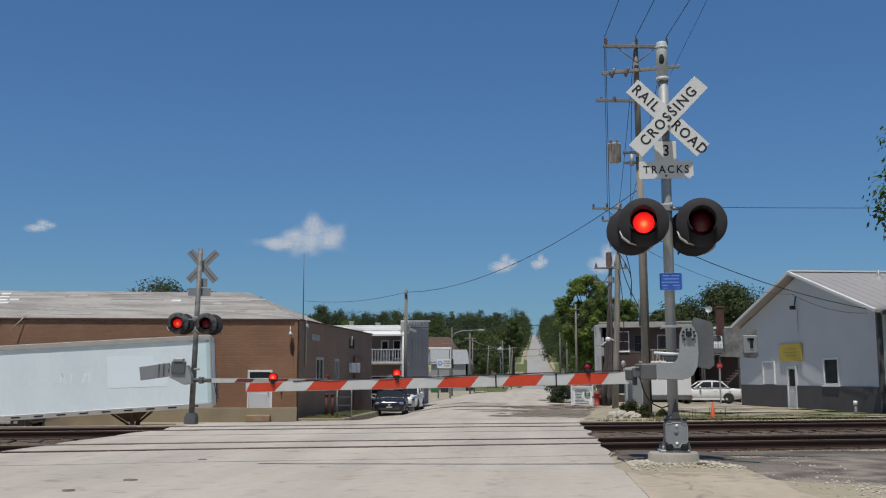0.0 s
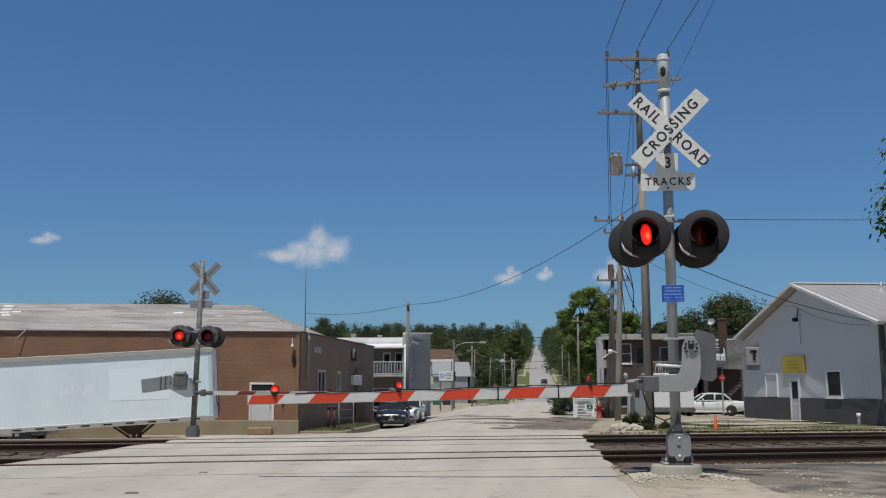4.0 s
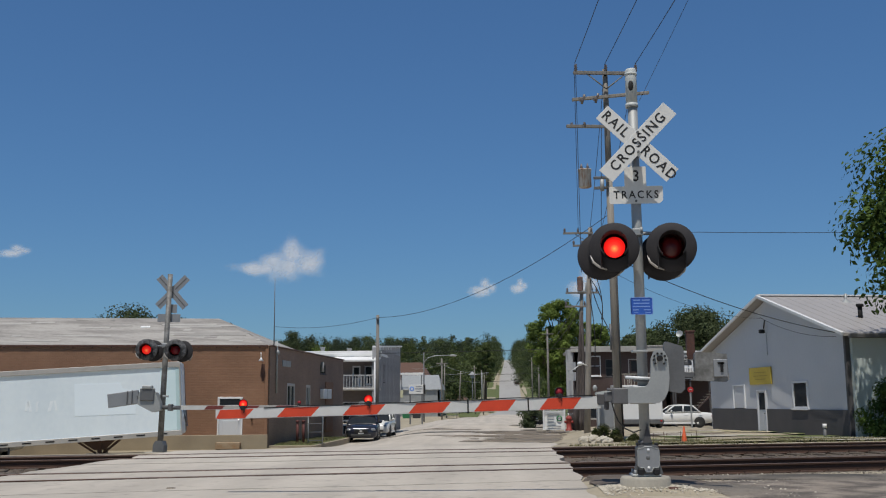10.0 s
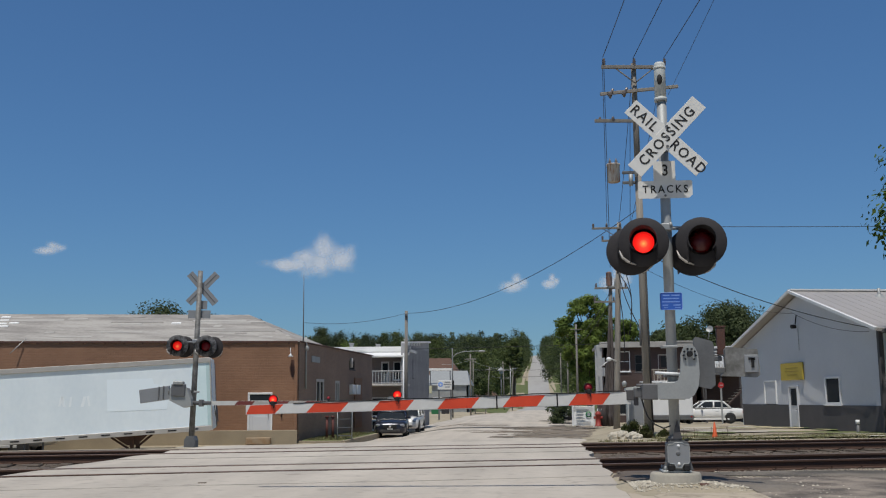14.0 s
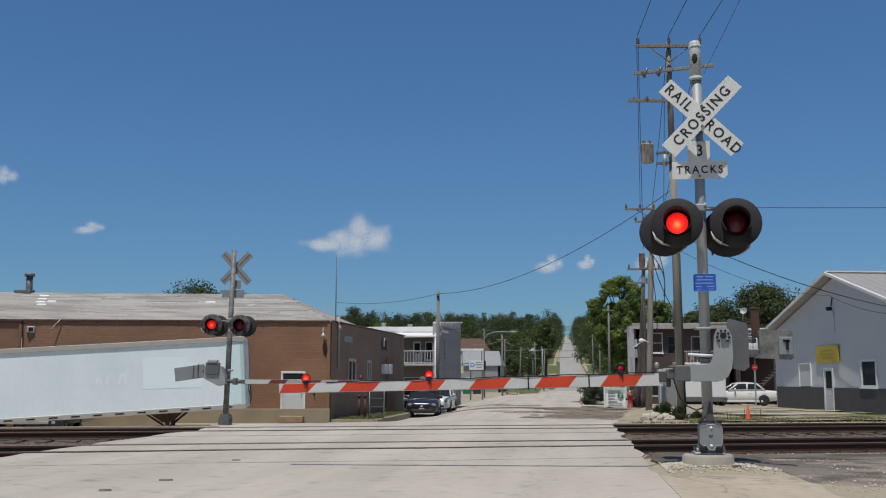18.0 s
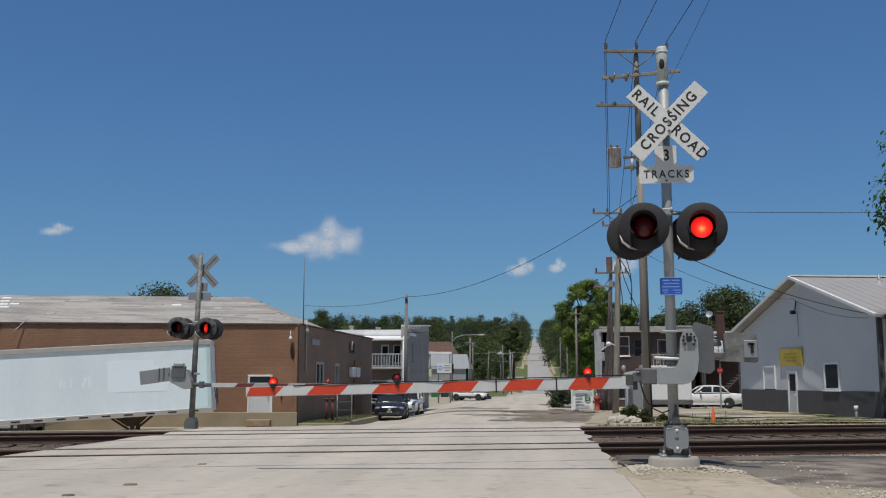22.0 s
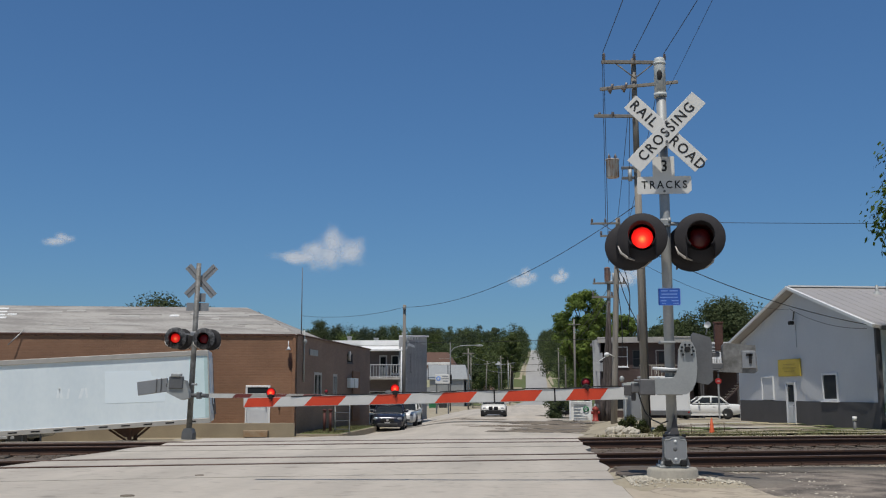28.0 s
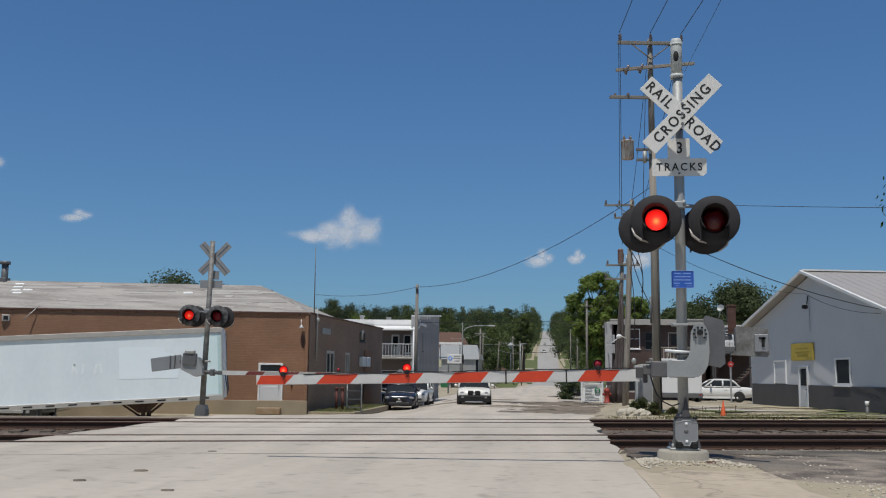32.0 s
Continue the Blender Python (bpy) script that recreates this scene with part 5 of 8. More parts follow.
part("vent_box", Solid().box((12.45, -0.12, 4.35), (0.34, 0.2, 0.3), 0.02), M_TRIM, annex, "", AM)
part("vent_opening", Solid().box((12.45, -0.225, 4.35), (0.2, 0.012, 0.18)), M_BLACK, annex, "", AM)

# grass bed with kerb in front of the side wall
bed = thing("raised_grass_bed", pose(-10.95, 46.3, -0.95), "raised grass bed with a concrete kerb beside the brick building", "planting bed")
part("kerb", Solid().box((0.95, -0.1, -0.03), (2.1, 0.2, 0.34), 0.02).box((2.0, 5.2, -0.03), (0.2, 10.5, 0.34), 0.02), M_CONCD, bed, "mossy concrete kerb")
part("turf", Solid().box((1.0, 5.1, -0.02), (1.9, 10.3, 0.36), 0.03), M_GRASS, bed, "mown grass")
s = Solid()
r_ = random.Random(11)
for _ in range(2600):
    x, y, a, h = r_.uniform(0.1, 1.85), r_.uniform(0, 10), r_.uniform(0, 6.3), r_.uniform(0.04, 0.12)
    dx, dy = math.cos(a) * 0.02, math.sin(a) * 0.02
    s.add([(x - dx, y - dy, 0.155), (x + dx, y + dy, 0.155), (x + dy * 1.5, y + dx, 0.155 + h)], [(0, 1, 2)])
g_ = part("grass_blades", s, M_BLADE, bed)
g_["kind"] = "stuff"
for k, x in enumerate((0.75, 1.05)):
    st = thing("standpipe", pose(-10.95 + x, 48.6, -0.8), "dark red painted standpipe", "pipe", "standpipes")
    part("pipe", Solid().tube([(0, 0, 0), (0, 0, 1.0)], 0.065, 10), M_DULLRED, st)
    part("cap", Solid().tube([(0, 0, 1.0), (0, 0, 1.1)], 0.10, 10), M_DULLRED, st)
rack = thing("metal_rack", pose(-9.2, 48.0, -0.8), "small grey metal wire rack on the grass", "rack")
for x in (-0.35, 0.35):
    part("post", Solid().tube([(x, 0, 0), (x, 0, 1.35)], 0.035, 6), M_GALV, rack)
for z in (0.15, 0.55, 0.95, 1.3):
    part("shelf", Solid().box((0, 0, z), (0.7, 0.3, 0.03)), M_GALVD, rack)

# two-storey building with balcony
balc = thing("balcony_building", pose(-8.85, 68.0, -1.0), "two-storey dark grey building with white balcony and white roof", "building")
wall("side_wall", 12.5, 5.9, 0.3, [(3.2, 3.8, 3.6, 4.9)], M_BOARD, balc, pose(0, 0, 0, 0, 0, 88.5), "dark grey boarded side wall")
batten_mesh = Solid().box((0, -0.012, 2.95), (0.025, 0.03, 5.85)).mesh("batten", M_BOARD)
for i in range(40):
    part("batten", batten_mesh, M_BOARD, balc, at=pose(0, 0, 0, 0, 0, 88.5) @ pose(0.15 + i * 0.31, 0, 0))
window(balc, pose(0, 0, 0, 0, 0, 88.5) @ pose(3.2, 0.05, 3.6), 0.6, 1.3, M_BLOCK)
wall("front_wall", 2.8, 5.0, 0.25, [(0.9, 1.45, 3.15, 4.7), (1.75, 2.3, 3.4, 4.7), (0.2, 1.4, 0.6, 2.2)], M_PORCHWALL, balc, pose(-2.8, 1.6, 0), "grey-brown recessed front behind the balcony")
door(balc, pose(-1.9, 1.62, 3.1), 0.55, 1.6, M_GALV, M_WHITE, 0.5)
window(balc, pose(-1.05, 1.64, 3.4), 0.55, 1.3, M_WHITE)
window(balc, pose(-2.6, 1.62, 0.9), 1.2, 1.3, M_WHITE, label="white framed ground floor window")
part("balcony_floor", Solid().box((-1.35, 0.8, 3.05), (2.9, 1.7, 0.14), 0.02), M_TRIM, balc)
rail = Solid().box((-1.35, 0.02, 4.0), (2.75, 0.07, 0.08), 0.01).box((-1.35, 0.02, 3.18), (2.75, 0.06, 0.06), 0.01)
railing = part("balcony_railing", rail, M_RAILING, balc, "white slatted balcony railing")
for i in range(14):
    part("slat", Solid().box((-2.66 + i * 0.2, 0.02, 3.58), (0.06, 0.03, 0.78)), M_RAILING, railing)
for x in (-2.7, -0.05):
    part("porch_post", Solid().box((x, 0.05, 2.5), (0.09, 0.09, 5.0), 0.01), M_RAILING, balc)
part("downpipe", Solid().tube([(-0.10, -0.14, 0.4), (-0.10, -0.14, 5.2)], 0.055, 8), M_WHITE, balc, "white downpipe")
rf = Solid()
rf.add([(-3.2, -0.2, 5.05), (0.1, -0.2, 5.05), (0.1, 1.6, 5.35), (-3.2, 1.6, 5.35), (-3.2, -0.2, 4.95), (0.1, -0.2, 4.95), (0.1, 1.6, 5.2), (-3.2, 1.6, 5.2)], [(0, 1, 2, 3), (4, 7, 6, 5), (0, 4, 5, 1), (1, 5, 6, 2), (2, 6, 7, 3), (3, 7, 4, 0)])
rf.box((-2.6, 7, 5.5), (5.5, 11, 0.2), 0.02)
rf.box((-2.6, 1.7, 5.55), (5.5, 0.3, 0.42), 0.02)
part("roof", rf, M_WHITEROOF, balc, "bright white coated roof")
part("roof_edge", Solid().box((-0.12, 6.3, 0.05), (0.45, 12.6, 0.12), 0.02), M_WHITEROOF, balc, "", pose(0.05, 0, 5.9, 3.2, 0, -1.5))
part("parapet", Solid().prism([(0, 5.86), (12.5, 5.86), (12.5, 6.58)], 0.28, pose(0, 0.15, 0)), M_BOARD, balc, "", pose(0, 0, 0, 0, 0, 88.5))
for x, y, h in ((-4.2, 2.4, 0.45), (-2.3, 2.6, 0.35), (-0.35, 3.2, 0.75)):
    part("chimney", Solid().box((x, y, 5.6 + h / 2), (0.26, 0.26, h), 0.02).box((x, y, 5.6 + h), (0.34, 0.34, 0.07), 0.01), M_RAILING, balc, "small white roof vent")
for i in range(7):
    part("roof_bracket", Solid().box((0.08, 0.6 + i * 1.6, 5.82 + 0.056 * (0.6 + i * 1.6)), (0.25, 0.35, 0.22), 0.02), M_WHITEROOF, balc)
part("satellite_dish", Solid().turned([(0.0001, 0.0), (0.16, 0.03), (0.26, 0.09)], 14, pose(-1.0, -0.1, 2.0, 70, 0, 30)), M_GALV, balc, "small grey dish")

# grey house, sign, brown roof further up the street
house = thing("grey_house", pose(-14.9, 140, -0.9), "small pale grey gabled house with white roof edge", "house")
wall("front_wall", 5.6, 3.9, 0.25, [(0.6, 2.0, 0.3, 2.2), (3.0, 5.0, 0.7, 2.2)], M_GALV, house, pose(0, 0, 0), "pale grey boarded front")
wall("side_wall", 9, 3.9, 0.25, [], M_BOARD, house, pose(5.6, 0, 0, 0, 0, 90))
part("gable_roof", Solid().add([(-0.2, -0.3, 3.85), (5.9, -0.3, 3.85), (5.2, 4.5, 6.0), (-0.2, 4.5, 6.0), (5.9, 9.3, 3.85), (-0.2, 9.3, 3.85)], [(0, 1, 2, 3), (3, 2, 4, 5), (1, 4, 2), (0, 3, 5)]), M_GALV, house, "grey sloping roof")
part("roof_sign", Solid().box((1.7, -0.45, 6.05), (3.5, 0.2, 0.32), 0.02), M_WHITEROOF, house, "long white board above the eave")
for x in (0.3, 3.1):
    part("board_post", Solid().box((x, -0.4, 4.9), (0.12, 0.1, 2.2)), M_GALVD, house)
window(house, pose(3.0, 0.05, 0.7), 2.0, 1.5, M_WHITE)
door(house, pose(0.6, 0.05, 0.3), 1.4, 1.9, M_BLOCK, M_WHITE)
brownh = thing("brown_roofed_house", pose(-20.0, 162, 0.2), "house with brown shingle roof behind the grey house", "house")
wall("front_wall", 7.4, 5.0, 0.25, [(2, 3.2, 1, 2.4)], M_BOARD, brownh, pose(0, 0, -0.8), z0=-1.5)
part("roof", Solid().add([(-0.5, -0.4, 4.3), (8.2, -0.4, 4.3), (6.0, 4, 7.6), (1.0, 4, 7.6), (8.2, 8.4, 4.3), (-0.5, 8.4, 4.3)], [(0, 1, 2, 3), (3, 2, 4, 5), (1, 4, 2), (0, 3, 5)]), M_BROWNROOF, brownh, "brown shingle roof")
window(brownh, pose(2, 0.05, 0.2), 1.2, 1.4, M_WHITE)
redh = thing("low_red_roofed_house", pose(-14.6, 172, -0.35), "low house with red-brown roof and white window", "house")
wall("front_wall", 8, 2.2, 0.25, [(1, 2.4, 0.8, 1.8)], M_BROWN, redh, pose(0, 0, -0.6), z0=-1.5)
part("roof", Solid().add([(-0.6, -0.5, 1.5), (8.6, -0.5, 1.5), (6.6, 4, 3.2), (1.4, 4, 3.2), (8.6, 8.5, 1.5), (-0.6, 8.5, 1.5)], [(0, 1, 2, 3), (3, 2, 4, 5), (1, 4, 2), (0, 3, 5)]), M_BROWNROOF, redh, "red-brown shingle roof")
part("bay_window", Solid().box((0.6, -0.6, 2.4), (2.0, 0.3, 0.9), 0.02), M_WHITE, redh, "white framed dormer")
sg = thing("business_sign", pose(-9.0, 100.0, -1.0), "white and blue street sign board on grey posts", "sign")
for x in (-0.6, 0.6):
    part("post", Solid().box((x, 0, 1.5), (0.14, 0.14, 3.0), 0.01), M_GALVD, sg)
brd = part("board", Solid().box((0, 0, 3.45), (1.45, 0.2, 0.92), 0.02), M_SIGNW, sg, "white board with blue emblem and unreadable lines")
part("emblem", Solid().turned([(0.10, 0), (0.24, 0), (0.26, -0.01)], 16, pose(-0.42, -0.105, 3.5, 90)), M_BLUETXT, brd)
for z, w in ((3.72, 0.6), (3.5, 0.75), (3.25, 0.5)):
    part("text_bar", Solid().box((0.27, -0.106, z), (w, 0.012, 0.09)), M_ALU, brd)
part("side_board", Solid().box((0.83, 0.05, 3.45), (0.2, 0.2, 0.92), 0.02), M_BLACK, sg)
part("yellow_board", Solid().box((-1.7, 0.4, 3.0), (0.7, 0.1, 0.75), 0.02).box((-1.7, 0.4, 1.35), (0.1, 0.1, 2.4)), M_PALEYELLOW, sg, "small pale yellow board")

# gabled metal building
GX, GY, GT = 13.6, 40.3, 100.3                       # near corner, heading of the gable wall
gab = thing("metal_gabled_building", pose(GX, GY, -0.55), "grey-blue metal building with gabled roof and dark block base", "building")
GM = pose(0, 0, 0, 0, 0, GT) @ pose(0, 0, 0)
GL = 14.3                                              # the wall runs from the near corner away; seen from the street its front is the left side
GW = pose(0, 0, 0, 0, 0, GT) @ pose(GL, 0, 0, 0, 0, 180)   # local x from the far end to the near corner, front towards the street
gw = Solid()
base_h, eave, apex = 1.27, 4.22, 6.36


def gable_z(x):
    return eave + (apex - eave) * (1 - abs(x - GL / 2) / (GL / 2))


opens = {"window": (9.35, 10.75, 1.3, 2.5), "door": (5.75, 6.7, 0.05, 2.15), "shutter": (2.85, 4.25, 1.3, 2.42)}
xs = sorted({0.0, GL, GL / 2, *[q for o in opens.values() for q in o[:2]]})
for a, b in zip(xs, xs[1:]):
    cx = (a + b) / 2
    cut = [o for o in opens.values() if o[0] < cx < o[1]]
    runs = [(base_h, None)]
    if cut:
        o = cut[0]
        runs = ([(base_h, o[2])] if o[2] > base_h + 0.06 else []) + [(o[3], None)]
    for z0, z1 in runs:
        za, zb = (z1, z1) if z1 else (gable_z(a), gable_z(b))
        gw.add([(a, 0, z0), (b, 0, z0), (b, 0, zb), (a, 0, za), (a, 0.2, z0), (b, 0.2, z0), (b, 0.2, zb), (a, 0.2, za)], [(0, 1, 2, 3), (4, 7, 6, 5), (0, 4, 5, 1), (1, 5, 6, 2), (2, 6, 7, 3), (3, 7, 4, 0)])
gwall = part("gable_wall", gw.weld(), M_SIDING, gab, "grey-blue ribbed metal gable wall", GW)
for i in range(int(GL / 0.23)):
    x = 0.1 + i * 0.23
    lo = base_h
    for o in opens.values():
        if o[0] - 0.03 < x < o[1] + 0.03:
            lo = o[3] + 0.05
    part("rib", Solid().box((x, -0.002, (lo + gable_z(x)) / 2), (0.04, 0.003, gable_z(x) - lo - 0.02)), M_SIDING, gwall)
wall("block_base", GL, base_h, 0.28, [(5.75, 6.7, 0.05, base_h)], M_BLOCK, gab, GW @ pose(0, -0.06, 0), "dark painted block base", -0.6)
door(gab, GW @ pose(5.75, -0.05, 0.05), 0.95, 2.1, M_SIDING, M_SIDING, 0.42, "pale grey door with a small pane")
window(gab, GW @ pose(9.35, -0.02, 1.3), 1.4, 1.2, M_WHITE, cross=False, fw=0.09, label="dark window in a white frame")
sh = part("shuttered_window", Solid().box((3.55, 0.0, 1.86), (1.4, 0.05, 1.12), 0.01), M_SIDING, gab, "boarded window with white trim", GW)
part("shutter_trim", Solid().box((2.88, -0.03, 1.86), (0.07, 0.08, 1.12)).box((4.22, -0.03, 1.86), (0.07, 0.08, 1.12)).box((3.55, -0.03, 2.42), (1.4, 0.08, 0.07)), M_WHITE, sh)
ys = part("yellow_sign", Solid().prism([(5.0, 2.42), (7.35, 2.42), (7.35, 3.22), (5.0, 3.22)], 0.06, pose(0, -0.06, 0)), M_YELLOW, gab, "faded yellow sign with unreadable lines", GW)
for z, w in ((2.98, 1.3), (2.82, 1.5), (2.66, 1.1)):
    part("text_bar", Solid().box((6.25, -0.095, z), (w, 0.006, 0.035)), M_SIGNTXT, ys)
part("floodlight", Solid().box((6.95, -0.22, 4.88), (0.2, 0.24, 0.18), 0.03).tube([(6.95, -0.05, 5.4), (6.95, -0.12, 5.0)], 0.03, 6), M_BLACK, gab, "small black flood lamp", GW)
part("lamp_wire", Solid().tube([(7.0, -0.03, 4.8), (7.02, -0.03, 3.75)], 0.012, 5), M_ALU, gab, "", GW)
part("corner_post", Solid().box((GL - 0.02, -0.08, 1.9), (0.16, 0.20, 4.7), 0.02), M_BLOCK, gab, "dark grey corner downpipe", GW)
part("vent_post", Solid().tube([(13.3, -0.7, -0.3), (13.3, -0.7, 0.55)], 0.07, 8), M_GALVD, gab, "short vent pipe by the wall", GW)
part("vent_cap", Solid().tube([(13.3, -0.7, 0.55), (13.3, -0.7, 0.72)], 0.085, 8), M_WHITE, gab, "", GW)
# roof: two slopes with overhang, running back from the gable wall
OV, LEN = 0.42, 17.0
rise = (apex - eave) / (GL / 2)
roofm = Solid()
for sgn in (-1, 1):
    x0, x1 = GL / 2, GL / 2 + sgn * (GL / 2 + OV)
    z0, z1 = apex + 0.06, eave + 0.06 - rise * OV
    roofm.add([(x0, -OV, z0), (x1, -OV, z1), (x1, LEN, z1), (x0, LEN, z0), (x0, -OV, z0 + 0.12), (x1, -OV, z1 + 0.12), (x1, LEN, z1 + 0.12), (x0, LEN, z0 + 0.12)], [(0, 3, 2, 1), (4, 5, 6, 7), (0, 1, 5, 4), (1, 2, 6, 5), (2, 3, 7, 6), (3, 0, 4, 7)])
rp = part("roof", roofm, M_STEELROOF, gab, "pale grey ribbed steel roof", GW)
for i in range(36):
    y = -OV + 0.25 + i * 0.48
    for sgn in (-1, 1):
        part("roof_rib", Solid().tube([(GL / 2, y, apex + 0.185), (GL / 2 + sgn * (GL / 2 + OV), y, eave + 0.185 - rise * OV)], 0.006, 4, False), M_STEELROOF, rp)
bg = Solid()
for sgn in (-1, 1):
    bg.tube([(GL / 2, -OV - 0.02, apex + 0.14), (GL / 2 + sgn * (GL / 2 + OV), -OV - 0.02, eave + 0.14 - rise * OV)], 0.085, 4, True, smooth=False)
bg.box((GL / 2, LEN / 2 - OV / 2, apex + 0.21), (0.4, LEN + OV, 0.07))
part("white_trim", bg, M_WHITE, gab, "white ridge cap and barge boards", GW)
part("eave_gutter", Solid().box((GL + OV, LEN / 2, eave - rise * OV + 0.06), (0.14, LEN + OV, 0.16), 0.02), M_GALVD, gab, "dark eave gutter", GW)
part("side_post", Solid().tube([(GL + 0.12, 1.7, 1.2), (GL + 0.12, 1.7, eave - 0.2)], 0.07, 8), M_BLOCK, gab, "dark pipe on the side wall", GW)
part("plumbing_vent", Solid().tube([(GL / 2 + 1.3, 3.25, apex - 0.5), (GL / 2 + 1.3, 3.25, apex + 0.16)], 0.07, 8).turned([(0.30, apex - 0.30), (0.10, apex - 0.12), (0.07, apex - 0.1)], 12, pose(GL / 2 + 1.3, 3.25, 0)), M_GALV, gab, "pale vent pipe in the roof", GW)
part("roof_flue", Solid().tube([(GL - 2.4, 1.95, eave + 0.7), (GL - 2.4, 1.95, eave + 1.36)], 0.10, 8).tube([(GL - 2.4, 1.95, eave + 1.36), (GL - 2.4, 1.95, eave + 1.48)], 0.16, 8), M_BLACK, gab, "black roof flue", GW)
wall("long_wall", LEN, eave, 0.2, [], M_SIDEWALL, gab, GW @ pose(GL, 0.02, 0, 0, 0, 90) @ pose(0, -0.2, 0), "pale green metal side wall", -0.6)
wall("back_wall", GL, eave, 0.2, [], M_SIDING, gab, GW @ pose(0, LEN - 0.3, 0), z0=-0.6)
wall("north_wall", LEN, eave, 0.2, [], M_SIDING, gab, GW @ pose(0, 0, 0, 0, 0, 90), z0=-0.6)

# brown two-storey house with porch and stairs
bh = thing("brown_house", pose(5.15, 75.0, -0.75), "dark brown two-storey house with porch, flat pale roof and outside stairs", "house")
wall("front_wall", 7.0, 5.6, 0.3, [(2.3, 3.4, 3.7, 5.0), (4.0, 5.2, 3.2, 5.0), (0.7, 1.9, 0.6, 2.2), (4.3, 6.3, 0.4, 2.4)], M_BROWN, bh, pose(0, 0, 0), "dark brown boarded front")
window(bh, pose(0.95, 0.02, 3.75), 1.0, 1.5, M_WHITE, pane_mat=M_CURTAIN, label="white framed upstairs window")
window(bh, pose(2.3, 0.08, 3.7), 1.1, 1.3, M_BLOCK)
window(bh, pose(0.7, 0.08, 0.6), 1.2, 1.6, M_TRIM)
door(bh, pose(4.0, 0.1, 3.2), 1.2, 1.8, M_BROWN, M_TRIM, 0.5)
# Black panel stands for the shade inside the porch.
part("porch_shade", Solid().box((5.3, 0.6, 1.4), (2.0, 0.05, 2.0)), M_BLACK, bh)
wall("side_wall", 9, 5.6, 0.3, [], M_BROWN, bh, pose(7.0, 0, 0, 0, 0, 90))
wall("far_side_wall", 9, 5.6, 0.3, [], M_REDBRICK, bh, pose(0, 9, 0, 0, 0, -90), "sooty brick side wall")
part("roof", Solid().box((3.5, 4.3, 5.80), (7.6, 9.6, 0.22), 0.03), M_ROOFSH, bh, "flat pale grey roof with white edge")
part("fascia", Solid().box((3.3, -0.58, 5.72), (7.2, 0.08, 0.42), 0.02).box((6.2, -0.64, 5.92), (1.9, 0.06, 0.10), 0.01), M_ROOFPATCH, bh, "thick pale worn roof edge")
part("white_end_wall", Solid().box((-0.40, -0.35, 3.9), (0.5, 0.3, 3.6), 0.02), M_RAILING, bh, "dull white end wall with faded notices")
pf = part("porch_floor", Solid().box((4.9, -0.9, 2.95), (4.6, 1.8, 0.16), 0.02), M_WHITE, bh, "white edged upper porch floor")
for i in range(19):
    part("baluster", Solid().box((2.75 + i * 0.24, -1.72, 3.4), (0.05, 0.05, 0.8)), M_CONC, pf)
part("porch_rail", Solid().box((4.9, -1.72, 3.83), (4.6, 0.08, 0.07), 0.01), M_CONC, pf)
for x in (2.75, 5.0, 7.1):
    part("porch_post", Solid().box((x, -1.7, 2.8), (0.12, 0.12, 5.6), 0.01), M_BLOCK, bh)
stairs = part("outside_stairs", Solid().box((0, 0, 0), (0.10, 0.25, 3.6), 0.01, pose(9.45, -1.4, 2.05, 0, 46, 0)).box((0, 0, 0), (0.10, 0.25, 3.6), 0.01, pose(9.45, -0.4, 2.05, 0, 46, 0)), M_BROWN, bh, "dark wooden outside staircase")
for i in range(13):
    part("stair_tread", Solid().box((8.15 + i * 0.215, -0.9, 0.95 + i * 0.20), (0.26, 1.0, 0.05)), M_WOODL, stairs)
part("rear_annex", Solid().box((9.6, 6.2, 1.9), (5.2, 7.4, 3.8), 0.03), M_BROWN, bh, "dark brown rear annex")
up_ = part("annex_upper_wall", Solid().box((9.6, 6.4, 4.75), (5.2, 7.0, 1.9), 0.03), M_BOARD, bh, "grey boarded upper storey with white gutter")
for z, d, w in ((5.62, 0.16, 5.6), (5.30, 0.05, 5.3), (5.05, 0.05, 5.3)):
    part("clapboard", Solid().box((9.6, 2.80, z), (w, 0.16, d), 0.01), M_WHITE, up_)
part("window_band", Solid().box((8.9, 2.86, 4.75), (2.2, 0.05, 0.45)), M_GLASS, up_)
deck = part("upper_deck", Solid().box((8.7, 1.6, 3.45), (3.2, 2.4, 0.12), 0.01), M_BROWN, bh, "dark timber deck behind the house")
part("deck_rail", Solid().box((8.7, 0.42, 4.32), (3.2, 0.06, 0.07), 0.01), M_WHITE, deck)
for i in range(9):
    part("deck_baluster", Solid().box((7.2 + i * 0.38, 0.42, 3.9), (0.05, 0.04, 0.8)), M_RAILING, deck)
part("deck_beam", Solid().box((8.8, 0.4, 3.58), (3.4, 0.14, 0.16), 0.01), M_ALU, deck)
for x, z, w, h in ((7.55, 4.55, 0.5, 0.5), (8.35, 4.40, 0.35, 0.42), (8.75, 4.62, 0.3, 0.6), (9.3, 4.42, 0.45, 0.36)):
    part("stored_goods", Solid().box((x, 0.9, z - 0.3), (w, 0.5, h + 0.5), 0.05), M_GALV if w > 0.4 else M_WHITE, deck)
for x in (7.3, 8.6, 10.0):
    part("deck_post", Solid().box((x, 0.5, 1.7), (0.12, 0.12, 3.5)), M_BLOCK, deck)
part("chimney", Solid().box((9.15, 2.9, 6.15), (0.62, 0.5, 2.2), 0.02).box((9.15, 2.9, 7.2), (0.74, 0.6, 0.12), 0.02), M_REDBRICK, bh, "red brick chimney")
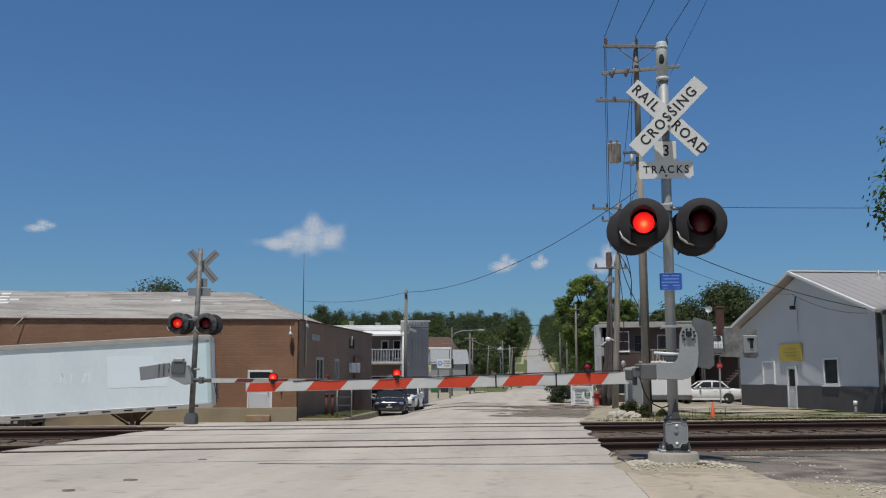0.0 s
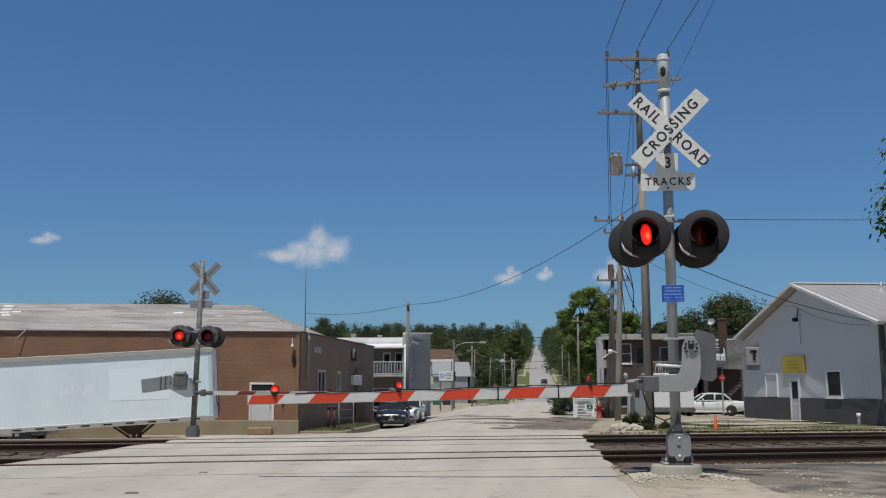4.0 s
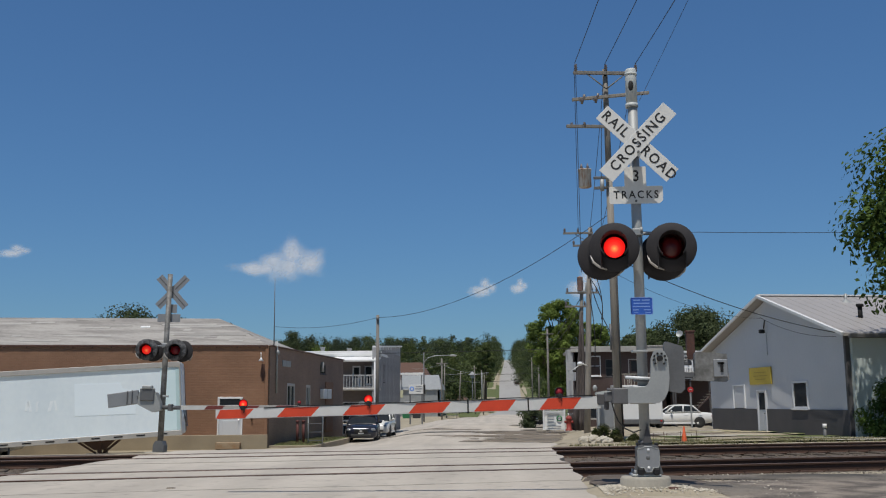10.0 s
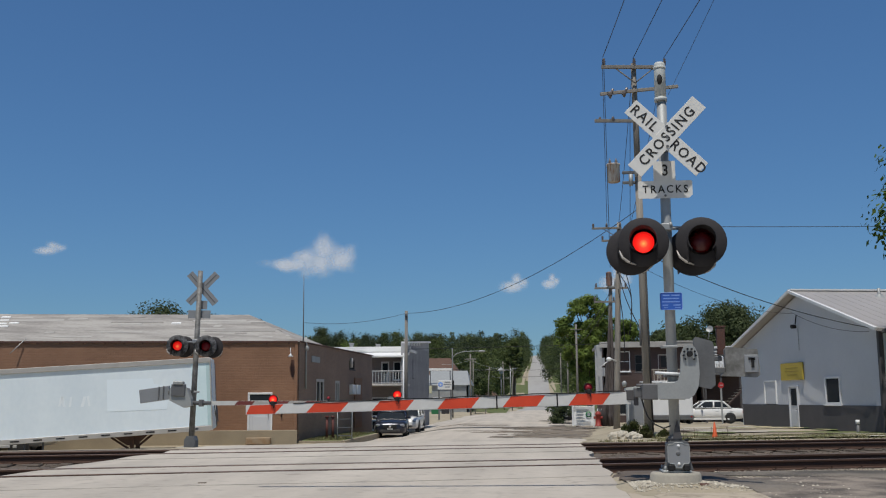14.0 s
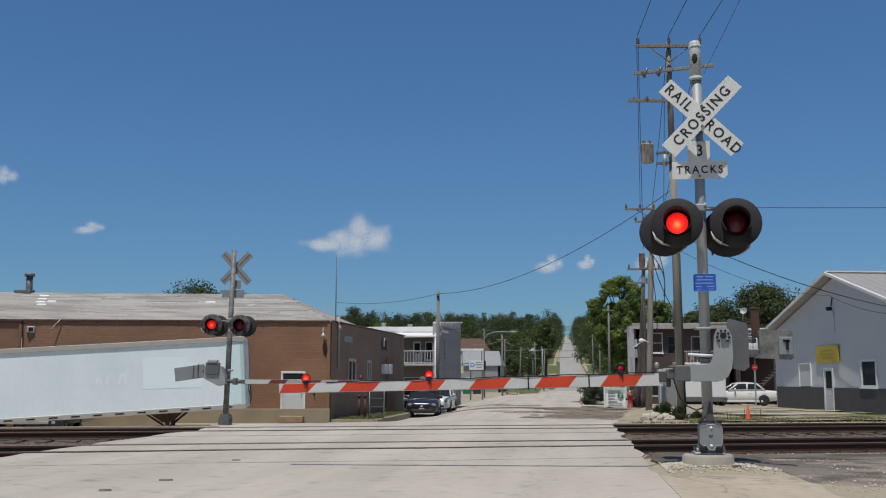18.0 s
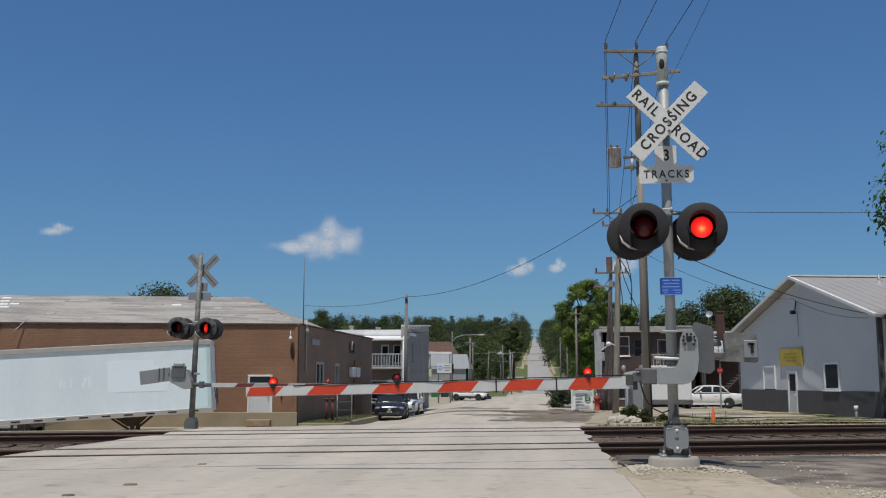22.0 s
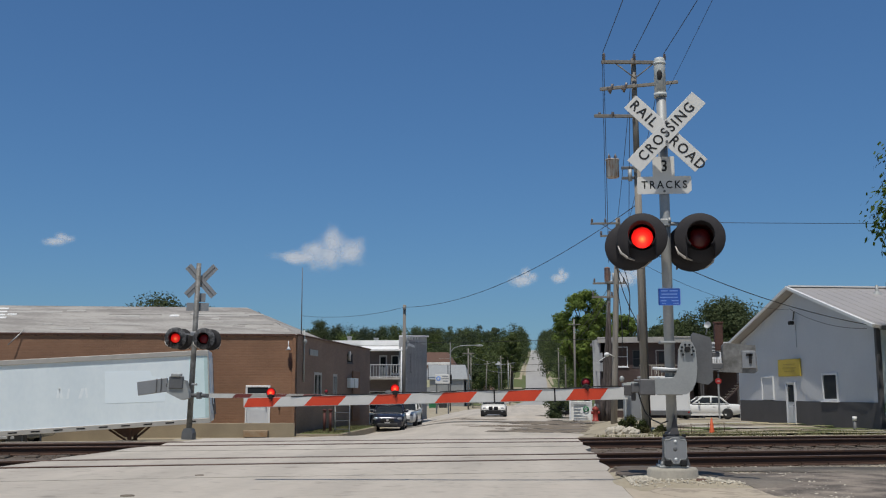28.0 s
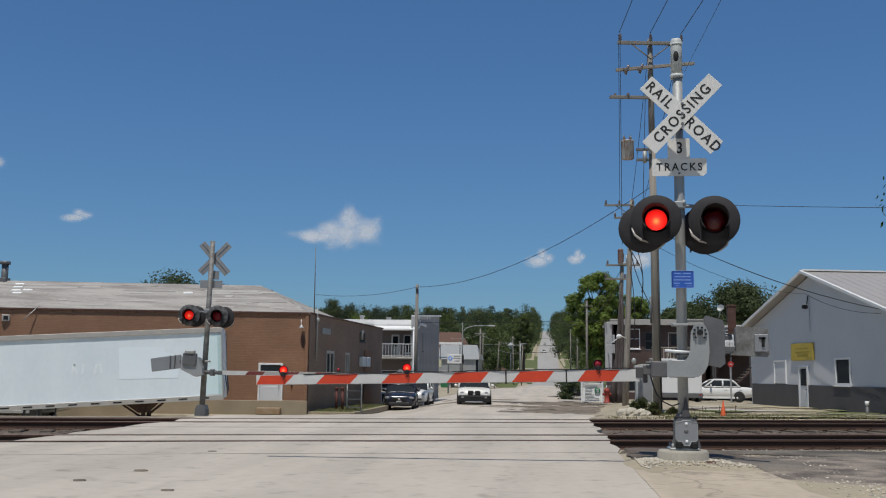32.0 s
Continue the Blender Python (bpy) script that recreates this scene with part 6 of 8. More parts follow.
part("satellite_dish", Solid().turned([(0.0001, 0.0), (0.16, 0.03), (0.27, 0.09)], 16, pose(8.1, 1.2, 6.9, 70, 0, -30)).tube([(8.1, 1.3, 6.9), (8.0, 1.6, 6.2)], 0.04, 6), M_GALV, bh, "grey satellite dish")
for x, z, w, h in ((-1.2, 4.3, 0.6, 0.55), (-1.2, 3.6, 0.6, 0.6)):
    part("notice_board", Solid().box((x + 0.6, -5.6, z), (w, 0.06, h), 0.01), M_RAILING, bh)


# ---------- poles, lamps and wires ----------
def insulator(parent, x, y, z, h=0.28):
    part("insulator", Solid().turned([(0.03, 0), (0.07, h * 0.2), (0.04, h * 0.35), (0.075, h * 0.5), (0.04, h * 0.65), (0.06, h * 0.8), (0.0001, h)], 10, pose(x, y, z)), M_PORCELAIN, parent)


pole = thing("utility_pole", pose(4.22, 38.0, -0.38, 0, -0.42, 0), "tall weathered wooden utility pole with crossarms and transformer", "utility pole", "utility poles")
part("pole", Solid().tube([(0, 0, 0), (0, 0, 7), (0, 0, 10.2)], [0.165, 0.14, 0.124], 14), M_WOODL, pole, "bleached grey lower pole")
part("pole_top", Solid().tube([(0, 0, 10.2), (0, 0, 12), (0, 0, 14.5)], [0.1235, 0.114, 0.098], 14), M_WOOD, pole, "dark brown upper pole")
AR = 8
am = pose(0, 0, 0, 0, 0, AR)
top = part("crossarm", Solid().box((-0.08, -0.16, 14.3), (2.45, 0.11, 0.13), 0.01, am), M_WOOD, pole, "weathered timber crossarm")
for sgn in (-1, 1):
    part("arm_brace", Solid().tube([tuple(am @ Vector((sgn * 0.75, -0.16, 14.25))), tuple(am @ Vector((0, -0.16, 13.65)))], 0.025, 6), M_WOOD, pole)
for x in (-1.2, 0.0, 1.2):
    p = am @ Vector((x, -0.16, 14.36))
    insulator(pole, *p, 0.32)
part("crossarm", Solid().box((0.05, -0.16, 0), (3.1, 0.11, 0.12), 0.01, am @ pose(0.1, 0, 13.35, 0, -6.0, 0)), M_WOODL, pole, "bleached timber crossarm")
for x in (-1.05, -0.5):
    p = am @ Vector((x, -0.3, 12.98 + 0.1 * (x + 1.05)))
    part("fuse_cutout", Solid().tube([tuple(p), (p[0] + 0.12, p[1] - 0.1, p[2] + 0.35)], 0.05, 8).box((p[0], p[1], p[2] + 0.15), (0.14, 0.2, 0.08)), M_PORCELAIN, pole)
part("crossarm", Solid().box((-0.85, -0.16, 12.12), (1.6, 0.10, 0.12), 0.01, am), M_WOOD, pole, "short timber side arm")
for x in (-1.4, -0.9):
    insulator(pole, x, -0.3, 12.1, 0.2)
tk = part("transformer", Solid().turned([(0.0001, -0.36), (0.22, -0.36), (0.25, -0.33), (0.25, 0.30), (0.27, 0.31), (0.27, 0.36), (0.0001, 0.42)], 18, pose(-0.95, -0.1, 10.08)), M_TANK, pole, "grey transformer tank streaked with rust")
for x in (-1.07, -0.83):
    part("bushing", Solid().turned([(0.05, 0), (0.06, 0.1), (0.03, 0.15), (0.0001, 0.24)], 8, pose(x, -0.1, 10.46)), M_PORCELAIN, tk)
for z in (9.7, 10.1):
    part("transformer_bracket", Solid().box((-0.36, -0.05, z), (0.5, 0.12, 0.1), 0.01), M_GALVD, pole)
part("arrester", Solid().tube([(-0.3, -0.2, 9.55), (-0.3, -0.2, 10.0)], 0.08, 8).tube([(-0.1, -0.25, 9.9), (-0.1, -0.25, 10.5)], 0.06, 8), M_GALV, pole)
part("pole_conduit", Solid().tube([(0.13, -0.12, 0.2), (0.12, -0.11, 6.5)], 0.035, 6), M_WIRE, pole)
part("guy_guard", Solid().tube([(-0.2, -0.2, 3.4), (-0.2, -0.2, 4.4)], 0.04, 6), M_GALVD, pole)

pole2 = thing("utility_pole", pose(3.98, 50.0, -0.43), "tall bleached wooden pole hung with slack cables", "utility pole", "utility poles")
part("pole", Solid().tube([(0, 0, 0), (0.10, 0, 2.4), (0.28, 0, 7.0), (0.44, 0, 10.3)], [0.165, 0.155, 0.135, 0.11], 12), M_WOODL, pole2)
for z, w, x in ((10.0, 1.5, -0.25), (9.36, 0.95, -0.05)):
    part("crossarm", Solid().box((x + 0.05, -0.15, z), (w, 0.09, 0.10), 0.01), M_WOOD, pole2, "weathered timber crossarm")
    for dx in (-0.45, 0.0, 0.45):
        insulator(pole2, x + 0.05 + dx * w, -0.15, z + 0.05, 0.22)
part("arm_brace", Solid().tube([(-0.35, -0.15, 9.95), (0.36, -0.12, 9.5)], 0.02, 6), M_GALVD, pole2)
part("street_light", Solid().tube([(0.10, -0.1, 3.3), (-0.25, -0.35, 3.45)], 0.03, 6).ball((-0.30, -0.38, 3.4), 0.12, 10, 6, (1.2, 1, 0.9)).tube([(-0.34, -0.38, 3.32), (-0.72, -0.45, 3.05)], 0.022, 6), M_WHITE, pole2, "pale lamp head on a short arm")
part("meter_can", Solid().ball((0.42, -0.2, 2.2), 0.12, 10, 6, (1, 0.7, 1.3)), M_GALV, pole2, "round grey meter can")
for k, (x0, z0, x1, z1, bow) in enumerate(((0.35, 8.6, 0.75, 4.6, 0.35), (0.3, 7.9, 1.25, 5.0, -0.15), (0.4, 7.6, 0.85, 5.6, 0.25), (0.28, 6.9, 0.45, 3.2, 0.12))):
    part("hanging_cable", Solid().tube([(x0 + (x1 - x0) * i / 10 + bow * math.sin(math.pi * i / 10), -0.16, z0 + (z1 - z0) * i / 10) for i in range(11)], 0.022, 5), M_WIRE, pole2, "slack black cable")
pole3 = thing("utility_pole", pose(4.22, 58.0, -0.5), "dark pole with rusty transformer, its foot grown over by dead vines", "utility pole", "utility poles")
part("pole", Solid().tube([(0, 0, 0), (0.24, 0, 6.5), (0.32, 0, 8.6)], [0.15, 0.12, 0.10], 10), M_WOOD, pole3)
for z, w, x in ((7.9, 1.95, 0.33), (7.1, 1.25, -0.08)):
    part("crossarm", Solid().box((x, -0.14, z), (w, 0.09, 0.11), 0.01), M_WOOD, pole3)
    for dx in (-0.45, 0.42):
        insulator(pole3, x + dx * w, -0.14, z + 0.05, 0.26)
tk3 = part("transformer", Solid().turned([(0.0001, -0.42), (0.15, -0.42), (0.165, -0.38), (0.165, 0.36), (0.18, 0.38), (0.0001, 0.46)], 14, pose(0.20, -0.16, 8.42)), M_RUSTTANK, pole3, "rusty brown transformer tank")
part("transformer_base", Solid().box((0.30, -0.16, 7.98), (0.42, 0.2, 0.14), 0.03).tube([(0.55, -0.1, 8.0), (0.55, -0.1, 8.5)], 0.05, 6), M_GALV, tk3, "pale bracket and fuse below the tank")
r_ = random.Random(91)
vine = Solid()
for i in range(46):
    a_, q_ = r_.uniform(0, 6.28), r_.uniform(0.35, 1.0)
    top_ = r_.uniform(3.0, 7.0)
    vine.tube([(math.cos(a_) * 0.46 * q_ * (1 - j / 6.5) + 0.04 * top_ * j / 6 + r_.uniform(-0.05, 0.05), math.sin(a_) * 0.4 * q_ * (1 - j / 6.5) - 0.12, top_ * j / 6) for j in range(7)], [0.10, 0.10, 0.09, 0.08, 0.07, 0.05, 0.02], 6)
part("vine_tangle", vine, M_VINE, pole3, "dark tangle of dead vines round the pole foot")
for y, x, h in ((92, 3.9, 8.6), (130, 4.3, 9.0), (175, 4.6, 9.0)):
    pl = thing("utility_pole", pose(x, y, land(x, y)), "distant wooden street pole", "utility pole", "utility poles")
    part("pole", Solid().tube([(0, 0, -0.2), (0, 0, h)], [0.12, 0.08], 8), M_WOOD, pl)
    part("crossarm", Solid().box((0, -0.1, h - 0.5), (1.1, 0.07, 0.07), 0.01), M_WOOD, pl)
wp = thing("utility_pole", pose(-8.02, 62.0, -0.85), "plain dark wooden pole beside the balcony building", "utility pole", "utility poles")
part("pole", Solid().tube([(0.0, 0, 0), (0.02, 0, 7.45)], [0.12, 0.095], 12), M_WOOD, wp)
part("pole_cap", Solid().box((0.02, -0.1, 7.2), (0.16, 0.2, 0.14), 0.01), M_GALVD, wp)
sl = thing("street_lamp", pose(-9.2, 112, -1.0), "grey street lamp with a long curved arm", "street lamp")
part("column", Solid().tube([(0, 0, 0), (0, 0, 7.8)], [0.09, 0.06], 10), M_GALVD, sl)
part("arm", Solid().tube([(0, 0, 6.6), (0.4, 0, 7.1), (1.2, 0, 7.35), (3.0, 0, 7.4)], 0.042, 8), M_GALV, sl)
part("lamp_head", Solid().ball((3.3, 0, 7.37), 0.33, 12, 6, (1.4, 0.6, 0.35)), M_GALV, sl)
for x, y, h in ((-8.4, 131, 8.0), (-10.2, 160, 8.5), (-4.6, 190, 7.0)):
    pl = thing("utility_pole", pose(x, y, land(x, y)), "distant slim dark street pole", "utility pole", "utility poles")
    part("pole", Solid().tube([(0, 0, -0.2), (0, 0, h)], [0.11, 0.08], 8), M_WOOD, pl)
    part("crossarm", Solid().box((0, -0.1, h - 0.7), (1.5, 0.09, 0.1), 0.01), M_WOOD, pl)
lan = thing("street_lantern", pose(-5.5, 165, land(-5.5, 165) - 0.8), "tall post with a small roofed lantern box", "street lamp")
part("column", Solid().tube([(0, 0, -0.2), (0, 0, 6.2)], 0.09, 8), M_GALVD, lan)
part("lantern", Solid().box((0, 0, 6.45), (0.6, 0.6, 0.5), 0.03), M_GALV, lan)
part("lantern_roof", Solid().turned([(0.75, 6.7), (0.0001, 7.3)], 4), M_GALV, lan)
for x, h, lean in ((-9.2, 7.6, 0.0), (-7.0, 6.4, 0.25), (-4.6, 7.2, -0.1), (-3.4, 6.0, 0.2)):
    pl = thing("utility_pole", pose(x, 150, land(x, 150)), "slim pale service pole among the village trees", "utility pole", "utility poles")
    part("pole", Solid().tube([(0, 0, -0.2), (lean * 0.4, 0, h * 0.6), (lean, 0, h)], [0.09, 0.08, 0.06], 8), M_WOODL, pl)
    part("crossarm", Solid().box((lean, -0.08, h - 0.4), (0.9, 0.06, 0.06), 0.01), M_WOODL, pl)
for (xa, za), (xb, zb) in (((-9.2, 6.6), (-3.2, 5.2)), ((-9.2, 5.4), (-4.7, 5.9)), ((-14.0, 6.2), (-9.2, 7.0)), ((-7.0, 4.6), (-3.4, 4.2))):
    pts = [(xa + (xb - xa) * i / 12, 149.8, za + (zb - za) * i / 12 - 1.1 * (i / 12) * (1 - i / 12)) for i in range(13)]
    tagged(part("service_wire", Solid().tube(pts, 0.016, 5, False), M_GALV), "pale service wire between village poles", "wire", "overhead wires")
for y, x, h in ((185, -4.4, 6.5), (240, -4.6, 7)):
    pl = thing("street_lamp", pose(x, y, land(x, y)), "distant slim street lamp post", "street lamp")
    part("column", Solid().tube([(0, 0, -0.2), (0, 0, h)], 0.08, 8), M_GALV, pl)
    part("arm", Solid().tube([(0, 0, h - 0.6), (0.3, 0, h - 0.1), (1.3, 0, h)], 0.05, 6), M_GALV, pl)


def wire(a, b, sag, r, label="slack black overhead cable", n=22):
    a, b = Vector(a), Vector(b)
    pts = []
    for i in range(n + 1):
        k = i / n
        p = a.lerp(b, k)
        pts.append((p.x, p.y, p.z - sag * 4 * k * (1 - k)))
    return tagged(part("overhead_wire", Solid().tube(pts, r, 5, False), M_WIRE), label, "wire", "overhead wires")


PT = (4.11, 37.85, 13.98)
for dx, ex in ((-1.2, 3.4), (0.0, 5.0), (1.2, 6.6)):
    wire((PT[0] + dx, PT[1] + 0.17 * dx * 0.8, PT[2] + 0.33), (ex + 2.0, -14, 15.2), 0.7, 0.014, "dark power line strung along the street")
wire((5.4, PT[1], 12.75), (4.95, -14, 11.5), 0.3, 0.008, "thin power line strung along the street")
for dx in (-1.2, 0.0, 1.2):
    wire((PT[0] + dx, PT[1] + 0.1, PT[2] + 0.33), (4.4 + dx * 0.5, 49.85, 9.85), 0.25, 0.012)
wire((2.95, 37.8, 13.9), (2.95, 37.75, 6.0), 0.0, 0.012, "thin black drop wire hanging from the pole")
wire((3.9, 37.8, 12.0), (3.75, 37.75, 7.5), 0.0, 0.012, "thin black drop wire hanging from the pole")
wire((4.2, 38.0, 8.35), (-8.0, 62.0, 6.45), 1.0, 0.014, "black cable crossing the street")
wire((-8.0, 62.0, 6.45), (-15.0, 64.0, 6.1), 0.3, 0.012)
wire((4.3, 38.0, 6.55), (13.4, 40.6, 3.75), 0.35, 0.016, "black service cable to the metal building")
wire((4.2, 38.0, 6.0), (11.9, 47.0, 4.9), 0.4, 0.008, "thin service cable to the metal building")
wire((11.9, 47.0, 4.95), (13.1, 40.2, 3.6), 0.25, 0.012, "slack cable along the gable wall")
wire((4.3, 38.0, 7.6), (60, 45.0, 9.6), 0.6, 0.011, "thin line running along the tracks")
wire((-8.0, 62, 4.19), (4.48, 58, 4.2), 0.03, 0.014)
for z in (7.2, 6.6):
    wire((4.5, 58, z), (4.3, 130, z + 0.6), 0.7, 0.02)
for y, z in ((150, 6.2), (152, 5.2), (260, 9.0)):
    wire((-14, y, z + land(-9, y)), (9, y + 3, z + 0.4 + land(4, y)), 0.5, 0.025, "street-crossing line far off")


# ---------- vehicles ----------
def wheel_meshes(r, w):
    up = pose(0, 0, 0, 0, 90, 0)
    t = Solid().turned([(r * 0.62, -w / 2), (r * 0.92, -w / 2), (r, -w * 0.36), (r, w * 0.36), (r * 0.92, w / 2), (r * 0.62, w / 2)], 22, up)
    m = Solid().turned([(0.0001, w * 0.30), (r * 0.18, w * 0.32), (r * 0.2, w * 0.22), (r * 0.55, w * 0.30), (r * 0.64, w * 0.44), (r * 0.64, -w * 0.44), (0.0001, -w * 0.4)], 18, up)
    for i in range(5):
        m.box((w * 0.30, 0, r * 0.36), (0.03, 0.07, r * 0.5), 0.0, pose(0, 0, 0, i * 72, 0, 0))
    return t.mesh("tyre", M_TYRE), m.mesh("rim", M_RIM)


def loft(solid, stations, mi=0):
    """Skins mirrored half outlines; stations: (y, [(x, z), ...]) from the middle below to the middle above."""
    rings = []
    for y, half in stations:
        rings.append([(x, y, z) for x, z in half] + [(-x, y, z) for x, z in half[-2:0:-1]])
    n = len(rings[0])
    vs = [p for r in rings for p in r]
    fs = [(j * n + i, j * n + (i + 1) % n, (j + 1) * n + (i + 1) % n, (j + 1) * n + i) for j in range(len(rings) - 1) for i in range(n)]
    fs += [tuple(range(n)), tuple(range((len(rings) - 1) * n, len(rings) * n))[::-1]]
    return solid.add(vs, fs, None, mi, True)


def car(name, m, label, paint, L=4.6, W=1.82, hood=0.98, roof=1.47, kind="sedan", clear=0.22, wr=0.33, spot=None, cladding=False, group=""):
    """A car that faces -y, standing on z = 0."""
    th = thing(name, m, label, "car", group)
    w, f, b = W / 2, -L / 2, L / 2
    belt = hood + 0.02
    tail = {"sedan": hood + 0.02, "suv": hood + 0.12, "pickup": hood + 0.05}[kind]

    def sec(y, k, zb, zt, crown):
        return (y, [(0, zb), (w * k * 0.86, zb), (w * k * 0.985, zb + 0.10), (w * k, (zb + zt) / 2), (w * k * 0.985, zt - 0.10), (w * k * 0.90, zt - 0.01), (w * k * 0.5, zt + crown), (0, zt + crown * 1.2)])

    s = Solid()
    blunt = 0.84 if kind == "suv" else 0.74
    st = [sec(f, blunt, clear + 0.14, hood - 0.30, 0.0), sec(f + 0.06, blunt + 0.09, clear + 0.04, hood - 0.20, 0.01), sec(f + 0.28, 0.96, clear, hood - 0.11, 0.02), sec(f + 0.8, 1.0, clear, hood - 0.05, 0.03),
          sec(f + L * 0.27, 1.0, clear, hood, 0.02), sec(0, 1.0, clear, belt, 0.0), sec(b - L * 0.26, 1.0, clear, belt + 0.02, 0.0), sec(b - 0.5, 0.99, clear + 0.02, tail, 0.01), sec(b - 0.12, 0.95, clear + 0.08, tail - 0.02, 0.0), sec(b, 0.86, clear + 0.2, tail - 0.10, 0.0)]
    loft(s, st)
    body = part("body", s, paint, th)
    # cabin
    y0, y1 = f + L * (0.285 if kind == "sedan" else 0.25), {"sedan": b - L * 0.185, "suv": b - 0.12, "pickup": b - L * 0.36}[kind]
    t0, t1 = y0 + {"sedan": 0.66, "suv": 0.72, "pickup": 0.7}[kind], y1 - {"sedan": 0.52, "suv": 0.35, "pickup": 0.2}[kind]

    def cab(y, z, k):
        z = max(z, belt + 0.005)
        return (y, [(0, belt - 0.06), (w * 0.93, belt - 0.06), (w * 0.93, belt), (w * (0.93 + (k - 0.93) * 0.5), (belt + z) / 2), (w * k, z - 0.04), (w * k * 0.9, z), (w * k * 0.5, z + 0.015), (0, z + 0.02)])

    g = Solid()
    loft(g, [cab(y0, belt + 0.01, 0.92), cab(y0 + 0.03, belt + 0.03, 0.92), cab((y0 + t0) / 2, (belt + roof) / 2, 0.85), cab(t0, roof - 0.03, 0.77), cab((t0 + t1) / 2, roof - 0.012, 0.77), cab(t1, roof - 0.03, 0.77), cab((y1 + t1) / 2, (belt + roof) / 2 + 0.02, 0.85), cab(y1, belt + 0.02, 0.92)])
    part("glasshouse", g, M_GLASS, th, "dark tinted windows")
    rf = Solid()
    loft(rf, [(y, [(0, roof - 0.05), (w * 0.74, roof - 0.05), (w * 0.775, roof - 0.035), (w * 0.72, roof + 0.012 + e), (w * 0.4, roof + 0.05 + e), (0, roof + 0.06 + e)]) for y, e in ((t0 - 0.10, -0.05), (t0 + 0.15, -0.005), ((t0 + t1) / 2, 0.012), (t1 - 0.15, -0.01), (t1 + 0.16, -0.06))])
    part("roof_panel", rf, paint, th)
    for sx in (-1, 1):
        for (ya, za, ka), (yb, zb, kb) in (((y0 + 0.03, belt, 0.925), (t0, roof - 0.03, 0.775)), ((y1 - 0.02, belt, 0.925), (t1, roof - 0.03, 0.775)), (((t0 + t1) / 2 - 0.05, belt, 0.935), ((t0 + t1) / 2, roof - 0.03, 0.78))):
            part("pillar", Solid().tube([(sx * w * ka, ya, za), (sx * w * (ka + kb) / 2 * 1.008, (ya + yb) / 2, (za + zb) / 2), (sx * w * kb, yb, zb)], 0.055, 6), paint, body)
        part("headlight_rim", Solid().tube([(sx * w * 0.52, f + 0.035, hood - 0.23), (sx * w * 0.80, f + 0.10, hood - 0.21), (sx * w * 0.93, f + 0.30, hood - 0.21)], 0.018, 5), paint, body)
        part("window_line", Solid().tube([(sx * w * 0.93, y0 + 0.1, belt + 0.02), (sx * w * 0.935, 0, belt + 0.03), (sx * w * 0.93, y1 - 0.1, belt + 0.03)], 0.03, 6), paint, body)
    # front
    if cladding:
        for sx in (-1, 1):
            part("grille", Solid().box((sx * W * 0.10, f - 0.03, hood - 0.29), (W * 0.17, 0.14, 0.26), 0.05), M_BLACK, body)
    else:
        part("grille", Solid().box((0, f - 0.01, hood - 0.36), (W * (0.30 if kind == "suv" else 0.42), 0.12, 0.13 if kind == "suv" else 0.20), 0.03), M_BLACK, body)
    part("grille_bar", Solid().box((0, f - 0.075, hood - 0.36), (0.15, 0.03, 0.12), 0.02).box((0, f - 0.07, hood - 0.27), (W * 0.30, 0.015, 0.012), 0.004), M_CHROME, body)
    part("lower_intake", Solid().box((0, f + 0.02, clear + 0.16), (W * 0.62, 0.12, 0.13), 0.02), M_PLASTIC, body)
    part("number_plate", Solid().box((0, f - 0.035, clear + 0.30), (0.31, 0.02, 0.15), 0.004), M_SIGNW, body)
    for sx in (-1, 1):
        part("headlight", Solid().ball((sx * w * 0.70, f + 0.13, hood - 0.30), 0.17, 10, 6, (1.15, 0.85, 0.62)), M_HEADLAMP, body, "clear headlight")
        part("tail_light", Solid().box((sx * w * 0.83, b - 0.06, tail - 0.24), (0.24, 0.16, 0.2), 0.03), M_TAIL, body, "red tail light")
        part("mirror", Solid().ball((sx * (w + 0.10), y0 + 0.42, belt + 0.09), 0.11, 8, 6, (1.0, 0.6, 0.75)).box((sx * (w + 0.0), y0 + 0.44, belt + 0.04), (0.12, 0.06, 0.04)), paint, body)
        for yy in ((t0 + t1) / 2 + 0.2, (t0 + t1) / 2 - 0.75):
            part("door_handle", Solid().box((sx * (w + 0.005), yy + 0.9, belt - 0.16), (0.03, 0.18, 0.035), 0.008), paint, body)
        part("sill_trim", Solid().box((sx * w * 0.99, 0, clear + 0.05), (0.05, L * 0.55, 0.12), 0.01), M_PLASTIC if cladding else paint, body)
    part("rear_bumper", Solid().box((0, b - 0.03, clear + 0.28), (W * 0.9, 0.18, 0.2), 0.04), M_PLASTIC if cladding else paint, body)
    if cladding:
        part("fog_lamp", Solid().box((w * 0.68, f - 0.165, clear + 0.10), (0.14, 0.03, 0.08), 0.02), M_HEADLAMP, body)
        part("fog_lamp", Solid().box((-w * 0.68, f - 0.165, clear + 0.10), (0.14, 0.03, 0.08), 0.02), M_HEADLAMP, body)
        part("front_bumper", Solid().box((0, f + 0.02, clear + 0.02), (W * 0.96, 0.36, 0.38), 0.06), M_BLACK, body)
        part("skid_plate", Solid().box((0, f - 0.16, clear - 0.14), (W * 0.52, 0.10, 0.07), 0.02), M_CHROME, body)
        for sx in (-1, 1):
            part("side_cladding", Solid().box((sx * (w + 0.005), 0, clear + 0.11), (0.05, L * 0.50, 0.22), 0.02), M_PLASTIC, body)
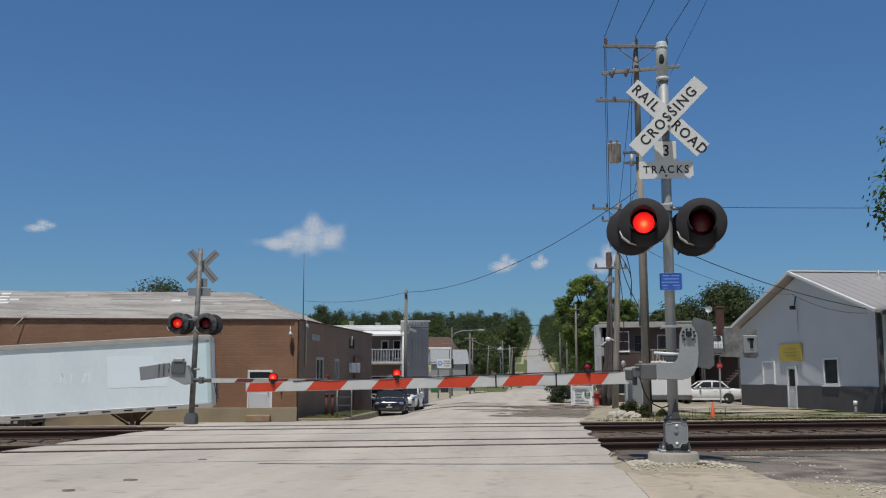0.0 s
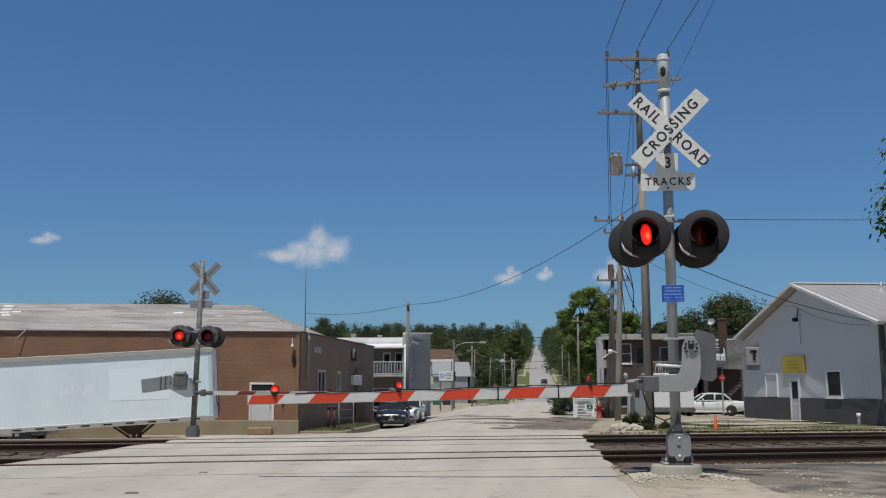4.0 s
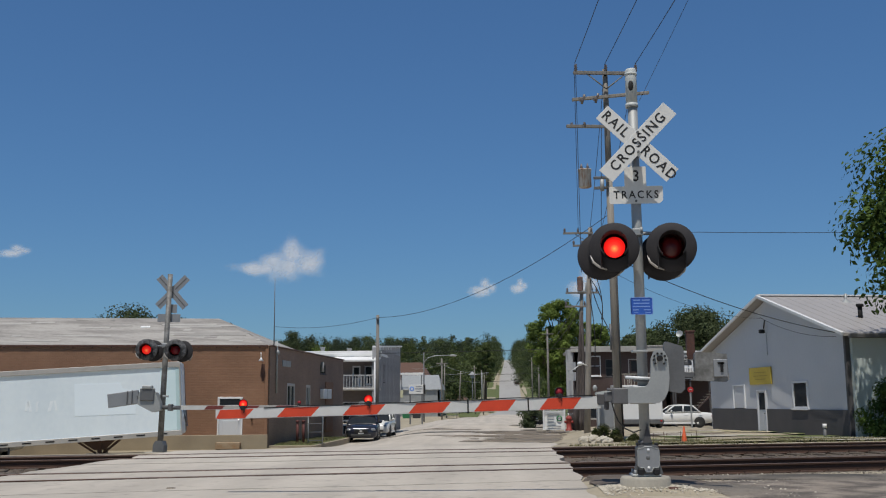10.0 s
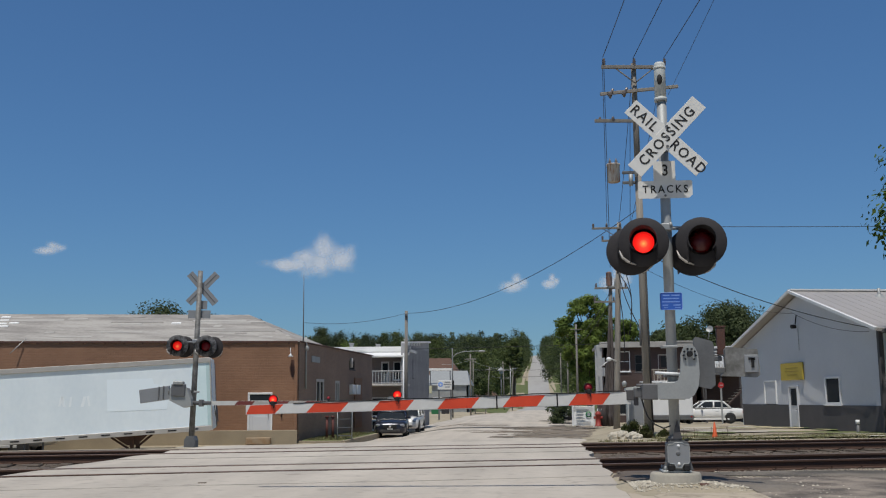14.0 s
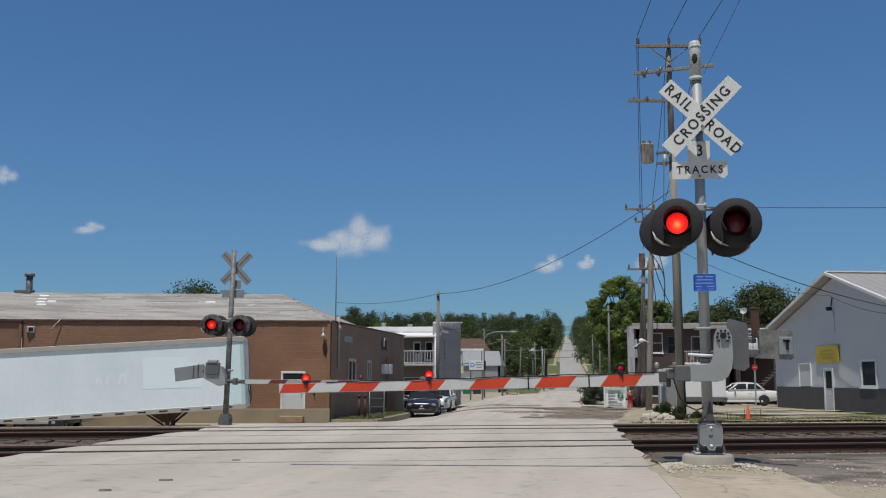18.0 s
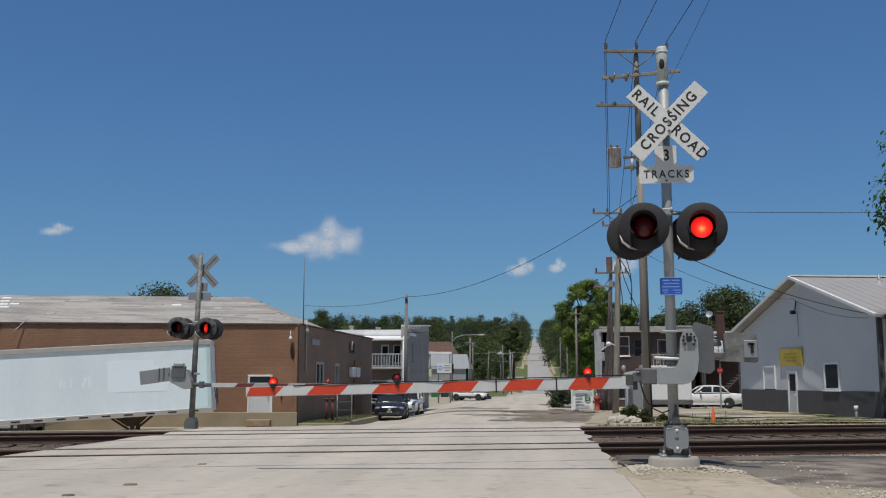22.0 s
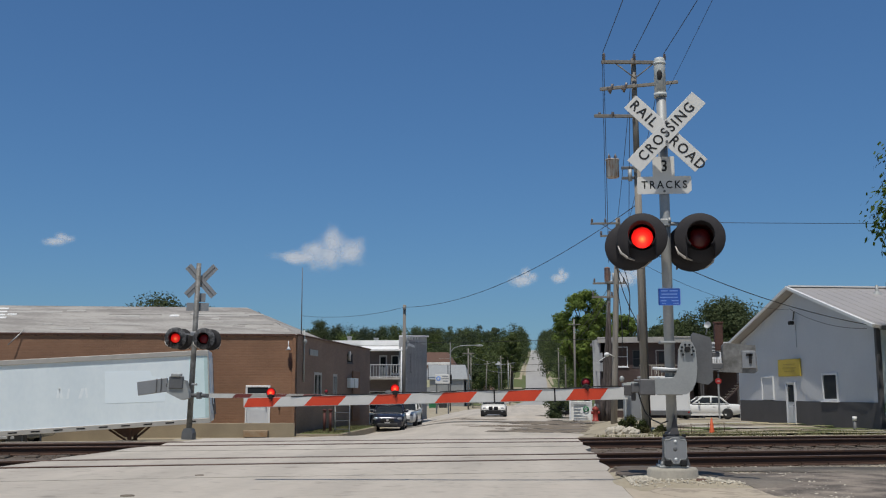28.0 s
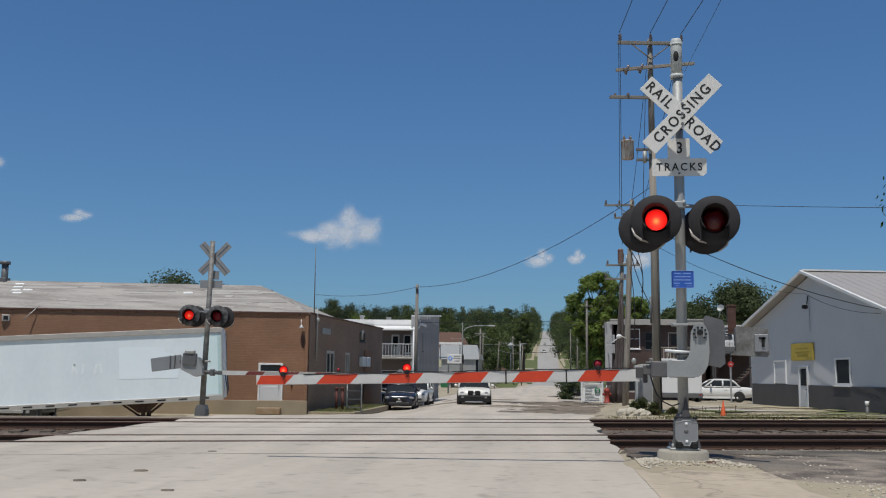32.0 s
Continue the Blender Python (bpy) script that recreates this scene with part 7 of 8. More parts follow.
            part("roof_rail", Solid().tube([(sx * w * 0.68, t0 + 0.2, roof + 0.03), (sx * w * 0.68, t0 + 0.3, roof + 0.08), (sx * w * 0.68, t1 - 0.3, roof + 0.08), (sx * w * 0.68, t1 - 0.2, roof + 0.03)], 0.022, 6), M_PLASTIC, th)
    ty, ri = wheel_meshes(wr, 0.22)
    for sx in (-1, 1):
        for yy in (f + L * 0.19, b - L * 0.21):
            wh = part("wheel", ty, M_TYRE, th, at=pose(sx * (w - 0.090), yy, wr, 0, 0, 0 if sx > 0 else 180))
            part("rim", ri, M_RIM, wh)
            part("wheel_arch", Solid().turned([(wr * 1.12, 0.0), (wr * 1.12, 0.24)], 20, pose(sx * (w + 0.008), yy, wr, 0, -90 * sx, 0)).turned([(0.0001, 0.0), (wr * 1.12, 0.0)], 20, pose(sx * (w + 0.004), yy, wr, 0, -90 * sx, 0)), M_PLASTIC, th)
    return th


ROADC = -0.76
car("parked_sedan", pose(-8.4, 58.6, road_z(-8.4, 58.6), 0, 0, 5), "dark navy sedan parked at the kerb facing the crossing", M_CARNAVY, 4.7, 1.84, 0.98, 1.46, "sedan", group="parked cars")
car("parked_suv", pose(-8.44, 66.0, road_z(-8.44, 66), 0, 0, 0.5), "white sport utility vehicle parked behind a navy sedan", M_CARWHITE, 4.8, 1.92, 1.03, 1.80, "suv", 0.28, 0.38, group="parked cars")
car("parked_sedan", pose(11.55, 69.0, -0.62, 0, 0, -87), "white sedan parked beside the metal building", M_CARWHITE, 4.55, 1.85, 0.95, 1.45, "sedan", group="parked cars")
suv = car("moving_suv", pose(-30, 123, -1.05, 0, 0, 90), "cream-white sport utility vehicle with black lower bumper turning into the street", M_CARCREAM, 4.75, 1.90, 0.91, 1.74, "suv", 0.28, 0.37, cladding=True)
hill_a = car("distant_car", pose(-2, 590, 25), "pale car coming down the hill street", M_CARWHITE, 4.7, 1.9, 1.05, 1.6, "suv", 0.25, 0.35)
hill_b = car("distant_car", pose(-2, 595, 25), "pale car following down the hill street", M_CARWHITE, 4.7, 1.9, 1.05, 1.6, "suv", 0.25, 0.35)
leaving_car = car("distant_car", pose(2, 178, 3, 0, 0, 180), "dark car driving away up the hill street", M_CARNAVY, 4.6, 1.85, 0.98, 1.5, "sedan")

# box trailer on its landing gear
tr = thing("box_trailer", pose(-13.1, 40.0, -0.93) @ pose(0, 0, 0, 0, 0, 15.0) @ pose(0, 0, 0.62, 0, -3.5, 0), "white box semi-trailer parked on its landing gear", "trailer")
LT = 16.0
body = part("box_body", Solid().box((-LT / 2, 1.3, 1.69), (LT, 2.55, 2.94), 0.03), M_TRAILER, tr, "white painted trailer side")
part("fresh_panel", Solid().prism([(-4.12, 1.22), (-4.12, 2.50), (-2.35, 2.44), (-2.28, 2.22), (-1.95, 2.12), (-1.9, 1.85), (-1.75, 1.6), (-1.8, 1.16)], 0.008, pose(0, 0.022, 0)), M_TRAILERP, body, "brighter repainted panel")
for x, z, w, lean in ((-6.0, 1.75, 0.10, 0.10), (-5.82, 1.72, 0.10, -0.08), (-5.6, 1.70, 0.08, 0.06), (-5.15, 1.68, 0.12, 0.12), (-4.85, 1.70, 0.08, -0.05)):
    part("faded_mark", Solid().prism([(x, z - 0.2), (x + w, z - 0.2), (x + w + lean, z + 0.2), (x + lean, z + 0.2)], 0.004, pose(0, 0.022, 0)), M_FADED, body, "faded unreadable remains of lettering")
part("top_rail", Solid().box((-LT / 2, 0.0, 3.06), (LT, 0.08, 0.20), 0.01), M_TRIM, body, "dull metal top rail")
lr = part("lower_rail", Solid().box((-LT / 2, 0.0, 0.29), (LT, 0.10, 0.20), 0.01), M_TRIM, body, "dull metal lower rail")
for i in range(15):
    part("rail_slot", Solid().box((-0.75 - i * 0.86, -0.053, 0.29), (0.34, 0.012, 0.055)), M_BLACK, lr)
part("front_post", Solid().box((-0.03, -0.005, 1.68), (0.05, 0.10, 2.8), 0.01), M_TRIM, body)
part("nose_strip", Solid().box((-0.42, 0.016, 1.66), (0.76, 0.016, 2.5), 0.006), M_NOSE, body, "pale cyan strip at the trailer nose")
# A darker copy of the strip's cyan along its right end.
part("strip_shade", Solid().box((-0.13, 0.006, 1.66), (0.14, 0.010, 2.5), 0.004), M_NOSED, body, "darker greener edge of the nose strip")
part("nose_panel", Solid().box((0.012, 1.28, 1.9), (0.03, 1.9, 2.0), 0.01), M_TRAILERP, body, "white nose panel")
part("nose_edge", Solid().box((0.015, 2.52, 1.65), (0.05, 0.10, 2.7), 0.01), M_GALVD, body)
part("fresh_panel", Solid().box((-0.42, 0.021, 2.62), (0.5, 0.008, 0.5)), M_TRAILERP, body)
lg = part("landing_gear", Solid().box((-3.25, 1.3, 0.12), (0.12, 1.9, 0.12), 0.01), M_GALVD, tr, "rusty dark landing gear")
for y in (0.4, 2.2):
    part("leg", Solid().box((-3.25, y, -0.1), (0.16, 0.16, 0.7), 0.01), M_RAIL, lg)
    part("foot", Solid().box((-3.25, y, -0.45), (0.34, 0.34, 0.05), 0.01), M_RAIL, lg)
for x in (-4.05, -2.45):
    part("brace", Solid().tube([(x, 0.4, 0.18), (-3.25, 0.4, -0.42)], 0.05, 6), M_RAIL, lg)
part("gusset", Solid().prism([(-3.95, 0.2), (-2.6, 0.2), (-3.05, -0.18), (-3.45, -0.18)], 0.08, pose(0, 0.42, 0)), M_RAIL, lg)
part("air_lines", Solid().tube([(0.05, 0.5, 1.3), (0.10, 0.3, 0.85), (0.12, 0.9, 0.55), (0.12, 1.7, 0.5), (0.08, 2.2, 0.9), (0.05, 2.3, 1.3)], 0.022, 6), M_GALVD, tr)
for x in (-6.6, -7.3):
    part("side_bracket", Solid().tube([(x, 0.1, 0.2), (x, 0.1, -0.45), (x - 0.3, 0.1, -0.6)], 0.035, 6), M_GALVD, tr)
ty, ri = wheel_meshes(0.5, 0.28)
part("axle_frame", Solid().box((-13.6, 1.3, -0.05), (3.2, 1.2, 0.5), 0.05), M_GALVD, tr)
for x in (-12.9, -14.2):
    for y, t in ((0.2, 180), (2.4, 0)):
        wh = part("wheel", ty, M_TYRE, tr, at=pose(x, y, -0.12, 0, 0, 90 + t))
        part("rim", ri, M_GALVD, wh)
car("parked_pickup", pose(-24.0, 42.3, -1.27, 0, 0, -80), "grey pickup parked behind the trailer", M_CARGREY, 5.6, 1.95, 1.08, 1.8, "pickup", 0.38, 0.40, group="parked cars")

# white box van by the brown house
van = thing("white_van", pose(7.98, 60.0, -0.45), "white box van with grey bumper seen from behind", "van")
part("cargo_box", Solid().box((0, 1.8, 1.25), (2.5, 3.8, 1.75), 0.04), M_WHITE, van)
for x in (-0.6, 0.6):
    part("rear_door", Solid().box((x, -0.12, 1.2), (1.12, 0.05, 1.45), 0.02), M_WHITE, van)
part("bumper", Solid().box((0, -0.16, 0.38), (2.5, 0.25, 0.3), 0.03), M_GALVD, van)
for x in (-1.0, 1.0):
    part("tail_light", Solid().box((x * 1.12, -0.2, 0.42), (0.12, 0.2, 0.09), 0.02), M_TAIL, van)
ty, ri = wheel_meshes(0.38, 0.24)
for x in (-1.05, 1.05):
    for y in (0.7, 3.2):
        wh = part("wheel", ty, M_TYRE, van, at=pose(x, y, 0.38))
        part("rim", ri, M_RIM, wh)
part("cab", Solid().box((0, 4.4, 1.0), (2.0, 1.5, 1.4), 0.2), M_WHITE, van)
# Separate upright box stands in for the pale side of the van.
cab_ = thing("upright_box", pose(5.3, 54.0, -0.4), "pale grey box standing in for the van's side", "cabinet")
part("body", Solid().box((0, 0, 0.93), (0.9, 0.9, 1.86), 0.03).prism([(-0.5, 1.86), (0.5, 1.86), (0.3, 2.12), (-0.5, 2.0)], 0.95), M_CAPGREY, cab_)
part("door", Solid().box((0, -0.47, 0.95), (0.75, 0.04, 1.6), 0.01), M_ALU, cab_)

# ---------- small things by the street ----------
cone = thing("traffic_cone", pose(5.6, 32.2, land(5.6, 32.2)) @ Matrix.Diagonal((0.60, 0.60, 0.74, 1)), "orange traffic cone standing on the verge", "traffic cone")
part("cone", Solid().turned([(0.16, 0.03), (0.15, 0.06), (0.035, 0.72), (0.0001, 0.73)], 16), M_ORANGE, cone)
part("base", Solid().box((0, 0, 0.02), (0.4, 0.4, 0.04), 0.015), M_ORANGE, cone)
hy = thing("fire_hydrant", pose(3.55, 57.5, -0.5), "faded red fire hydrant", "hydrant")
part("barrel", Solid().turned([(0.2, 0), (0.2, 0.06), (0.14, 0.08), (0.14, 0.6), (0.18, 0.62), (0.18, 0.68), (0.13, 0.78), (0.0001, 0.86)], 14), M_HYDRANT, hy)
for x in (-1, 1):
    part("outlet", Solid().tube([(x * 0.1, 0, 0.48), (x * 0.25, 0, 0.48)], 0.08, 10), M_HYDRANT, hy)
sb = thing("sandwich_board", pose(2.75, 58.0, -0.55, 0, 0, -6), "white folding sign with green unreadable lines", "sign")
part("panel", Solid().box((0, 0, 0.62), (1.15, 0.05, 1.1), 0.02, pose(0, -0.12, 0, -8, 0, 0)), M_SIGNW, sb)
part("panel", Solid().box((0, 0, 0.62), (1.15, 0.05, 1.1), 0.02, pose(0, 0.12, 0, 8, 0, 0)), M_SIGNW, sb)
for x in (-0.6, 0.6):
    part("post", Solid().box((x, -0.02, 0.62), (0.09, 0.3, 1.25), 0.01), M_WHITE, sb)
for z, w, x in ((0.98, 0.7, -0.05), (0.80, 0.42, -0.2), (0.64, 0.36, -0.22), (0.46, 0.5, -0.15), (0.28, 0.8, 0.0)):
    part("text_bar", Solid().box((x, -0.165 + z * 0.14 - 0.04, z), (w, 0.02, 0.055)), M_GALV, sb)
part("emblem", Solid().turned([(0.10, 0.0), (0.17, 0.0), (0.17, -0.02), (0.10, -0.02)], 18, pose(0.3, -0.12, 0.72, 82)), M_GREENBIN, sb, "green ring emblem")
part("foot", Solid().box((-0.75, -0.1, 0.04), (0.6, 0.3, 0.08), 0.02), M_CONC, sb)
ss = thing("stop_sign", pose(12.0, 66.0, -0.55), "red octagonal road sign on a post", "sign")
part("post", Solid().box((0, 0, 1.1), (0.10, 0.06, 2.4)), M_GALV, ss)
oc = [(0.2 * math.cos(math.pi / 8 + i * math.pi / 4), 2.4 + 0.2 * math.sin(math.pi / 8 + i * math.pi / 4)) for i in range(8)]
fp = part("face", Solid().prism(oc, 0.02, pose(0, -0.05, 0)), M_REDSIGN, ss)
part("text_bar", Solid().box((0, -0.065, 2.4), (0.20, 0.008, 0.05)), M_TRIM, fp)
rk = random.Random(4)
for i in range(11):
    k = i / 10
    x, y = 3.0 + 0.75 * k + rk.uniform(-0.1, 0.1), 38.6 - 1.6 * k + rk.uniform(-0.3, 0.3)
    r0 = rk.uniform(0.13, 0.20) + 0.07 * (1 - k)
    st = Solid().ball((0, 0, 0), r0, 12, 8, (rk.uniform(1.0, 1.4), rk.uniform(0.8, 1.1), rk.uniform(0.65, 1.0)), 0.36, smooth=False)
    tagged(part("boulder", st, M_STONE, None, at=pose(x, y, land(x, y) + r0 * 0.35, 0, 0, rk.uniform(0, 180))), "pale rounded boulder edging the verge", "rock", "boulders")
gb = thing("green_bin", pose(-13.3, 134, -1.05) @ Matrix.Scale(1.25, 4), "green plastic wheeled bin", "bin")
part("bin_body", Solid().prism([(-0.4, 0), (0.4, 0), (0.5, 1.3), (-0.5, 1.3)], 0.9), M_GREENBIN, gb)
part("lid", Solid().box((0, 0, 1.34), (1.1, 1.0, 0.1), 0.03), M_GREENBIN, gb)
db = thing("dark_bin", pose(-12.0, 134, -1.05) @ Matrix.Scale(1.25, 4), "dark bin beside a green bin", "bin")
part("bin_body", Solid().box((0, 0, 0.7), (0.8, 0.8, 1.4), 0.05), M_PLASTIC, db)
pt = thing("picnic_table", pose(-7.4, 136, -1.05), "weathered wooden picnic table", "table")
part("tabletop", Solid().box((0, 0, 0.75), (1.9, 0.8, 0.07), 0.01), M_WOODL, pt)
for y in (-0.65, 0.65):
    part("bench", Solid().box((0, y, 0.45), (1.9, 0.28, 0.06), 0.01), M_WOODL, pt)
for x in (-0.7, 0.7):
    part("leg", Solid().box((x, 0, 0.38), (0.1, 0.12, 0.75), 0.0, pose(0, 0, 0)).box((x, 0, 0.42), (0.08, 1.5, 0.08)), M_WOODL, pt)
ac = thing("air_unit", pose(-9.95, 63.4, -0.95), "pale air unit on the ground behind parked cars", "air unit")
part("casing", Solid().box((0, 0, 0.4), (0.9, 0.6, 0.7), 0.03), M_WHITE, ac)
part("grille", Solid().box((0, -0.31, 0.4), (0.7, 0.03, 0.5)), M_BLACK, ac)
fe = thing("wire_fence", pose(5.4, 33.5, land(5.4, 33.5)), "low slack wire fence on thin posts", "fence")
for i in range(13):
    x = -0.75 + i * 0.14 + 0.03 * math.sin(i * 2.3)
    part("post" if i % 4 == 0 else "stake", Solid().tube([(x, 0.05 * i, -0.1), (x + 0.03 * math.sin(i), 0.05 * i, 0.27 + 0.06 * (i % 4 == 0) + 0.05 * math.sin(i * 1.7))], 0.010 if i % 4 == 0 else 0.006, 5), M_RAIL, fe)
for z in (0.10, 0.22, 0.34):
    part("strand", Solid().tube([(-0.8, 0, z), (0.1, 0.3, z - 0.03), (1.0, 0.6, z)], 0.005, 4), M_RAIL, fe)
pkt = thing("picket_fence", pose(4.3, 70.0, -0.75), "dark slatted porch fence", "fence")
for i in range(10):
    part("slat", Solid().box((i * 0.16, 0, 0.55), (0.07, 0.03, 1.1)), M_GALVD if i % 2 else M_WHITE, pkt)
part("top_rail", Solid().box((0.72, 0.02, 1.0), (1.6, 0.04, 0.07)), M_GALVD, pkt)
car("parked_hatchback", pose(2.15, 74.0, road_z(2, 74) + 0.02), "dark car parked at the far kerb behind a shrub", M_CARNAVY, 4.2, 1.75, 0.98, 1.5, "suv", group="parked cars")
# small dark stains on the paving, laid as thin discs
for x, y, rx, ry in ((-4.56, 9.55, 0.06, 0.05), (-4.36, 10.58, 0.075, 0.06), (-4.47, 13.24, 0.06, 0.05), (-3.42, 8.93, 0.06, 0.05)):
    s = Solid().turned([(0.0001, 0.003), (1.0, 0.003), (1.05, -0.01)], 16, pose(x, y, 0.004) @ Matrix.Diagonal((rx, ry, 1, 1)))
    tagged(part("paving_stain", s, M_DIRT), "small dark brown stain on the paving", "cover", "paving covers")


# ---------- plants ----------
def leaf_cloud(centres, radii, count, size, squash=0.8, seed=1, droop=0.25):
    """Small leaf quads spread over clumps; arrays of corners and faces."""
    r = np.random.default_rng(seed)
    centres, radii = np.asarray(centres, float), np.asarray(radii, float)
    pick = r.choice(len(centres), count, p=radii ** 2 / (radii ** 2).sum())
    d = r.normal(size=(count, 3))
    d /= np.linalg.norm(d, axis=1)[:, None]
    d[:, 2] *= squash
    pos = centres[pick] + d * radii[pick][:, None] * (0.42 + 0.85 * r.random((count, 1)) ** 0.9)
    nrm = d + r.normal(size=(count, 3)) * 0.42
    nrm[:, 2] += 0.4
    nrm /= np.linalg.norm(nrm, axis=1)[:, None]
    t = np.cross(nrm, r.normal(size=(count, 3)))
    t /= np.linalg.norm(t, axis=1)[:, None]
    b = np.cross(nrm, t)
    s = size * (0.6 + 0.8 * r.random((count, 1)))
    quad = np.stack([pos - t * s * 0.5, pos - b * s * 0.28 + t * 0.0, pos + t * s * 0.55, pos + b * s * 0.28], axis=1)
    return quad.reshape(-1, 3), np.arange(count * 4).reshape(-1, 4)


def leaf_mesh(name, quads, mat):
    v = np.concatenate([q[0] for q in quads])
    f = []
    k = 0
    for q in quads:
        f.append(q[1] + k)
        k += len(q[0])
    f = np.concatenate(f)
    me = bpy.data.meshes.new(name)
    me.vertices.add(len(v))
    me.vertices.foreach_set("co", v.astype(np.float32).ravel())
    me.loops.add(f.size)
    me.loops.foreach_set("vertex_index", f.astype(np.int32).ravel())
    me.polygons.add(len(f))
    me.polygons.foreach_set("loop_start", np.arange(0, f.size, 4, dtype=np.int32))
    me.materials.append(mat)
    me.update(calc_edges=True)
    return me


def clumps(cx, cy, z0, z1, rad, n, seed, big=0.34, shape=0.8):
    r = np.random.default_rng(seed)
    out, rr = [], []
    for i in range(n):
        k = r.random()
        z = z0 + (z1 - z0) * (0.08 + 0.9 * k)
        wide = rad * (math.sin(math.pi * (0.16 + 0.80 * k) ** shape) ** 0.8) * (0.75 + 0.4 * r.random())
        a = r.random() * 6.283
        q = math.sqrt(r.random()) * 0.9
        out.append((cx + wide * q * math.cos(a), cy + wide * q * math.sin(a), z))
        rr.append(rad * big * (0.6 + 0.7 * r.random()))
    return out, rr


def tree(x, y, h, rad, label, leaf=M_LEAF, leaf_size=0.3, leaves=3500, n=34, bole=0.25, seed=1, z=None, name="tree", big=0.34, shape=0.8):
    z = land(x, y) if z is None else z
    th = thing(name, pose(x, y, z - 0.05), label, "tree", "trees")
    r = random.Random(seed)
    c, rr = clumps(0, 0, h * bole, h * 0.98, rad, n, seed, big, shape)
    t = Solid()
    lean = [(0, 0, 0)]
    for i in range(1, 6):
        lean.append((r.uniform(-0.06, 0.06) * rad * i / 3, r.uniform(-0.06, 0.06) * rad * i / 3, h * 0.75 * i / 5))
    tw = max(0.10, h * 0.024)
    t.tube(lean, [tw * 1.25, tw, tw * 0.85, tw * 0.65, tw * 0.45, tw * 0.2], 9)
    part("trunk", t, M_BARK, th)
    for i in range(0, len(c), 2 if n < 40 else 4):
        k = min(4, max(1, int((c[i][2] / h - 0.15) / 0.75 * 5)))
        a = lean[k]
        mid = ((a[0] + c[i][0]) / 2, (a[1] + c[i][1]) / 2, (a[2] + c[i][2]) / 2 - 0.05 * h * r.random())
        part("limb", Solid().tube([a, mid, c[i]], [tw * 0.35, tw * 0.22, tw * 0.08], 5, False), M_BARK, th)
    q = leaf_cloud(c, rr, leaves, leaf_size, 0.8, seed)
    part("crown", leaf_mesh("crown", [q], leaf), leaf, th, "uneven crown of small leaves")
    return th


tree(18.3, 34.5, 12.8, 5.3, "large leafy tree overhanging the metal building", M_LEAF, 0.24, 160000, 200, 0.33, 21, big=0.28)
tree(14.55, 38.95, 2.0, 1.2, "overgrown green shrub against the building wall", M_LEAF, 0.12, 7000, 22, 0.02, 22, name="shrub")
tree(5.6, 104, 12.9, 3.5, "tall yellow-green street tree", M_LEAFL, 0.24, 44000, 230, 0.12, 23, big=0.15, shape=1.7)
tree(10.3, 112, 10.8, 3.2, "smaller yellow-green street tree", M_LEAFL, 0.24, 28000, 150, 0.15, 24, big=0.16, shape=1.4)
tree(1.75, 72, 2.2, 1.1, "dark rounded shrub at the street edge", M_LEAFD, 0.12, 3500, 18, 0.02, 25, name="shrub")
for i, (x, y, s) in enumerate(((3.72, 38.4, 0.42), (4.0, 37.5, 0.34), (3.45, 39.2, 0.36), (4.75, 37.6, 0.24), (5.0, 36.9, 0.2))):
    tree(x, y, s * 1.4, s, "low shrub at the foot of the pole", M_BUSH, 0.06, 1800, 12, 0.0, 40 + i, name="shrub")
for i, (x, y, h, r0) in enumerate(((22.8, 118, 12.9, 6.6), (29.5, 122, 12.0, 5.5), (15.5, 126, 10.2, 3.6), (17.8, 121, 11.0, 3.8), (34, 120, 13, 5))):
    tree(x, y, h, r0, "broad dark green tree behind the houses", (M_LEAFD, M_LEAFM)[i % 2], 0.31, 30000, 120, 0.12, 50 + i, big=0.22, shape=1.1)
for i, (x, y, h, r0) in enumerate(((-32.4, 84, 10.1, 5.6), (-36, 86, 9.6, 4.4), (-28.6, 84, 9.5, 3.0))):
    tree(x, y, h, r0, "dark green tree behind the brick building", M_LEAFD, 0.22, 24000, 110, 0.1, 60 + i, big=0.22)
tree(-25.6, 118, 11.0, 2.4, "green tree rising behind the roofs", M_LEAFD, 0.18, 9000, 60, 0.2, 70, big=0.24)
tree(-24.0, 130, 9.2, 4.2, "bright green tree behind the balcony building", M_LEAFL, 0.20, 16000, 60, 0.15, 71, big=0.26)

tree(-4.9, 240, 15.6 - land(-4.9, 240), 2.9, "bright green tree beside the hill street", M_LEAFB, 0.30, 12000, 80, 0.3, 72, big=0.22, shape=1.0)


def woods(name, spots, leaf, size, per, label, seed):
    """A far wood in one mesh: trunks left out where crowns reach the ground."""
    quads, r = [], np.random.default_rng(seed)
    for i, (x, y, h, rad) in enumerate(spots):
        k = drawn_out(y) / y
        x, y, h, rad = x * k, y * k, h * k, rad * k
        z = land(x, y)
        c, rr = clumps(x, y, z + h * 0.02, z + h, rad, 24, seed * 1000 + i, 0.30, 0.75)
        quads.append(leaf_cloud(c, rr, per, size * k, 0.85, seed * 777 + i))
    tagged(part(name, leaf_mesh(name, [q for i, q in enumerate(quads) if i % 4 and i % 7 != 2], leaf), leaf), label, "trees", kind="stuff")
    tagged(part(name, leaf_mesh(name, quads[::4], M_LEAFM), M_LEAFM), label.replace("dark green", "lighter green"), "trees", kind="stuff")
    tagged(part(name, leaf_mesh(name, [q for i, q in enumerate(quads) if i % 4 and i % 7 == 2], M_LEAFB), M_LEAFB), label.replace("dark green", "bright green"), "trees", kind="stuff")


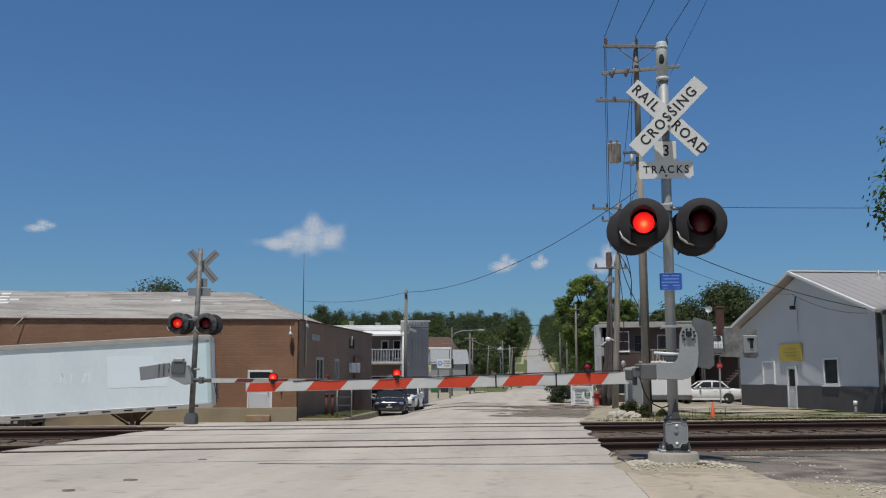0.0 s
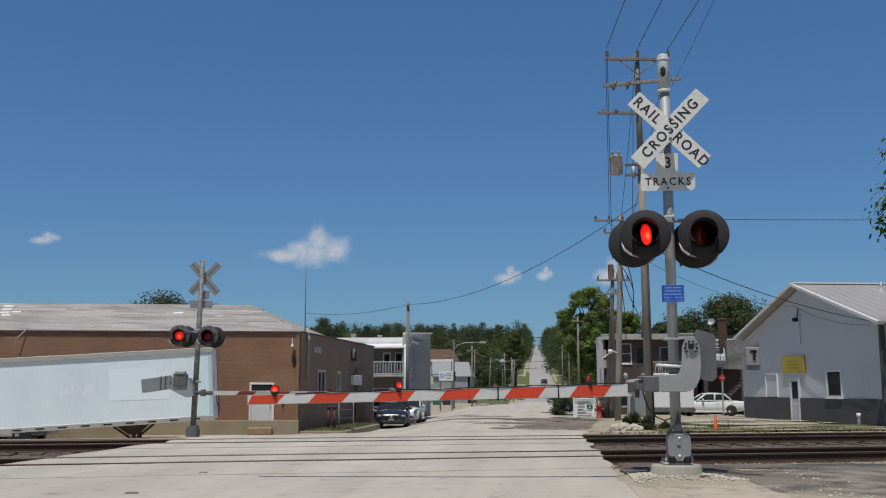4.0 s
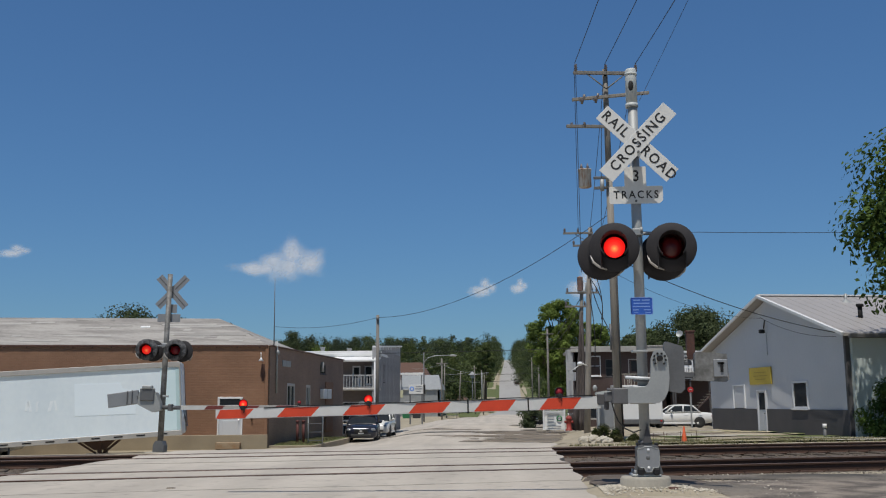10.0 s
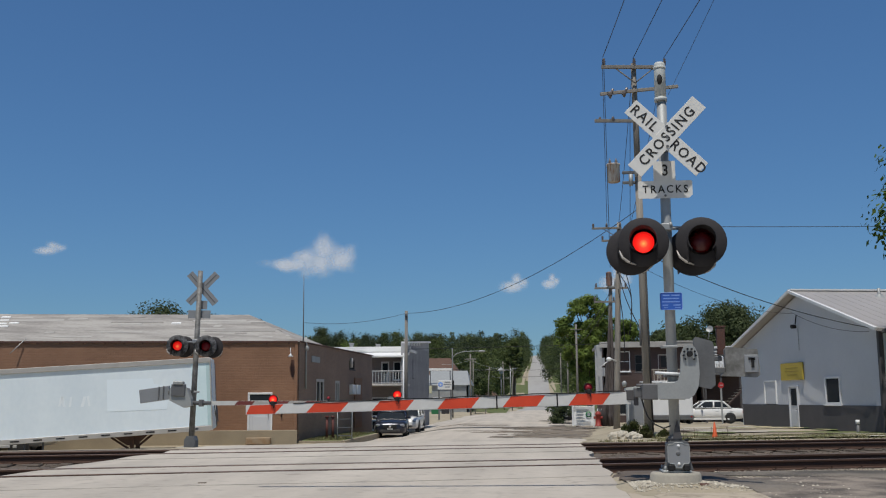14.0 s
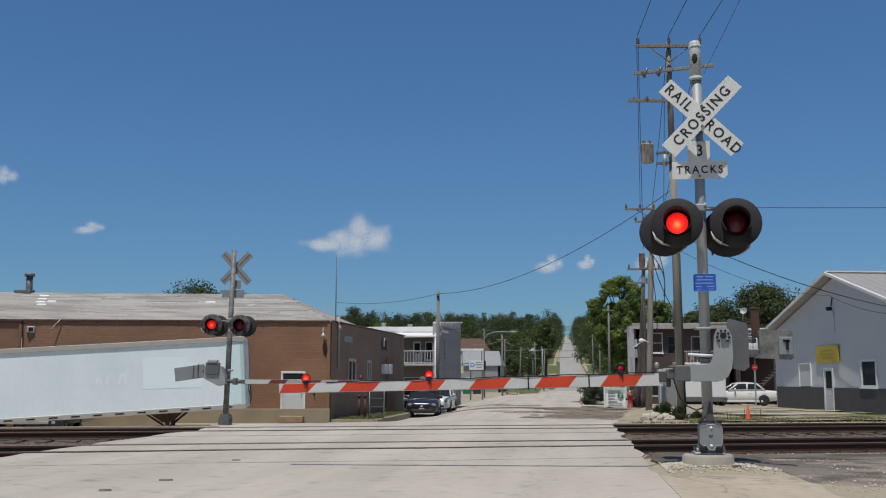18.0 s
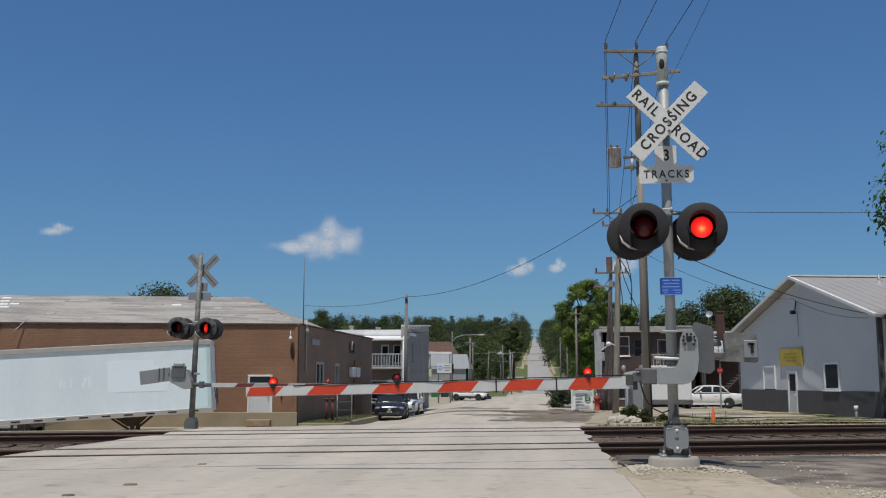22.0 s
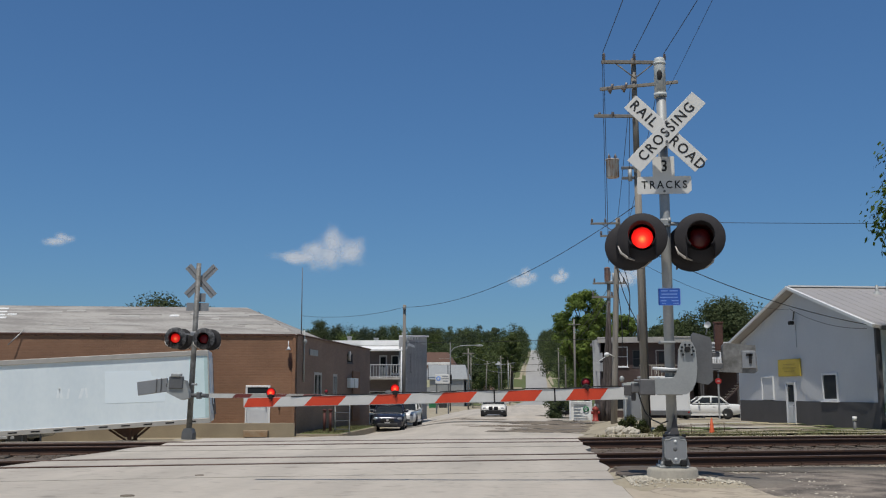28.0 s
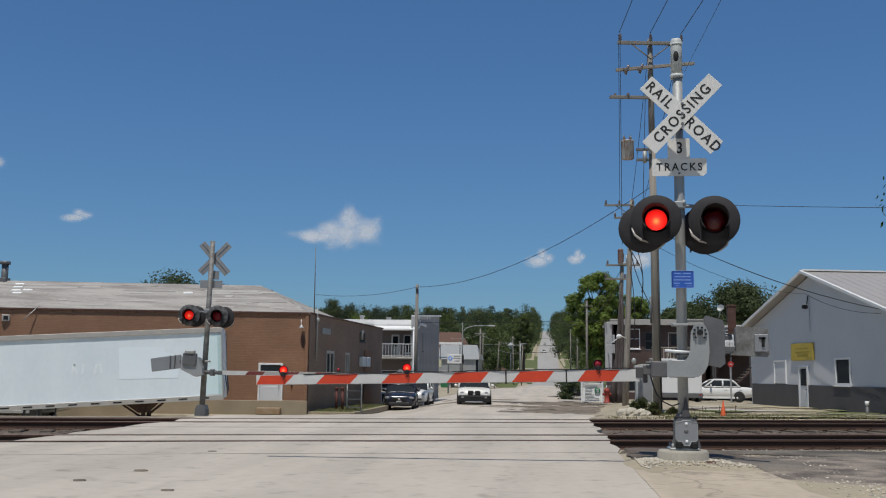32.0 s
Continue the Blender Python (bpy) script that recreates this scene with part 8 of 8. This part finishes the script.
r_ = random.Random(5)
spots = []
for i in range(170):
    y = r_.uniform(250, 420)
    x = r_.uniform(-0.36, -0.035) * y - 3
    spots.append((x, y, r_.uniform(10.9, 12.2) * (1 + 0.04 * math.sin(x * 0.11)), r_.uniform(3.8, 5.8)))
woods("hill_woods", spots, M_LEAFH, 0.44, 1450, "dense dark green woods on the hillside", 3)
spots = []
for i in range(60):
    y = r_.uniform(165, 250)
    x = -r_.uniform(0.045, 0.30) * y - 4
    spots.append((x, y, r_.uniform(6, 8.5), r_.uniform(3.2, 5)))
for i in range(34):
    y = r_.uniform(172, 240)
    x = -r_.uniform(0.03, 0.10) * y - 3.5
    spots.append((x, y, r_.uniform(5.5, 9.0), r_.uniform(2.6, 4)))
woods("village_trees", spots, M_LEAFD, 0.33, 1900, "dark green trees among the village houses", 4)
spots = []
for i in range(46):
    y = 240 + 8.0 * i
    spots.append((road_edges(drawn_out(y))[0] / drawn_out(y) * y - r_.uniform(3.0, 6.5), y, r_.uniform(7.0, 12.5), r_.uniform(3.5, 5)))
    spots.append((road_edges(drawn_out(y))[1] / drawn_out(y) * y + r_.uniform(1.6, 5.2), y, r_.uniform(7.0, 12), r_.uniform(3.5, 5)))
for i in range(16):
    y = 150 + 7 * i
    spots.append((road_edges(drawn_out(y))[1] / drawn_out(y) * y + r_.uniform(3.5, 8), y, r_.uniform(8.0, 11.0), r_.uniform(2.6, 3.8)))
for i in range(22):
    y = 152 + 4.5 * i
    e = road_edges(drawn_out(y))[0] / drawn_out(y) * y
    spots.append((e - r_.uniform(4.5, 10), y, r_.uniform(3.5, 6.5), r_.uniform(1.8, 2.8)))
woods("avenue_trees", spots, M_LEAFD, 0.31, 2100, "dark green trees lining the hill street", 5)
spots = []
for i in range(60):
    y = r_.uniform(170, 330)
    x = r_.uniform(0.05, 0.45) * y + 6
    spots.append((x, y, r_.uniform(10, 15), r_.uniform(4, 6)))
woods("right_woods", spots, M_LEAFH, 0.5, 1200, "dark green woods beyond the houses", 6)
spots = []
for i in range(26):
    y = r_.uniform(600, 640)
    x = r_.uniform(-60, 60)
    if -3 < x < 6:
        continue
    spots.append((x, y, r_.uniform(10, 15), r_.uniform(4, 6)))
woods("crest_trees", spots, M_LEAFH, 0.9, 700, "dark green trees on the hill crest", 7)
# lawns beside the hill street
lawn = sheet("hill_lawn", spread((-120, -10, 10), (-10, 10, 2), (10, 120, 10)), spread((140, 1160, 20)), land, M_GRASS, 0.05, lambda x, y: x < road_edges(y)[0] - 0.2 or x > road_edges(y)[1] + 0.8)
tagged(lawn, "grass slopes beside the hill street", "grass", kind="structure")
verge = sheet("grass_verge", spread((4.5, 40, 0.7)), spread((27.5, 34.0, 0.6)), lambda x, y: land(x, y + SKEW * x), M_DRYGRASS, 0.055, lambda x, y: noise.noise((x * 0.6, y * 0.8, 3)) > -0.25)
verge.data.transform(Matrix(((1, 0, 0, 0), (SKEW, 1, 0, 0), (0, 0, 1, 0), (0, 0, 0, 1))))
tagged(verge, "patchy dry grass between tracks and building", "grass", kind="structure")


r_ = random.Random(91)
for i in range(46):
    x, y = r_.uniform(4.5, 15.5), r_.uniform(31.0, 50.0)
    patch("ground_patch", x, y, r_.uniform(0.5, 1.7), r_.uniform(0.25, 0.9), (M_DRYGRASS, M_GRASS, M_DIRT, M_PALEGRIT)[i % 4], 0.062 + 0.0004 * i, ("patchy dry grass on the lot", "patchy green grass on the lot", "bare brown dirt on the lot", "pale crushed stone on the lot")[i % 4], 300.0 + i)


def tufts(name, n, where, h, label, seed, mat=M_BLADE):
    r = random.Random(seed)
    s = Solid()
    for _ in range(n):
        x, y = where(r)
        z = land(x, y)
        for _b in range(4):
            a, hh = r.uniform(0, 6.3), h * r.uniform(0.4, 1.2)
            px, py = x + r.gauss(0, 0.05), y + r.gauss(0, 0.05)
            dx, dy = math.cos(a) * 0.012, math.sin(a) * 0.012
            s.add([(px - dx, py - dy, z), (px + dx, py + dy, z), (px + dy * 4, py - dx * 4, z + hh)], [(0, 1, 2)])
    return tagged(part(name, s, mat), label, "grass", kind="stuff")


tufts("weeds", 900, lambda r: ((lambda x: (x, r.uniform(26.0, 29.5) + SKEW * x))(r.uniform(1.8, 20))), 0.07, "dry weeds along the tracks", 3)
tufts("weeds", 5200, lambda r: ((lambda x: (x, r.uniform(29.0, 29.0 + 9 * r.random()) + SKEW * x))(r.uniform(4, 20))), 0.10, "patchy grass on the verge", 4)


# ---------- clouds ----------
def cloud_material():
    m = bpy.data.materials.new("cloud_vapour")
    m.use_nodes = True
    n, l = m.node_tree.nodes, m.node_tree.links
    b, out = n["Principled BSDF"], n["Material Output"]
    b.inputs["Base Color"].default_value = (0.80, 0.82, 0.86, 1)
    b.inputs["Roughness"].default_value, b.inputs["Specular IOR Level"].default_value = 1.0, 0.0
    tc = n.new("ShaderNodeTexCoord")
    no = n.new("ShaderNodeTexNoise")
    no.inputs["Scale"].default_value, no.inputs["Detail"].default_value, no.inputs["Roughness"].default_value = 0.022, 8, 0.62
    l.new(tc.outputs["Object"], no.inputs["Vector"])
    uv = n.new("ShaderNodeUVMap")
    sp = n.new("ShaderNodeSeparateXYZ")
    l.new(uv.outputs[0], sp.inputs[0])
    ad = n.new("ShaderNodeMath")
    ad.operation = "MULTIPLY_ADD"
    ad.inputs[1].default_value = 1.7
    l.new(no.outputs[0], ad.inputs[0])
    l.new(sp.outputs[0], ad.inputs[2])
    mr = n.new("ShaderNodeMapRange")
    mr.interpolation_type = "SMOOTHSTEP"
    mr.inputs["From Min"].default_value, mr.inputs["From Max"].default_value, mr.inputs["To Max"].default_value = 0.88, 1.70, 0.44
    l.new(ad.outputs[0], mr.inputs["Value"])
    tr_, mx = n.new("ShaderNodeBsdfTransparent"), n.new("ShaderNodeMixShader")
    l.new(mr.outputs[0], mx.inputs[0])
    l.new(tr_.outputs[0], mx.inputs[1])
    l.new(b.outputs[0], mx.inputs[2])
    l.new(mx.outputs[0], out.inputs[0])
    return m


M_CLOUD = cloud_material()
CLOUDS = []


def cloud(x, z, w, h, lobes, label, dist=1800.0):
    """Layers of thin vapour, thickest in the middle of each lobe."""
    me_v, me_f, uv = [], [], []
    nx, nz = 40, 22
    for layer in range(3):
        k0 = len(me_v)
        for j in range(nz + 1):
            for i in range(nx + 1):
                px, pz = (i / nx - 0.5) * 1.3, (j / nz - 0.5) * 1.3
                d = max(1.0 - math.hypot((px - a) / c, (pz - b) / e) for a, b, c, e in lobes)
                px_, pz_ = px * w, pz * h
                me_v.append((px_, layer * w * 0.08, pz_))
                uv.append(max(-0.6, d) * 0.75)
        me_f += [(k0 + j * (nx + 1) + i, k0 + j * (nx + 1) + i + 1, k0 + (j + 1) * (nx + 1) + i + 1, k0 + (j + 1) * (nx + 1) + i) for j in range(nz) for i in range(nx)]
    me = bpy.data.meshes.new("cloud")
    me.from_pydata(me_v, [], me_f)
    lay = me.uv_layers.new(name="density")
    for lp in me.loops:
        lay.data[lp.index].uv = (uv[lp.vertex_index], 0)
    me.materials.append(M_CLOUD)
    for p in me.polygons:
        p.use_smooth = True
    ob = new("cloud", me)
    ob.matrix_basis = pose(x, dist, z)
    ob.visible_shadow = False
    CLOUDS.append((ob, x, dist, z))
    return tagged(ob, label, "cloud", "clouds")


PUFF = [(0.08, -0.10, 0.34, 0.34), (-0.30, -0.16, 0.34, 0.17), (0.13, 0.14, 0.20, 0.40), (0.30, -0.06, 0.24, 0.32), (-0.08, 0.0, 0.2, 0.26)]
HEAP = [(0.0, -0.14, 0.46, 0.34), (0.08, 0.12, 0.28, 0.40), (0.26, -0.02, 0.26, 0.32)]
cloud(-430, 266, 165, 92, PUFF, "small white fair-weather cloud")
cloud(-945, 292, 76, 30, HEAP, "small faint white cloud")
cloud(-54, 210, 62, 40, HEAP, "small white fair-weather cloud")
cloud(12, 212, 40, 32, HEAP, "small faint white cloud")
cloud(130, 216, 70, 60, HEAP, "small faint cloud behind the poles")
cloud(-1140, 400, 90, 46, PUFF, "small bright white cloud")

# ---------- ties, built last ----------
for tr_ob in tracks:
    for x in [1.9 + 0.56 * i for i in range(34)] + [-9.2 - 0.56 * i for i in range(30)]:
        j = random.uniform(-0.04, 0.04)
        part("tie", tie_mesh, M_TIE, tr_ob, at=pose(x + j, random.uniform(-0.05, 0.05), -0.155, 0, 0, random.uniform(-1, 1)))
        if abs(x) < 14:
            for sgn in (-1, 1):
                part("tie_plate", plate_mesh, M_RAIL, tr_ob, at=pose(x + j, sgn * 0.73, -0.152 + 0.012))


# ---------- what moves ----------
def motions():
    schedule = {"near": NEAR_FLIPS, "far": FAR_FLIPS}
    for item in BLINKERS:
        lens, place, side, which = item[:4]
        lit_turn = item[4] if len(item) > 4 else 0.0
        flips = schedule[which]
        before = [s_ for t, s_ in flips if t <= 0]
        lit = bool(before) and before[-1] == side
        a = lit_turn + (0 if lit else 180)
        rows = [(0.0, pose(*place, 0, 0, a))]
        for t, s_ in flips:
            want = s_ == side
            if t <= 0.06 or t > 31.9 or want == lit:
                continue
            for i in range(4):
                rows.append((t + (i - 1.5) / 30, pose(*place, 0, 0, a + 60 * i)))
            a, lit = a + 180, want
        rows.append((32.0, pose(*place, 0, 0, a)))
        walk(lens, rows)
    rg = lambda x, y: road_z(x, y) + crown(y) - 0.2 * step(200, 400, y)
    way = [(0, -62, 123.5, 90), (15.0, -28, 123.5, 90), (17.0, -21.0, 123.5, 90), (18.0, -17.6, 123.3, 90), (19, -14.6, 122, 90), (20, -12.2, 121, 90), (21, -10.7, 120, 88), (21.6, -8.95, 121.5, 80), (22, -7.9, 122, 72), (22.6, -6.25, 121.5, 60), (23, -5.1, 120, 50),
           (23.6, -3.97, 115.5, 30), (24, -3.24, 111, 18), (24.4, -2.85, 105.5, 10), (25, -2.48, 98, 3), (25.5, -2.47, 93.5, 1), (27.5, -2.83, 81, 1), (28.1, -3.02, 77, 1), (29, -3.4, 73.2, 1), (30, -3.68, 68.5, 2), (31, -3.84, 63, 3), (32, -4.05, 58, 4)]
    walk(suv, [(t, pose(x, y, rg(x, y), 0, 0, a)) for t, x, y, a in way])
    lane = lambda y: (road_edges(y)[0] + road_edges(y)[1]) / 2 - 1.7
    for ob, rows in ((hill_a, ((0, 2300), (19, 1370), (22.5, 1116), (25, 954), (28, 747), (30, 603), (32, 472))), (hill_b, ((0, 2600), (21, 1550), (25, 1152), (28, 936), (30, 774), (32, 621)))):
        walk(ob, [(t, pose(lane(y), y, rg(lane(y), y))) for t, y in rows])
    away = lambda y: (road_edges(y)[0] + road_edges(y)[1]) / 2 + 1.2 * step(120, 300, y) + 2.0 * step(330, 420, y)
    walk(leaving_car, [(t, pose(away(y), y, rg(away(y), y), 0, 0, 180)) for t, y in ((0, 178), (2, 236), (3.5, 288), (5.5, 355), (7, 395), (9, 425), (11, 450), (12, 468), (13, 505), (14.5, 570), (20, 830), (32, 1400))])
    for ob, x, y, z in CLOUDS:
        walk(ob, [(0, pose(x, y, z)), (32, pose(x + 46.0, y, z + 2))])


motions()
